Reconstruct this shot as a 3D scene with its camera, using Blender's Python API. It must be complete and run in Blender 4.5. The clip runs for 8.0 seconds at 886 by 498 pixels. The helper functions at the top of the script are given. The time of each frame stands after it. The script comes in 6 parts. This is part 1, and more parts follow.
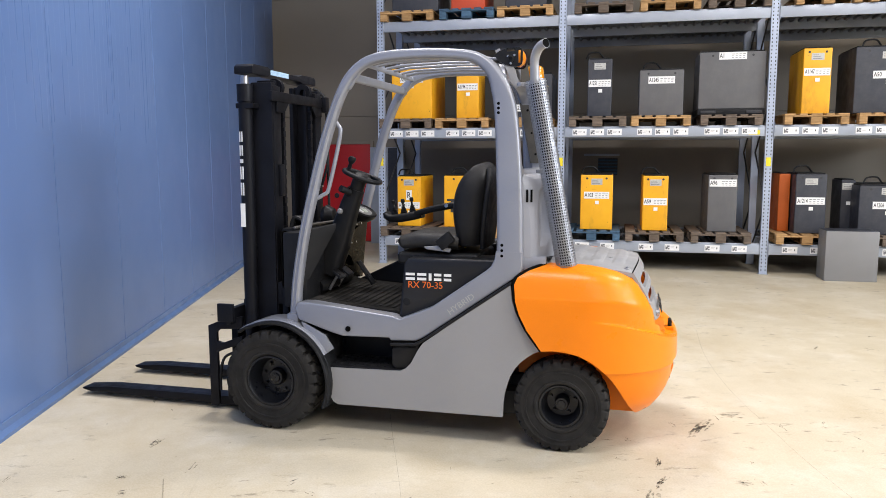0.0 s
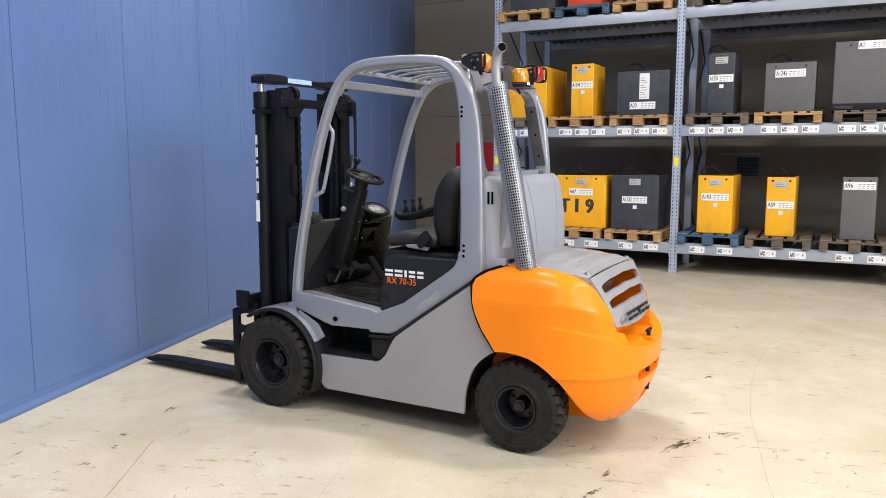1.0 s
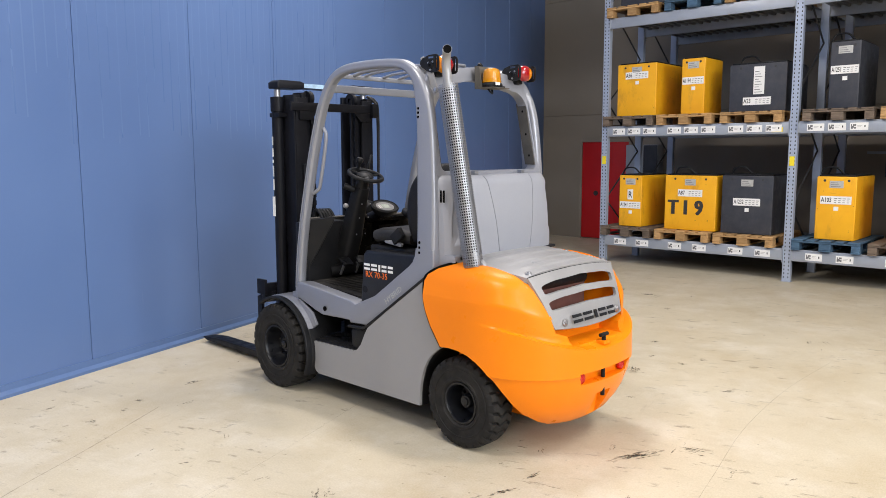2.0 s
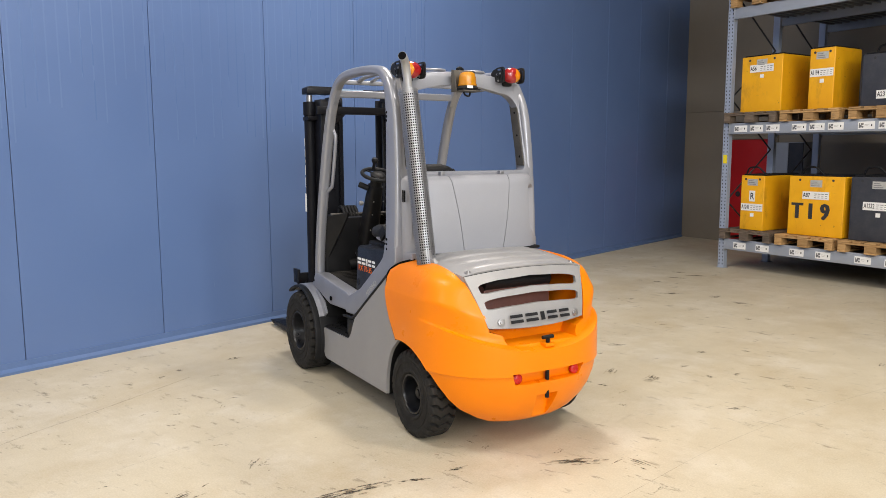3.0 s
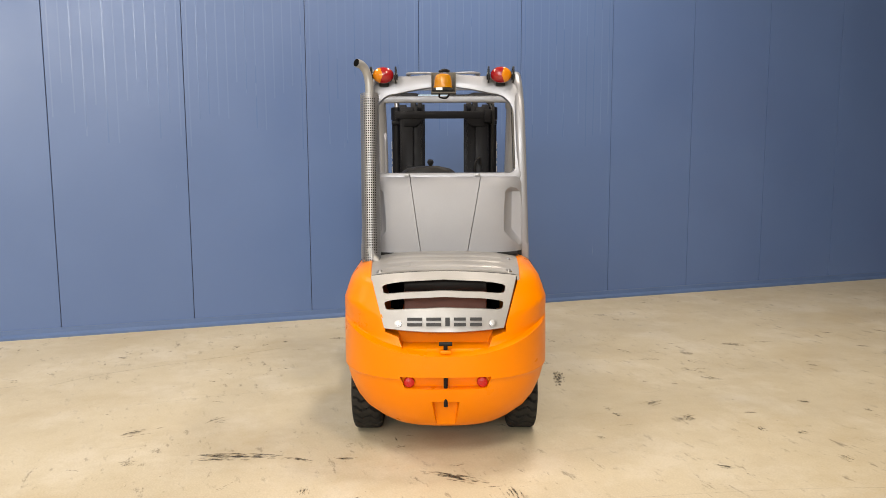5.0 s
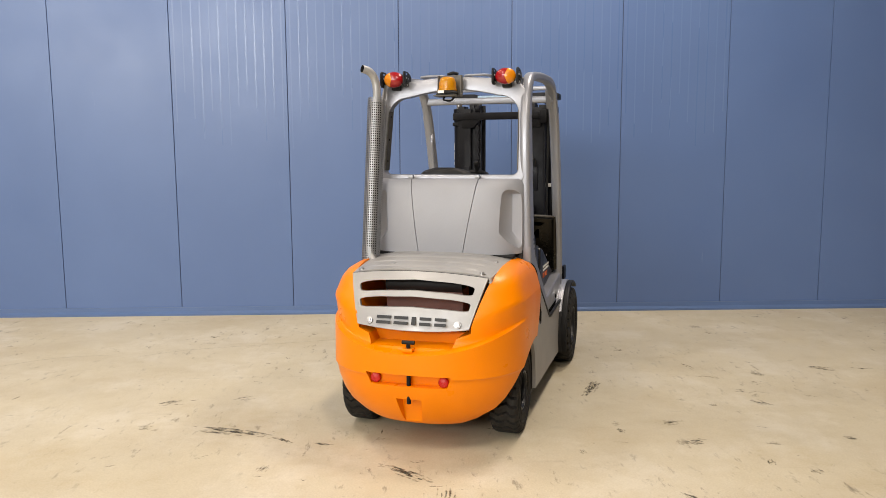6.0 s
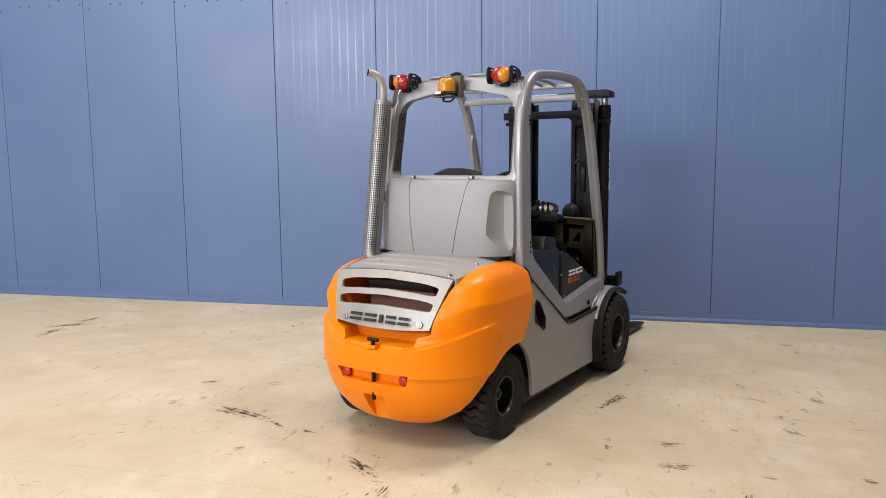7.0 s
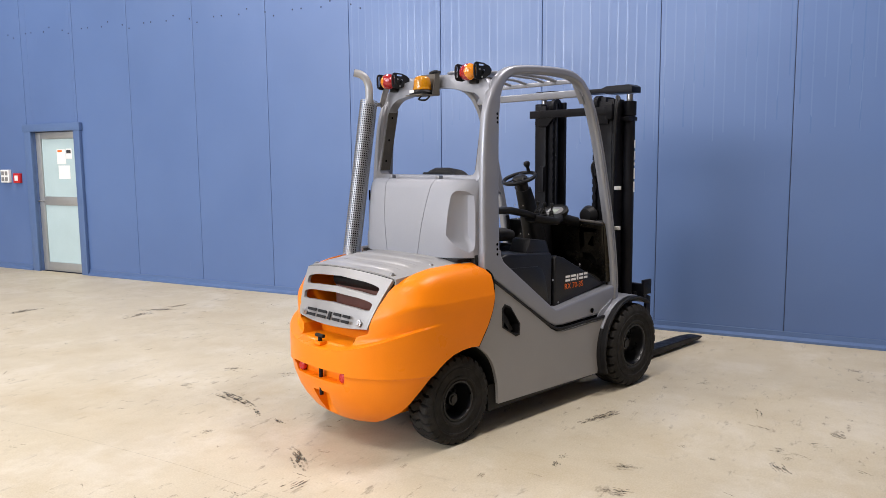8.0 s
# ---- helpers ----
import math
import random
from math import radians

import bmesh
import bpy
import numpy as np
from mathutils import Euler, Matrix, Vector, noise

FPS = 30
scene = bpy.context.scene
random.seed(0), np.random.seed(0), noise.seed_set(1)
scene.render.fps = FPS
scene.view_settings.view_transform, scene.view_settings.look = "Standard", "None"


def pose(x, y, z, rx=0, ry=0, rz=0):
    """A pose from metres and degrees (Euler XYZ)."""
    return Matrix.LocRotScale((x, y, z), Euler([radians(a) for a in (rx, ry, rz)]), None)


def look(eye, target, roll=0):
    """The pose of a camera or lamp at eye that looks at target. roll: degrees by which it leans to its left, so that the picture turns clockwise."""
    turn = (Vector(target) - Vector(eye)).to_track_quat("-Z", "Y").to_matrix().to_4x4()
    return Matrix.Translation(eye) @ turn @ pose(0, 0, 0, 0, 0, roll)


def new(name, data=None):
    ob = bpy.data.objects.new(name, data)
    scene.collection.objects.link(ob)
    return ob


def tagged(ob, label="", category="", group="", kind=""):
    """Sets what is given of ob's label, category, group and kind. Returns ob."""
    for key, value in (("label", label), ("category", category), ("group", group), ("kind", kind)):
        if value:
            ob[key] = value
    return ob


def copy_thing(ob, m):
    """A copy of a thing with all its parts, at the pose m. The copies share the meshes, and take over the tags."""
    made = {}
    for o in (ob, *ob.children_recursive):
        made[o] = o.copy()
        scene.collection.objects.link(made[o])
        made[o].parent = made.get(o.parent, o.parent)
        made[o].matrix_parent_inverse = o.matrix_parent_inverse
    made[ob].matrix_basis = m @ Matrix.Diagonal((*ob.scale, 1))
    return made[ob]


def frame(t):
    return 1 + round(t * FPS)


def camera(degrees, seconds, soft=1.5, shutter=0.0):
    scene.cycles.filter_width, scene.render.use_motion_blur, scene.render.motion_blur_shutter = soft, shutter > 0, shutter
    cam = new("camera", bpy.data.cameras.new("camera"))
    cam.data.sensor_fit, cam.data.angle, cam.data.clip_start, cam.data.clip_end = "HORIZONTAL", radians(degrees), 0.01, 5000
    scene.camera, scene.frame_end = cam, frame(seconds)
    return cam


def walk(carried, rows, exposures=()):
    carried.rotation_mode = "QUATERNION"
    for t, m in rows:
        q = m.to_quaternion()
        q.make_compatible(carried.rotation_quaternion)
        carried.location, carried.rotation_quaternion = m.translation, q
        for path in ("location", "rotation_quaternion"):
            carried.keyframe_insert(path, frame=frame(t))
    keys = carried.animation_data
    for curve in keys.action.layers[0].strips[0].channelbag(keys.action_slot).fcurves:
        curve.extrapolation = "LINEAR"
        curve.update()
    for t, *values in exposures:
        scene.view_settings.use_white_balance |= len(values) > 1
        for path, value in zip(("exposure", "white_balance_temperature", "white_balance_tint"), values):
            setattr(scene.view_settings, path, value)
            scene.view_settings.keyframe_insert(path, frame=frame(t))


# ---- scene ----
cam = camera(60.5, 8.0, soft=0.5)
PATH = [
    (0.0, (0.112, -0.023, 1.652), (0.233, 1.958, 1.408), -0.1),
    (0.5, (0.753, -0.088, 1.665), (0.618, 1.892, 1.422), -0.1),
    (1.0, (1.430, -0.085, 1.683), (1.036, 1.859, 1.431), 0.0),
    (1.5, (2.063, 0.010, 1.672), (1.438, 1.893, 1.422), -0.1),
    (3.0, (4.034, 0.853, 1.706), (2.728, 2.345, 1.447), -0.2),
    (3.5, (4.476, 1.283, 1.701), (3.001, 2.610, 1.448), -0.2),
    (4.0, (4.942, 1.905, 1.699), (3.283, 2.992, 1.444), -0.3),
    (4.5, (5.279, 2.469, 1.684), (3.495, 3.337, 1.435), -0.3),
    (6.0, (5.861, 4.433, 1.706), (3.877, 4.491, 1.457), -0.3),
    (6.5, (5.862, 5.073, 1.712), (3.888, 4.865, 1.466), -0.4),
    (7.0, (5.734, 5.762, 1.698), (3.807, 5.284, 1.454), -0.5),
    (7.5, (5.533, 6.377, 1.671), (3.680, 5.662, 1.436), -0.5),
    (8.0, (5.203, 6.988, 1.672), (3.446, 6.062, 1.436), -0.5),
]
EXPOSURES = [(0.0, 0.37, 6350, 14), (1.5, 0.29, 6450, 14), (3.0, 0.07, 6950, 13), (4.5, -0.03, 7900, 13), (6.5, -0.06, 7350, 14), (7.2, -0.03, 7050, 15), (8.0, 0.06, 6550, 16)]
walk(cam, [(t, look(e, a, r)) for t, e, a, r in PATH], EXPOSURES)

# ---- light: a dim hall world, unseen ceiling luminaires, daylight as from high east windows ----
world = bpy.data.worlds.new("hall_world")
scene.world = world
world.use_nodes = True
world.node_tree.nodes["Background"].inputs[0].default_value = (0.75, 0.82, 1.0, 1)
world.node_tree.nodes["Background"].inputs[1].default_value = 0.05


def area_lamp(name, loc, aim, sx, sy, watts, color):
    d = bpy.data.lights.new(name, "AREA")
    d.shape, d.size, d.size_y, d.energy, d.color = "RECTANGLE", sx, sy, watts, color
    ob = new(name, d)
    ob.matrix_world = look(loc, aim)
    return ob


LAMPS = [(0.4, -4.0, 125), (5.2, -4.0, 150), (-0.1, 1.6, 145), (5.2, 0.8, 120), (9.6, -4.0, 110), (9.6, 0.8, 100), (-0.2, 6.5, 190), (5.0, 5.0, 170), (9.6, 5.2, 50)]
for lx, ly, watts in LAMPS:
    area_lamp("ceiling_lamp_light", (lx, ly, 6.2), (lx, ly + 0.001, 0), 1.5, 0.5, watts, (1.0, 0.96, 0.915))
area_lamp("window_daylight", (13.9, 1.0, 5.0), (-2.0, 2.6, 2.6), 17.0, 2.0, 2250, (0.84, 0.92, 1.0))

# ---- materials ----
def shader(name):
    m = bpy.data.materials.new(name)
    m.use_nodes = True
    nt = m.node_tree
    return m, nt, nt.nodes["Principled BSDF"]


def node(nt, kind, **kw):
    n = nt.nodes.new(kind)
    for k, v in kw.items():
        if k == "op":
            n.operation = v
        elif k == "blend":
            n.blend_type = v
        else:
            n.inputs[k].default_value = v
    return n


def ramp(nt, src, stops):
    r = nt.nodes.new("ShaderNodeValToRGB")
    e = r.color_ramp.elements
    while len(e) < len(stops):
        e.new(0.5)
    for i, (p, c) in enumerate(stops):
        e[i].position = p
        e[i].color = (*c, 1) if len(c) == 3 else c
    nt.links.new(src, r.inputs[0])
    return r.outputs[0]


def grey(v):
    return (v, v, v)


def mixed(nt, fac, a, b, blend="MIX"):
    m = nt.nodes.new("ShaderNodeMix")
    m.data_type, m.blend_type = "RGBA", blend
    for sock, v in ((m.inputs[0], fac), (m.inputs[6], a), (m.inputs[7], b)):
        if hasattr(v, "links"):
            nt.links.new(v, sock)
        else:
            sock.default_value = v if isinstance(v, float) else (*v, 1)
    return m.outputs[2]


def noise_tex(nt, scale, detail=4.0, rough=0.55, vec=None, stretch=None):
    n = nt.nodes.new("ShaderNodeTexNoise")
    n.inputs["Scale"].default_value, n.inputs["Detail"].default_value = scale, detail
    n.inputs["Roughness"].default_value = rough
    if vec is None:
        vec = nt.nodes.new("ShaderNodeTexCoord").outputs["Object"]
    if stretch:
        mp = nt.nodes.new("ShaderNodeMapping")
        mp.inputs["Scale"].default_value = stretch
        nt.links.new(vec, mp.inputs[0])
        vec = mp.outputs[0]
    nt.links.new(vec, n.inputs["Vector"])
    return n.outputs["Fac"]


def paint(name, color, rough=0.5, metal=0.0, var=0.12, scale=3.0, fine=60.0, bump=0.02, rvar=0.12, wear=None, coat=0.0, spec=0.5, dust=0.0):
    """A coated or plain surface: broad blotches, fine grain, uneven gloss, optional worn specks and settled dust."""
    m, nt, b = shader(name)
    broad, grain = noise_tex(nt, scale), noise_tex(nt, fine, 3.0)
    c = Vector(color)
    lo, hi = tuple(c * (1 - var)), tuple(min(1.0, v) for v in c * (1 + var))
    col = ramp(nt, broad, [(0.3, lo), (0.7, hi)])
    col = mixed(nt, 0.25, col, ramp(nt, grain, [(0.35, tuple(c * (1 - var))), (0.65, hi)]))
    if wear:
        spots = noise_tex(nt, scale * 4.5, 8.0, 0.72)
        col = mixed(nt, ramp(nt, spots, [(0.66, grey(0)), (0.72, grey(0.8))]), col, wear)
    if dust:
        film = noise_tex(nt, scale * 1.7, 7.0, 0.7)
        col = mixed(nt, ramp(nt, film, [(0.4, grey(0)), (0.85, grey(dust))]), col, (0.36, 0.33, 0.28))
    nt.links.new(col, b.inputs["Base Color"])
    r = ramp(nt, noise_tex(nt, scale * 2.3, 6.0), [(0.3, grey(max(0.03, rough - rvar))), (0.7, grey(min(1, rough + rvar)))])
    nt.links.new(r, b.inputs["Roughness"])
    b.inputs["Metallic"].default_value = metal
    b.inputs["Specular IOR Level"].default_value = spec
    b.inputs["Coat Weight"].default_value = coat
    if bump:
        bm_ = nt.nodes.new("ShaderNodeBump")
        bm_.inputs["Strength"].default_value, bm_.inputs["Distance"].default_value = bump, 0.01
        nt.links.new(grain, bm_.inputs["Height"])
        nt.links.new(bm_.outputs[0], b.inputs["Normal"])
    return m


def lens_plastic(name, color):
    m, nt, b = shader(name)
    b.inputs["Base Color"].default_value = (*color, 1)
    b.inputs["Roughness"].default_value = 0.12
    b.inputs["Coat Weight"].default_value = 0.6
    b.inputs["Subsurface Weight"].default_value = 0.05
    w = nt.nodes.new("ShaderNodeTexWave")
    w.inputs["Scale"].default_value = 45
    w.bands_direction = "Z"
    nt.links.new(nt.nodes.new("ShaderNodeTexCoord").outputs["Object"], w.inputs["Vector"])
    bp = nt.nodes.new("ShaderNodeBump")
    bp.inputs["Strength"].default_value, bp.inputs["Distance"].default_value = 0.14, 0.004
    nt.links.new(w.outputs["Fac"], bp.inputs["Height"])
    nt.links.new(bp.outputs[0], b.inputs["Normal"])
    return m


M_ORANGE = paint("orange_paint", (0.86, 0.222, 0.003), 0.33, 0, 0.05, 2.0, 150, 0.09, 0.07, coat=0.0, spec=0.28)
M_SILVER = paint("silver_grey_paint", (0.290, 0.303, 0.342), 0.36, 0.35, 0.06, 2.5, 160, 0.03, 0.08, dust=0.12)
M_HOOD = paint("bluish_grey_hood_paint", (0.285, 0.298, 0.335), 0.50, 0.08, 0.05, 2.5, 160, 0.03, 0.06, dust=0.1)
M_COVER = paint("grey_cover_paint", (0.33, 0.333, 0.343), 0.40, 0.25, 0.07, 4.0, 150, 0.03, 0.1, dust=0.3)
M_SKIRT = paint("matt_grey_paint", (0.285, 0.285, 0.29), 0.5, 0.05, 0.05, 2.0, 170, 0.05, 0.06, dust=0.12)
M_BLACK = paint("black_plastic", (0.010, 0.0105, 0.012), 0.5, 0, 0.25, 5.0, 220, 0.08, 0.12, dust=0.02, spec=0.22)
M_CONSOLE = paint("dark_console_plastic", (0.0085, 0.0092, 0.0115), 0.36, 0, 0.2, 4.0, 300, 0.1, 0.08, dust=0.02, spec=0.4)
M_MAST = paint("black_mast_steel", (0.0075, 0.008, 0.011), 0.42, 0.0, 0.3, 6.0, 90, 0.05, 0.12, wear=(0.016, 0.016, 0.019), dust=0.005, spec=0.16)
M_STEEL = paint("worn_steel", (0.42, 0.42, 0.43), 0.35, 0.85, 0.12, 8.0, 120, 0.03, 0.12)
M_GALV = paint("bright_steel", (0.31, 0.318, 0.335), 0.42, 0.8, 0.12, 9.0, 90, 0.03, 0.1)
M_RUBBER = paint("tyre_rubber", (0.012, 0.0115, 0.011), 0.82, 0, 0.2, 7.0, 110, 0.25, 0.1, spec=0.3, dust=0.06)
M_RIM = paint("dark_rim_paint", (0.007, 0.008, 0.011), 0.34, 0.2, 0.2, 8.0, 120, 0.04, 0.1, dust=0.015)
M_SEAT = paint("black_vinyl", (0.008, 0.008, 0.009), 0.55, 0, 0.2, 5.0, 240, 0.2, 0.1, dust=0.03, spec=0.3)
M_BROWNGREY = paint("brown_grey_steel", (0.085, 0.078, 0.066), 0.55, 0.2, 0.15, 6.0, 120, 0.04, 0.1, dust=0.15)
M_MAT = paint("dusty_rubber_mat", (0.009, 0.0088, 0.0085), 0.7, 0, 0.25, 6.0, 120, 0.2, 0.1, dust=0.08, spec=0.18)
M_WALLMETAL = paint("brown_grey_sheet_metal", (0.032, 0.029, 0.024), 0.25, 0.9, 0.15, 5.0, 200, 0.03, 0.05)
M_CUSHION = paint("dusty_grey_vinyl", (0.014, 0.0137, 0.0133), 0.6, 0, 0.2, 5.0, 240, 0.15, 0.1, dust=0.07)
M_DASH = paint("grey_dash_metal", (0.085, 0.080, 0.072), 0.55, 0.1, 0.14, 5.0, 120, 0.04, 0.1, dust=0.25)
M_RED = lens_plastic("red_lens", (0.30, 0.004, 0.008))
M_AMBER = lens_plastic("amber_lens", (0.66, 0.21, 0.004))
M_BEACON = lens_plastic("amber_beacon_lens", (0.50, 0.20, 0.003))
M_REFLECT = paint("red_reflector", (0.5, 0.012, 0.012), 0.3, 0, 0.1, 20, 300, 0.2)
M_WHITE = paint("white_print", (0.82, 0.82, 0.8), 0.55, 0, 0.04, 12, 200, 0.0)
M_INK = paint("dark_ink", (0.03, 0.03, 0.033), 0.6, 0, 0.1, 12, 200, 0.0)
# near black that stands in for the shade inside holes and gaps
M_VOID = paint("hole_and_gap_shade", (0.004, 0.004, 0.004), 0.9, 0, 0.1, 12, 200, 0.0, spec=0.05)
M_TEXTORANGE = paint("orange_print", (0.85, 0.16, 0.01), 0.5, 0, 0.05, 12, 200, 0.0)
# no mirror: the dark reflection in the chrome mark is put into the colour
M_CHROMELOGO = paint("dark_chrome_reflection", (0.014, 0.015, 0.018), 0.38, 0.0, 0.1, 12, 200, 0.0, 0.04, spec=0.3)
M_STICKER = paint("pale_blue_sticker", (0.38, 0.55, 0.72), 0.5, 0, 0.25, 30, 200, 0.02, wear=(0.75, 0.8, 0.82))
M_RED_DUCT = paint("rusty_red_radiator", (0.13, 0.06, 0.05), 0.6, 0.1, 0.1, 6, 100, 0.05)
M_LCD = paint("pale_lcd", (0.42, 0.46, 0.4), 0.25, 0, 0.05, 10, 100, 0.0)
M_RACK = paint("bluish_grey_rack_steel", (0.35, 0.385, 0.44), 0.42, 0.25, 0.08, 3.0, 90, 0.03, 0.1, wear=(0.5, 0.52, 0.55))


def grimy_yellow():
    """Yellow enamel with dark smears, scratches and bare specks."""
    m, nt, b = shader("grimy_yellow_enamel")
    tc = nt.nodes.new("ShaderNodeTexCoord").outputs["Object"]
    seed = nt.nodes.new("ShaderNodeObjectInfo").outputs["Random"]
    shift = nt.nodes.new("ShaderNodeVectorMath")
    shift.operation = "ADD"
    comb = nt.nodes.new("ShaderNodeCombineXYZ")
    ten = node(nt, "ShaderNodeMath", op="MULTIPLY")
    ten.inputs[1].default_value = 37.0
    nt.links.new(seed, ten.inputs[0])
    for k in range(3):
        nt.links.new(ten.outputs[0], comb.inputs[k])
    nt.links.new(tc, shift.inputs[0])
    nt.links.new(comb.outputs[0], shift.inputs[1])
    v = shift.outputs[0]
    col = ramp(nt, noise_tex(nt, 2.5, 4.0, 0.6, v), [(0.3, (0.80, 0.37, 0.006)), (0.7, (0.90, 0.45, 0.010))])
    smear = noise_tex(nt, 3.0, 7.0, 0.68, v, (1.6, 1.6, 0.7))
    col = mixed(nt, ramp(nt, smear, [(0.54, grey(0)), (0.74, grey(0.55))]), col, (0.34, 0.16, 0.02))
    spot = noise_tex(nt, 16.0, 6.0, 0.7, v)
    col = mixed(nt, ramp(nt, spot, [(0.66, grey(0)), (0.71, grey(0.8))]), col, (0.07, 0.045, 0.02))
    line = noise_tex(nt, 7.0, 8.0, 0.7, v, (0.5, 0.5, 5.0))
    col = mixed(nt, ramp(nt, line, [(0.66, grey(0)), (0.72, grey(0.4))]), col, (0.2, 0.11, 0.03))
    nt.links.new(col, b.inputs["Base Color"])
    nt.links.new(ramp(nt, smear, [(0.3, grey(0.36)), (0.7, grey(0.62))]), b.inputs["Roughness"])
    return m


M_YELLOW = grimy_yellow()
M_DARKBOX = paint("anthracite_battery_paint", (0.030, 0.034, 0.046), 0.5, 0, 0.14, 4.0, 90, 0.05, 0.1, dust=0.1)
M_GREYBOX = paint("mid_grey_battery_paint", (0.105, 0.105, 0.108), 0.5, 0, 0.1, 4.0, 90, 0.05, 0.1, dust=0.1)
M_CAB = paint("grey_steel_cabinet", (0.22, 0.22, 0.22), 0.5, 0.1, 0.06, 3.0, 90, 0.03, 0.08)
M_DOORALU = paint("brushed_aluminium", (0.42, 0.43, 0.43), 0.4, 0.6, 0.06, 4.0, 150, 0.02)
M_TAG = paint("yellow_tag", (0.85, 0.68, 0.02), 0.5, 0, 0.05, 12, 100, 0.0)
M_REDDOOR = paint("red_door_paint", (0.52, 0.012, 0.014), 0.4, 0, 0.08, 2.0, 80, 0.02)
M_HALLWALL = paint("beige_concrete_panel", (0.262, 0.231, 0.190), 0.8, 0, 0.08, 0.8, 60, 0.05, 0.05)
M_CEIL = paint("pale_ceiling", (0.6, 0.6, 0.58), 0.8, 0, 0.06, 1.0, 30, 0.02)
M_PLATE = paint("pale_type_plate", (0.50, 0.50, 0.47), 0.45, 0.2, 0.15, 25, 200, 0.0)
M_GHOST = paint("pale_grey_print", (0.42, 0.42, 0.41), 0.4, 0.1, 0.06, 12, 200, 0.0)
M_PRINT = paint("grey_print", (0.16, 0.16, 0.165), 0.6, 0, 0.1, 12, 200, 0.0)
M_GLASSPANE = paint("frosted_door_glass", (0.45, 0.58, 0.60), 0.22, 0, 0.05, 2.0, 60, 0.01, 0.05)


def wood(name, a, b_):
    m, nt, b = shader(name)
    info = nt.nodes.new("ShaderNodeObjectInfo")
    g = noise_tex(nt, 9.0, 6.0, 0.6, stretch=(1.0, 7.0, 7.0))
    col = ramp(nt, g, [(0.3, a), (0.7, b_)])
    tone = ramp(nt, info.outputs["Random"], [(0.0, grey(0.72)), (1.0, grey(1.15))])
    col = mixed(nt, 1.0, col, tone, "MULTIPLY")
    stain = noise_tex(nt, 5.0, 6.0, 0.7)
    col = mixed(nt, ramp(nt, stain, [(0.58, grey(0)), (0.75, grey(0.6))]), col, tuple(Vector(a) * 0.35))
    nt.links.new(col, b.inputs["Base Color"])
    b.inputs["Roughness"].default_value = 0.8
    bp = nt.nodes.new("ShaderNodeBump")
    bp.inputs["Strength"].default_value, bp.inputs["Distance"].default_value = 0.3, 0.01
    nt.links.new(g, bp.inputs["Height"])
    nt.links.new(bp.outputs[0], b.inputs["Normal"])
    return m


M_WOOD = wood("fresh_pallet_wood", (0.36, 0.2, 0.075), (0.55, 0.34, 0.15))
M_OLDWOOD = wood("weathered_pallet_wood", (0.1, 0.075, 0.055), (0.2, 0.15, 0.11))
M_BLUEWOOD = wood("blue_pallet_wood", (0.035, 0.085, 0.15), (0.08, 0.155, 0.24))


def wall_paint():
    m, nt, b = shader("blue_coated_panel")
    tc = nt.nodes.new("ShaderNodeTexCoord").outputs["Object"]
    broad = noise_tex(nt, 0.7, 3.0, 0.5, tc)
    col = ramp(nt, broad, [(0.3, (0.083, 0.146, 0.315)), (0.7, (0.098, 0.168, 0.35))])
    scratch = noise_tex(nt, 4.0, 8.0, 0.7, tc, (1.0, 6.0, 0.25))
    col = mixed(nt, ramp(nt, scratch, [(0.68, grey(0)), (0.74, grey(0.25))]), col, (0.34, 0.42, 0.58))
    nt.links.new(col, b.inputs["Base Color"])
    r = ramp(nt, noise_tex(nt, 1.6, 5.0, 0.6, tc), [(0.3, grey(0.33)), (0.7, grey(0.43))])
    nt.links.new(r, b.inputs["Roughness"])
    b2 = nt.nodes.new("ShaderNodeBump")
    b2.inputs["Strength"].default_value, b2.inputs["Distance"].default_value = 0.05, 0.02
    nt.links.new(noise_tex(nt, 2.2, 2.0, 0.5, tc), b2.inputs["Height"])
    nt.links.new(b2.outputs[0], b.inputs["Normal"])
    return m


M_BLUE = wall_paint()


def bead_glint_paint():
    """Bead paint: paler than the panel to paint in glints, glossier in uneven stretches."""
    m, nt, b = shader("blue_bead_glint_paint")
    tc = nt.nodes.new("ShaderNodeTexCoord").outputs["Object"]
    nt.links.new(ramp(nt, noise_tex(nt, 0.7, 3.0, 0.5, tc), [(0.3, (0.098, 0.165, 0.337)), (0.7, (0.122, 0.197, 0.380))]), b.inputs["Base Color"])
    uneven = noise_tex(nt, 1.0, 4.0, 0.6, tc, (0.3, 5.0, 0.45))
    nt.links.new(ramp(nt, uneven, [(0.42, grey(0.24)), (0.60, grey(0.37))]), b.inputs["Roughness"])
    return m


M_BEAD = bead_glint_paint()
M_BLUETRIM = paint("blue_base_trim", (0.085, 0.148, 0.30), 0.4, 0, 0.06, 2.0, 60, 0.03)
M_SEAM = paint("panel_seam_shadow_gap", (0.02, 0.03, 0.07), 0.6, 0, 0.05, 5, 60, 0.0)


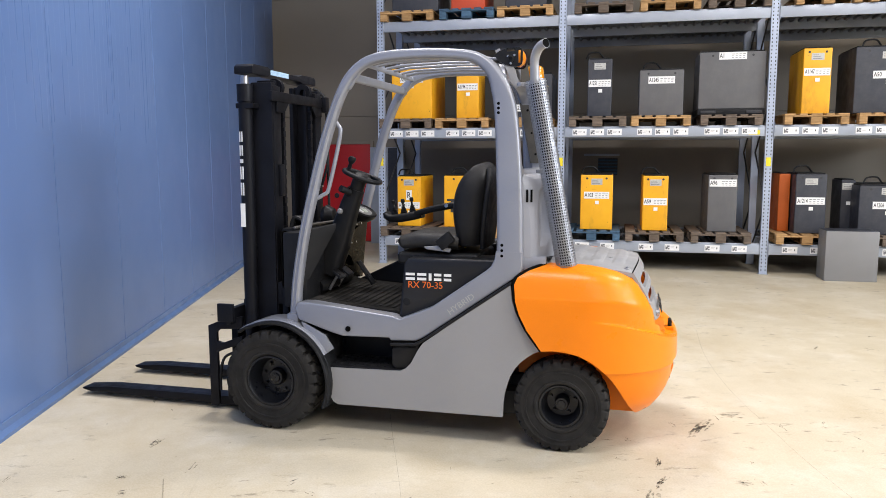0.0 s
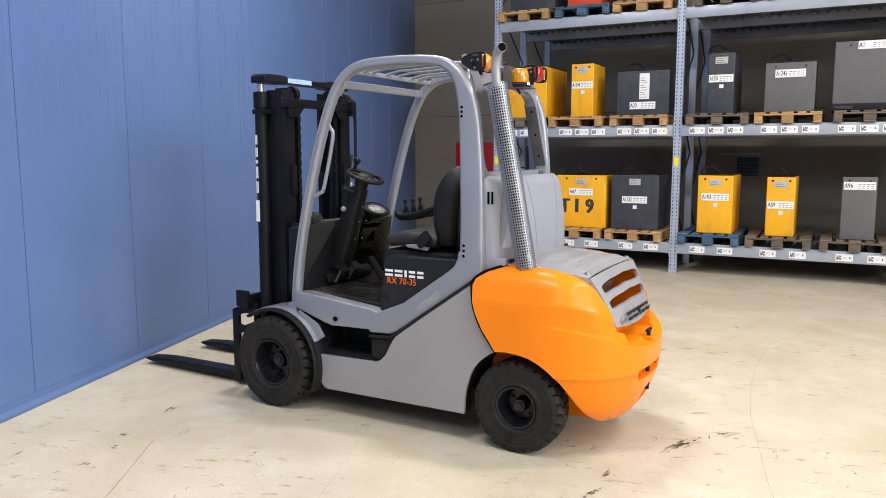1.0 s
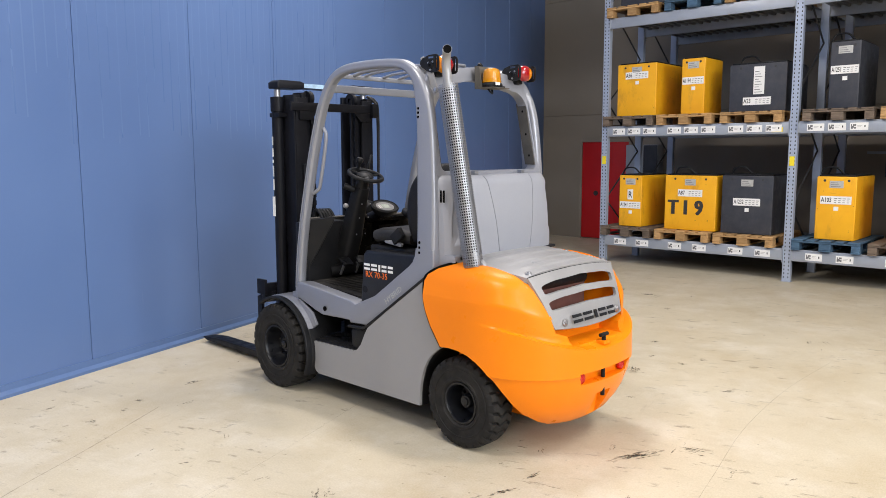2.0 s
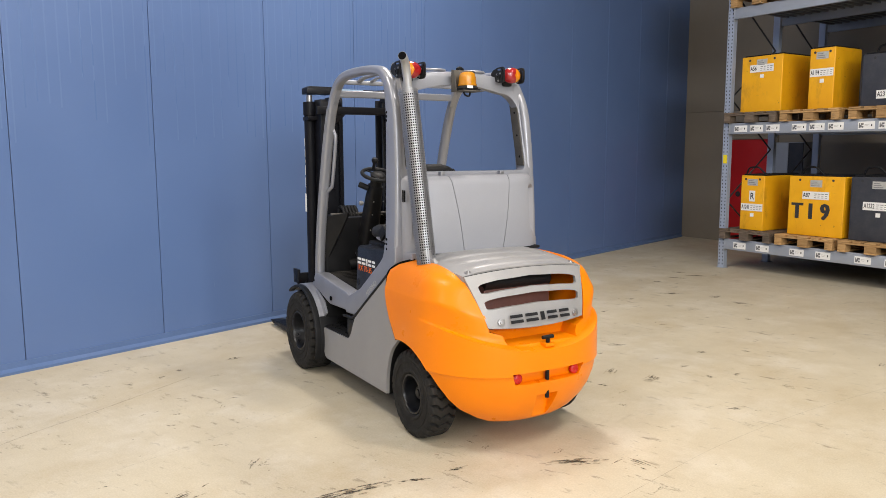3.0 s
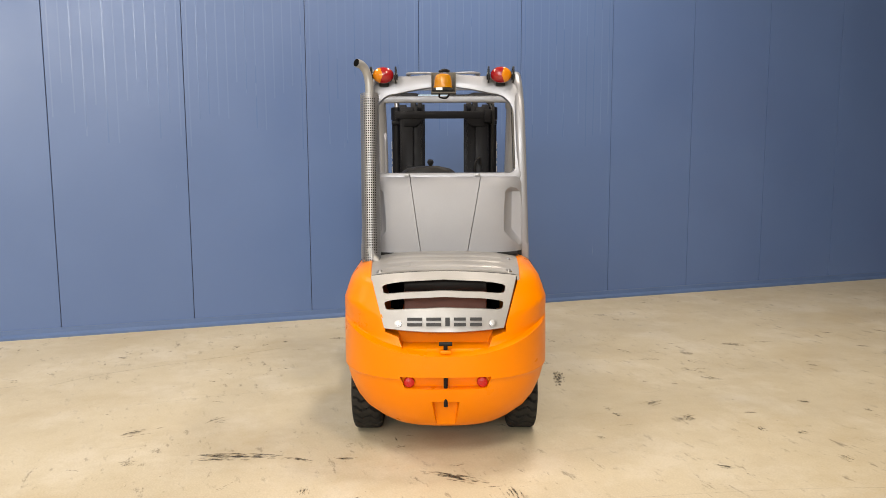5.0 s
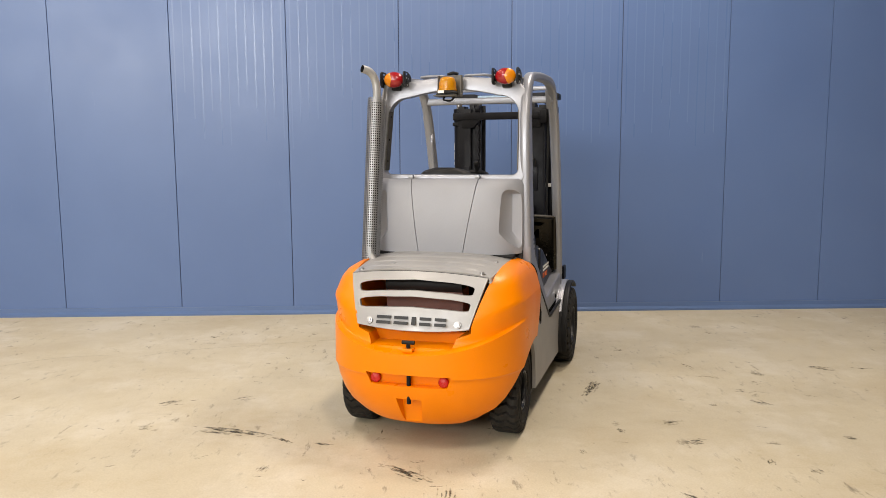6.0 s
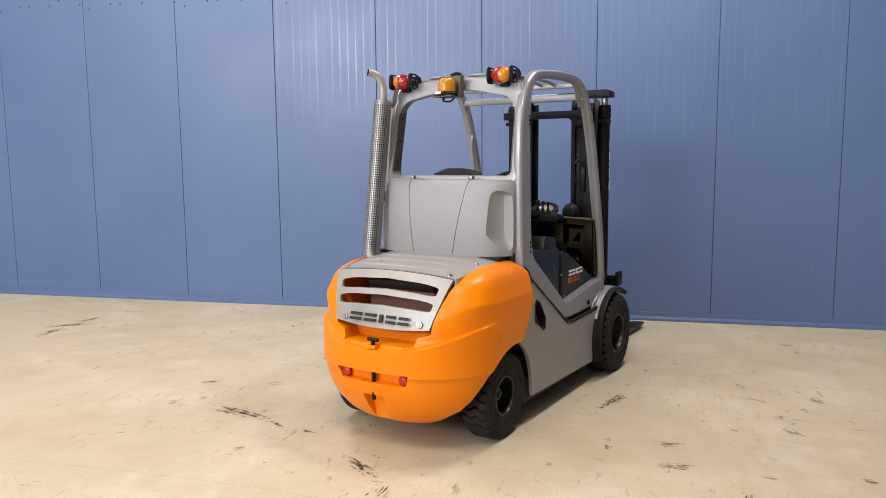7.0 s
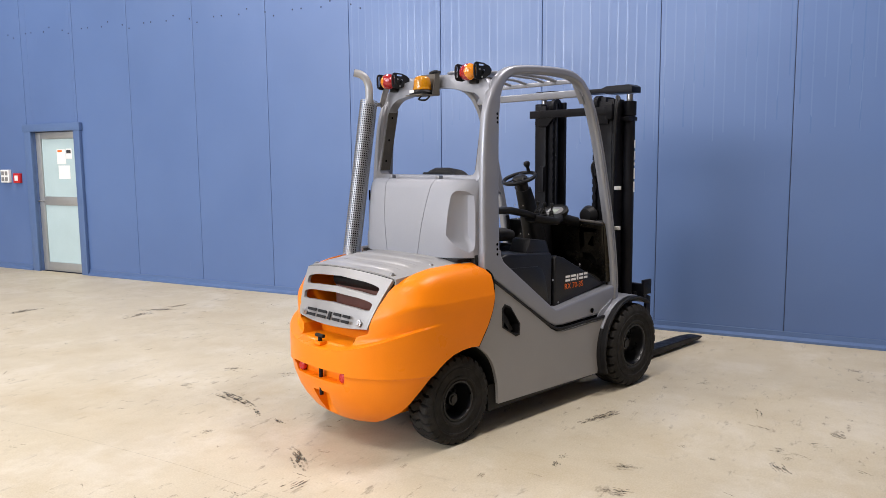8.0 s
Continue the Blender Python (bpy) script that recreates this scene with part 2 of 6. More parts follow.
def floor_concrete():
    m, nt, b = shader("coated_concrete_floor")
    tc = nt.nodes.new("ShaderNodeTexCoord").outputs["Object"]
    col = ramp(nt, noise_tex(nt, 0.55, 5.0, 0.6, tc), [(0.3, (0.46, 0.395, 0.265)), (0.7, (0.57, 0.51, 0.38))])
    col = mixed(nt, 0.45, col, ramp(nt, noise_tex(nt, 3.5, 9.0, 0.70, tc), [(0.3, (0.40, 0.34, 0.235)), (0.7, (0.61, 0.555, 0.44))]))
    pale = noise_tex(nt, 1.3, 8.0, 0.7, tc)
    col = mixed(nt, ramp(nt, pale, [(0.50, grey(0)), (0.62, grey(0.55))]), col, (0.64, 0.60, 0.51))
    warm = noise_tex(nt, 0.9, 6.0, 0.65, tc, (1.3, 0.8, 1))
    col = mixed(nt, ramp(nt, warm, [(0.50, grey(0)), (0.68, grey(0.55))]), col, (0.39, 0.30, 0.165))
    # fine dirt: blotches the size of a hand with ragged rims, and pinhead specks
    dirt = noise_tex(nt, 7.0, 10.0, 0.74, tc)
    col = mixed(nt, ramp(nt, dirt, [(0.57, grey(0)), (0.70, grey(0.42))]), col, (0.30, 0.245, 0.155))
    speck = noise_tex(nt, 55.0, 4.0, 0.6, tc)
    col = mixed(nt, ramp(nt, speck, [(0.70, grey(0)), (0.76, grey(0.55))]), col, (0.16, 0.125, 0.085))
    # grain of the worn coating
    col = mixed(nt, 0.30, col, ramp(nt, noise_tex(nt, 95.0, 6.0, 0.75, tc), [(0.32, (0.33, 0.285, 0.195)), (0.66, (0.68, 0.62, 0.49))]))
    # small dark scuffs and long faint drag lines
    sc = noise_tex(nt, 5.5, 9.0, 0.72, tc, (1.0, 2.6, 1))
    gate = noise_tex(nt, 1.1, 3.0, 0.5, tc)
    mul = node(nt, "ShaderNodeMath", op="MULTIPLY")
    nt.links.new(ramp(nt, sc, [(0.575, grey(0)), (0.65, grey(1))]), mul.inputs[0])
    nt.links.new(ramp(nt, gate, [(0.42, grey(0)), (0.6, grey(0.7))]), mul.inputs[1])
    col = mixed(nt, mul.outputs[0], col, (0.13, 0.105, 0.075))
    drag = noise_tex(nt, 1.0, 9.0, 0.75, tc, (9.0, 1.2, 1))
    col = mixed(nt, ramp(nt, drag, [(0.62, grey(0)), (0.70, grey(0.25))]), col, (0.27, 0.23, 0.17))
    nt.links.new(col, b.inputs["Base Color"])
    r = ramp(nt, noise_tex(nt, 2.0, 7.0, 0.65, tc), [(0.3, grey(0.42)), (0.7, grey(0.66))])
    nt.links.new(r, b.inputs["Roughness"])
    b.inputs["Specular IOR Level"].default_value = 0.4
    bp = nt.nodes.new("ShaderNodeBump")
    bp.inputs["Strength"].default_value, bp.inputs["Distance"].default_value = 0.12, 0.01
    nt.links.new(noise_tex(nt, 25.0, 6.0, 0.6, tc), bp.inputs["Height"])
    nt.links.new(bp.outputs[0], b.inputs["Normal"])
    return m


M_FLOOR = floor_concrete()
def scuff_film():
    m, nt, b = shader("rubber_scuff_film")
    g = noise_tex(nt, 60.0, 6.0, 0.7)
    nt.links.new(ramp(nt, g, [(0.3, (0.07, 0.058, 0.042)), (0.7, (0.19, 0.16, 0.115))]), b.inputs["Base Color"])
    nt.links.new(ramp(nt, noise_tex(nt, 38.0, 7.0, 0.75), [(0.34, grey(0.06)), (0.62, grey(0.44))]), b.inputs["Alpha"])
    b.inputs["Roughness"].default_value = 0.7
    return m


M_SCUFF = scuff_film()


# ---- mesh helpers ----
def part(name, bm, material, parent=None, label="", smooth=40):
    me = bpy.data.meshes.new(name)
    bmesh.ops.recalc_face_normals(bm, faces=bm.faces)
    if smooth:
        areas = sorted(f.calc_area() for f in bm.faces)
        big = 9 * areas[len(areas) // 2]
        for f in bm.faces:
            f.smooth = f.calc_area() < big and len(f.verts) <= 4
    bm.to_mesh(me)
    bm.free()
    me.materials.append(material)
    if smooth:
        me.set_sharp_from_angle(angle=radians(smooth))
    ob = new(name, me)
    ob.parent = parent
    if label:
        ob["label"] = label
    return ob


def bevelled(bm, r, seg=2, angle=30):
    if r <= 0:
        return bm
    es = [e for e in bm.edges if len(e.link_faces) == 2 and e.calc_face_angle(0) > radians(angle)]
    bmesh.ops.bevel(bm, geom=es, offset=r, segments=seg, profile=0.6, affect="EDGES", clamp_overlap=True)
    return bm


def box(x0, x1, y0, y1, z0, z1, r=0.004, seg=2, m=None, bm=None):
    b = bmesh.new()
    bmesh.ops.create_cube(b, size=1)
    for v in b.verts:
        v.co = Vector(((x0 + x1) / 2 + v.co.x * (x1 - x0), (y0 + y1) / 2 + v.co.y * (y1 - y0), (z0 + z1) / 2 + v.co.z * (z1 - z0)))
    bevelled(b, r, seg)
    if m:
        b.transform(m)
    return join(bm, b)


def join(a, b):
    """Adds the mesh b to a (which may be None)."""
    if a is None:
        return b
    me = bpy.data.meshes.new("tmp")
    b.to_mesh(me)
    b.free()
    a.from_mesh(me)
    bpy.data.meshes.remove(me)
    return a


def prism(poly, a, b_, axis="y", r=0.0, seg=2, m=None, bm=None):
    """A flat outline pulled out along an axis. axis y: (x, z) outline; x: (y, z); z: (x, y)."""
    put = {"y": lambda p, d: (p[0], d, p[1]), "x": lambda p, d: (d, p[0], p[1]), "z": lambda p, d: (p[0], p[1], d)}[axis]
    b = bmesh.new()
    lo = [b.verts.new(put(p, a)) for p in poly]
    hi = [b.verts.new(put(p, b_)) for p in poly]
    b.faces.new(lo)
    b.faces.new(hi)
    n = len(poly)
    for i in range(n):
        b.faces.new((lo[i], lo[(i + 1) % n], hi[(i + 1) % n], hi[i]))
    bmesh.ops.recalc_face_normals(b, faces=b.faces)
    bevelled(b, r, seg, 50)
    if m:
        b.transform(m)
    return join(bm, b)


def spline(pts, n=8):
    """Catmull-Rom points through a few guides (tuples of any length)."""
    out = []
    q = [pts[0], *pts, pts[-1]]
    for i in range(1, len(q) - 2):
        p0, p1, p2, p3 = (np.array(q[j], float) for j in (i - 1, i, i + 1, i + 2))
        for k in range(n):
            t = k / n
            out.append(tuple(0.5 * (2 * p1 + (p2 - p0) * t + (2 * p0 - 5 * p1 + 4 * p2 - p3) * t * t + (3 * p1 - p0 - 3 * p2 + p3) * t ** 3)))
    out.append(tuple(pts[-1]))
    return out


def sweep(pts, prof, up=(0, 1, 0), bm=None, cap=True):
    """Pulls a cross-section along a path. prof: function of i giving (side, up) offsets; side lies along up x direction."""
    b = bmesh.new()
    rings = []
    pts = [Vector(p) for p in pts]
    for i, p in enumerate(pts):
        d = (pts[min(i + 1, len(pts) - 1)] - pts[max(i - 1, 0)]).normalized()
        u = Vector(up)
        u = (u - d * u.dot(d)).normalized()
        s = u.cross(d).normalized()
        rings.append([b.verts.new(p + s * a + u * c) for a, c in prof(i)])
    for r0, r1 in zip(rings, rings[1:]):
        n = len(r0)
        for k in range(n):
            b.faces.new((r0[k], r0[(k + 1) % n], r1[(k + 1) % n], r1[k]))
    if cap:
        b.faces.new(rings[0])
        b.faces.new(rings[-1])
    bmesh.ops.recalc_face_normals(b, faces=b.faces)
    return join(bm, b)


def ring(r, n=14):
    c = [(r * math.cos(2 * math.pi * k / n), r * math.sin(2 * math.pi * k / n)) for k in range(n)]
    return lambda i: c


def rrect(w, h, r=0.3, n=4):
    """Rounded rectangle section w x h, r as a share of the smaller side."""
    rr = min(w, h) * r
    out = []
    for cx, cy, a0 in ((1, 1, 0), (-1, 1, 90), (-1, -1, 180), (1, -1, 270)):
        for k in range(n + 1):
            a = radians(a0 + 90 * k / n)
            out.append((cx * (w / 2 - rr) + rr * math.cos(a), cy * (h / 2 - rr) + rr * math.sin(a)))
    return out


def tube(pts, r, n=12, smooth=0, bm=None, up=(0.03, 1, 0.02)):
    p = spline(pts, smooth) if smooth else pts
    return sweep(p, ring(r, n), up, bm)


def lathe(profile, n=32, axis="y", bm=None, m=None):
    """Turns (radius, along) pairs about an axis; closed where the radius is 0."""
    b = bmesh.new()
    rings = []
    for r, a in profile:
        row = []
        if r < 1e-6:
            row = [b.verts.new({"y": (0, a, 0), "z": (0, 0, a), "x": (a, 0, 0)}[axis])]
        else:
            for k in range(n):
                c, s = r * math.cos(2 * math.pi * k / n), r * math.sin(2 * math.pi * k / n)
                row.append(b.verts.new({"y": (c, a, s), "z": (c, s, a), "x": (a, c, s)}[axis]))
        rings.append(row)
    for r0, r1 in zip(rings, rings[1:]):
        for k in range(n):
            k2 = (k + 1) % n
            if len(r0) == 1 and len(r1) > 1:
                b.faces.new((r0[0], r1[k2], r1[k]))
            elif len(r1) == 1 and len(r0) > 1:
                b.faces.new((r0[k], r0[k2], r1[0]))
            elif len(r0) > 1:
                b.faces.new((r0[k], r0[k2], r1[k2], r1[k]))
    bmesh.ops.recalc_face_normals(b, faces=b.faces)
    if m:
        b.transform(m)
    return join(bm, b)


def loft(rows, closed=False, cap=True, bm=None):
    """Skins rows of points with the same number each; closed: each row is a loop."""
    b = bmesh.new()
    vs = [[b.verts.new(p) for p in r] for r in rows]
    for r0, r1 in zip(vs, vs[1:]):
        n = len(r0)
        for k in range(n if closed else n - 1):
            b.faces.new((r0[k], r0[(k + 1) % n], r1[(k + 1) % n], r1[k]))
    if cap and closed:
        b.faces.new(vs[0])
        b.faces.new(vs[-1])
    bmesh.ops.recalc_face_normals(b, faces=b.faces)
    return join(bm, b)


def carve(bm, cutters):
    """The solid bm with each solid of cutters taken out of it."""
    me = bpy.data.meshes.new("solid")
    bm.to_mesh(me)
    bm.free()
    ob = new("solid", me)
    tools = []
    for c in cutters:
        bmesh.ops.recalc_face_normals(c, faces=c.faces)
        cm = bpy.data.meshes.new("tool")
        c.to_mesh(cm)
        c.free()
        t = new("tool", cm)
        tools.append(t)
        mod = ob.modifiers.new("cut", "BOOLEAN")
        mod.operation, mod.solver, mod.object = "DIFFERENCE", "EXACT", t
    dg = bpy.context.evaluated_depsgraph_get()
    dg.update()
    out = bmesh.new()
    res = bpy.data.meshes.new_from_object(ob.evaluated_get(dg))
    out.from_mesh(res)
    for o in (ob, *tools):
        d = o.data
        bpy.data.objects.remove(o)
        bpy.data.meshes.remove(d)
    bpy.data.meshes.remove(res)
    return out


TEXTS = {}


def lettering(text, size, heavy=False):
    """Flat built-in lettering as a mesh in the xy plane, centred, a hair thick."""
    key = (text, size, heavy)
    if key not in TEXTS:
        cu = bpy.data.curves.new("lettering", "FONT")
        cu.body, cu.size, cu.align_x, cu.align_y, cu.extrude = text, size, "CENTER", "CENTER", 0.0006
        cu.resolution_u = 2
        cu.offset = 0.014 * size if heavy else 0.0
        ob = new("lettering", cu)
        dg = bpy.context.evaluated_depsgraph_get()
        dg.update()
        TEXTS[key] = bpy.data.meshes.new_from_object(ob.evaluated_get(dg))
        bpy.data.objects.remove(ob)
        bpy.data.curves.remove(cu)
    return TEXTS[key]


def text_part(name, text, size, m, material, parent, stretch=1.0, heavy=False):
    me = lettering(text, size, heavy)
    if not me.materials:
        me.materials.append(material)
    ob = new(name, me)
    ob.parent = parent
    ob.matrix_basis = m @ Matrix.Diagonal((stretch, 1, 1, 1))
    return ob


def block_logo(m, width, height, material, parent, thick=0.002):
    """A maker's mark as plain bars in a row."""
    ws = (0.20, 0.20, 0.06, 0.16, 0.16)
    gap = width * (1 - sum(ws)) / (len(ws) - 1)
    x = -width / 2
    for w in ws:
        bars = ((-0.5, 0.5),) if w < 0.1 else ((-0.5, -0.14), (0.14, 0.5))
        for lo, hi in bars:
            part("mark_bar", box(x, x + w * width, lo * height, hi * height, -0.001, thick, 0, m=m), material, parent, "", 0)
        x += w * width + gap


def face_to(normal, origin, up=(0, 0, 1)):
    """A pose whose z points along normal, for flat marks on a surface."""
    z = Vector(normal).normalized()
    x = Vector(up).cross(z).normalized()
    y = z.cross(x)
    return Matrix(((x.x, y.x, z.x, origin[0]), (x.y, y.y, z.y, origin[1]), (x.z, y.z, z.z, origin[2]), (0, 0, 0, 1)))


def thing(name, m, label, category, group="", kind=""):
    ob = new(name)
    ob.empty_display_size = 0.2
    ob.matrix_world = m
    return tagged(ob, label, category, group, kind)

# ---- the hall ----
WALL_X, CORNER_Y = -2.24, 15.1
RACK = Matrix.Translation((-0.139, 11.703, 0)) @ pose(0, 0, 0, 0, 0, -16.1)   # x along the racking, y into it

fl = bmesh.new()
for x0, x1, y0, y1 in ((-2.24, 14.0, -9.0, 15.6),):
    fl.faces.new([fl.verts.new(p) for p in ((x0, y0, 0), (x1, y0, 0), (x1, y1, 0), (x0, y1, 0))])
tagged(part("floor", fl, M_FLOOR, smooth=0), "cream coated concrete floor with scuffs and tyre marks", "floor", kind="structure")

# blue sandwich-panel wall with a doorway; panels are parts
wall_blue = tagged(new("wall_blue"), "blue coated sandwich panel wall with vertical seams", "wall", kind="structure")
TOP = 6.6
SEAMS = [-9.0, -8.85, -7.67, -6.48, -5.30, -4.11, -2.93, -1.80, -0.58, 0.637, 1.863, 3.057, 4.22, 5.40, 6.565, 7.70, 8.79, 9.88, 11.0, 12.1, 13.2, 14.3, 15.4]
DOOR_Y0, DOOR_Y1, DOOR_H = -3.97, -2.985, 2.13
for ya, yb in zip(SEAMS, SEAMS[1:]):
    y0, y1 = ya + 0.003, yb - 0.003
    spans = [(y0, y1, 0.0)]
    if y0 < DOOR_Y1 and y1 > DOOR_Y0:
        spans = [(y0, min(y1, DOOR_Y0), 0.0), (max(y0, DOOR_Y1), y1, 0.0), (max(y0, DOOR_Y0), min(y1, DOOR_Y1), DOOR_H)]
    for a, c, z0 in spans:
        if c - a > 0.01:
            part("panel", box(WALL_X - 0.10, WALL_X, a, c, z0, TOP, 0.004, 2), M_BLUE, wall_blue, smooth=0)
part("core", box(WALL_X - 0.09, WALL_X - 0.012, -9.0, DOOR_Y0 - 0.004, 0, TOP, 0), M_SEAM, wall_blue)
part("core", box(WALL_X - 0.09, WALL_X - 0.012, DOOR_Y1 + 0.004, CORNER_Y + 0.2, 0, TOP, 0), M_SEAM, wall_blue)
for a, c in ((-9.0, -4.14), (-2.86, CORNER_Y)):
    b = prism([(WALL_X + 0.001, 0.0), (WALL_X + 0.05, 0.0), (WALL_X + 0.05, 0.022), (WALL_X + 0.014, 0.042), (WALL_X + 0.012, 0.083), (WALL_X + 0.001, 0.085)], a, c, "y")
    tagged(part("baseboard", b, M_BLUETRIM, smooth=25), "blue sheet metal base trim along the wall", "baseboard", kind="structure")
# shallow vertical beads pressed in 9 cm apart, only where glints show, ending unevenly
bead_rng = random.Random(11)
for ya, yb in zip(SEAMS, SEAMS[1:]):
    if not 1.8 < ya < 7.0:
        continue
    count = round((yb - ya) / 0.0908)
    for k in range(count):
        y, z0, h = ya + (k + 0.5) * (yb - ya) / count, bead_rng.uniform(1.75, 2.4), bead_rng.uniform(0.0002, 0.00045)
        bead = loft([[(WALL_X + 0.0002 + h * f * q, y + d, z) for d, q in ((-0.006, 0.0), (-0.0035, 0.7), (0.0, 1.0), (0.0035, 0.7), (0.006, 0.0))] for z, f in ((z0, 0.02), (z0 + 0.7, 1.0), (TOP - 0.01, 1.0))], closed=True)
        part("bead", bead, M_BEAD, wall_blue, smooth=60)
# rivets in two slack rows high on the wall
for k in range(16):
    for dz in (0, 0.055):
        y = -4.4 + k * 0.42 + (0.13 if dz else 0)
        part("rivet", lathe([(0, 0.007), (0.008, 0.005), (0.011, 0)], 8, "x", m=Matrix.Translation((WALL_X, y, 3.6 - 0.011 * k + dz * (k % 3 - 1)))), M_SEAM, wall_blue)

# door in the blue wall
door = tagged(new("door_1"), "aluminium door with two frosted panes and pinned papers, closed", "door", kind="structure")
for a, c, z0, z1 in ((DOOR_Y0 - 0.15, DOOR_Y0, 0, 2.23), (DOOR_Y1, DOOR_Y1 + 0.13, 0, 2.23)):
    part("door_frame", box(WALL_X + 0.002, WALL_X + 0.05, a, c, z0, z1, 0.004), M_BLUETRIM, door)
part("door_frame", box(WALL_X + 0.003, WALL_X + 0.06, DOOR_Y0 - 0.17, DOOR_Y1 + 0.15, 2.131, 2.24, 0.004), M_BLUETRIM, door)
DX = WALL_X - 0.085
for a, c, z0, z1 in ((DOOR_Y0, DOOR_Y0 + 0.11, 0.01, 2.12), (DOOR_Y1 - 0.11, DOOR_Y1, 0.01, 2.12), (DOOR_Y0 + 0.111, DOOR_Y1 - 0.111, 0.01, 0.14), (DOOR_Y0 + 0.111, DOOR_Y1 - 0.111, 1.02, 1.15), (DOOR_Y0 + 0.111, DOOR_Y1 - 0.111, 2.02, 2.12)):
    part("rail", box(DX, DX + 0.05, a, c, z0, z1, 0.004), M_DOORALU, door)
for z0, z1 in ((0.141, 1.019), (1.151, 2.019)):
    part("pane", box(DX + 0.018, DX + 0.03, DOOR_Y0 + 0.112, DOOR_Y1 - 0.112, z0, z1, 0), M_GLASSPANE, door)
part("handle", tube([(DX + 0.05, DOOR_Y0 + 0.05, 1.08), (DX + 0.1, DOOR_Y0 + 0.05, 1.08), (DX + 0.1, DOOR_Y0 + 0.17, 1.08)], 0.011, 8), M_STEEL, door)
for y0, y1, z0, z1 in ((-3.52, -3.32, 1.64, 1.86), (-3.50, -3.24, 1.42, 1.62), (-3.31, -3.18, 1.72, 1.87)):
    part("paper", box(DX + 0.0305, DX + 0.0325, y0, y1, z0, z1, 0), M_WHITE, door)
part("paper_mark", box(DX + 0.0326, DX + 0.034, -3.50, -3.40, 1.82, 1.85, 0), M_TEXTORANGE, door)
part("paper_mark", box(DX + 0.0326, DX + 0.034, -3.30, -3.2, 1.80, 1.85, 0), M_INK, door)
sw = thing("light_switch_box", Matrix.Translation((WALL_X, -4.67, 1.46)), "pale grey double switch box on the blue wall", "switch")
part("housing", box(0.0, 0.05, -0.10, 0.10, -0.1, 0.1, 0.006), M_WHITE, sw)
for z in (-0.045, 0.045):
    for y in (-0.045, 0.045):
        part("rocker", box(0.05, 0.058, y - 0.03, y + 0.03, z - 0.03, z + 0.03, 0.003), M_CAB, sw)
al = thing("fire_alarm_button", Matrix.Translation((WALL_X, -4.39, 1.43)), "red fire alarm call point on the blue wall", "alarm button")
part("housing", box(0.0, 0.045, -0.08, 0.08, -0.075, 0.075, 0.006), M_REDDOOR, al)
part("glass", box(0.0455, 0.05, -0.04, 0.04, -0.04, 0.04, 0.002), M_WHITE, al)

# back wall behind the racking, other closing walls, ceiling
BACK_D = 2.75
back = tagged(new("wall_back"), "beige concrete panel wall behind the racking", "wall", kind="structure")
back.matrix_world = RACK
for i, (z0, z1) in enumerate(((0.0, 2.39), (2.395, 4.6), (4.605, TOP))):
    part("panel", box(-3.6, 17.0, BACK_D, BACK_D + 0.2, z0, z1, 0.004), M_HALLWALL, back)
rd = tagged(new("door_2"), "red steel door in a pale frame in the back wall", "door", kind="structure")
rd.matrix_world = RACK
part("leaf", box(-2.03, -1.03, BACK_D - 0.03, BACK_D - 0.004, 0.02, 1.87, 0.004), M_REDDOOR, rd)
part("lock", lathe([(0, -0.012), (0.045, -0.010), (0.05, 0.0)], 18, "y", m=Matrix.Translation((-1.72, BACK_D - 0.031, 0.89))), M_INK, rd, "round dark lock plate")
for a, c, z1 in ((-2.09, -2.031, 1.93), (-1.029, -0.97, 1.93)):
    part("door_frame", box(a, c, BACK_D - 0.05, BACK_D - 0.003, 0, z1, 0.004), M_HALLWALL, rd)
part("door_frame", box(-2.03, -1.03, BACK_D - 0.05, BACK_D - 0.003, 1.871, 1.93, 0.004), M_HALLWALL, rd)
ec = thing("electrical_cabinet", RACK @ pose(-0.66, BACK_D - 0.26, 0), "tall blue-grey electrical cabinet against the back wall", "cabinet")
part("body", box(-0.31, 0.31, 0.02, 0.255, 0.0, 1.81, 0.006), M_RACK, ec)
for x0, x1, mat in ((-0.305, 0.04, M_RACK), (0.046, 0.305, M_DARKBOX)):
    part("door", box(x0, x1, 0.0, 0.0195, 0.06, 1.80, 0.004), mat, ec)
vg = thing("wall_vent", RACK @ pose(3.28, BACK_D - 0.001, 1.30), "dark slatted vent under a grey rail on the back wall", "vent")
part("rail", box(-0.31, 0.31, -0.05, 0, 0.34, 0.38, 0.004), M_RACK, vg)
part("backing", box(-0.06, 0.28, -0.02, 0, 0.0, 0.30, 0.002), M_DARKBOX, vg)
for k in range(5):
    part("slat", box(-0.055, 0.275, -0.045, -0.021, 0.02 + 0.058 * k, 0.048 + 0.058 * k, 0.003), M_BLUEWOOD, vg)
tagged(part("wall_south", box(-2.4, 14.2, -9.2, -9.0, 0, TOP, 0), M_HALLWALL), "plain pale hall wall", "wall", kind="structure")
tagged(part("wall_east", box(14.0, 14.2, -9.0, 15.0, 0, TOP, 0), M_HALLWALL), "plain pale hall wall", "wall", kind="structure")
tagged(part("ceiling", box(-2.4, 14.2, -9.2, 15.8, TOP, TOP + 0.15, 0), M_CEIL), "pale hall ceiling", "ceiling", kind="structure")


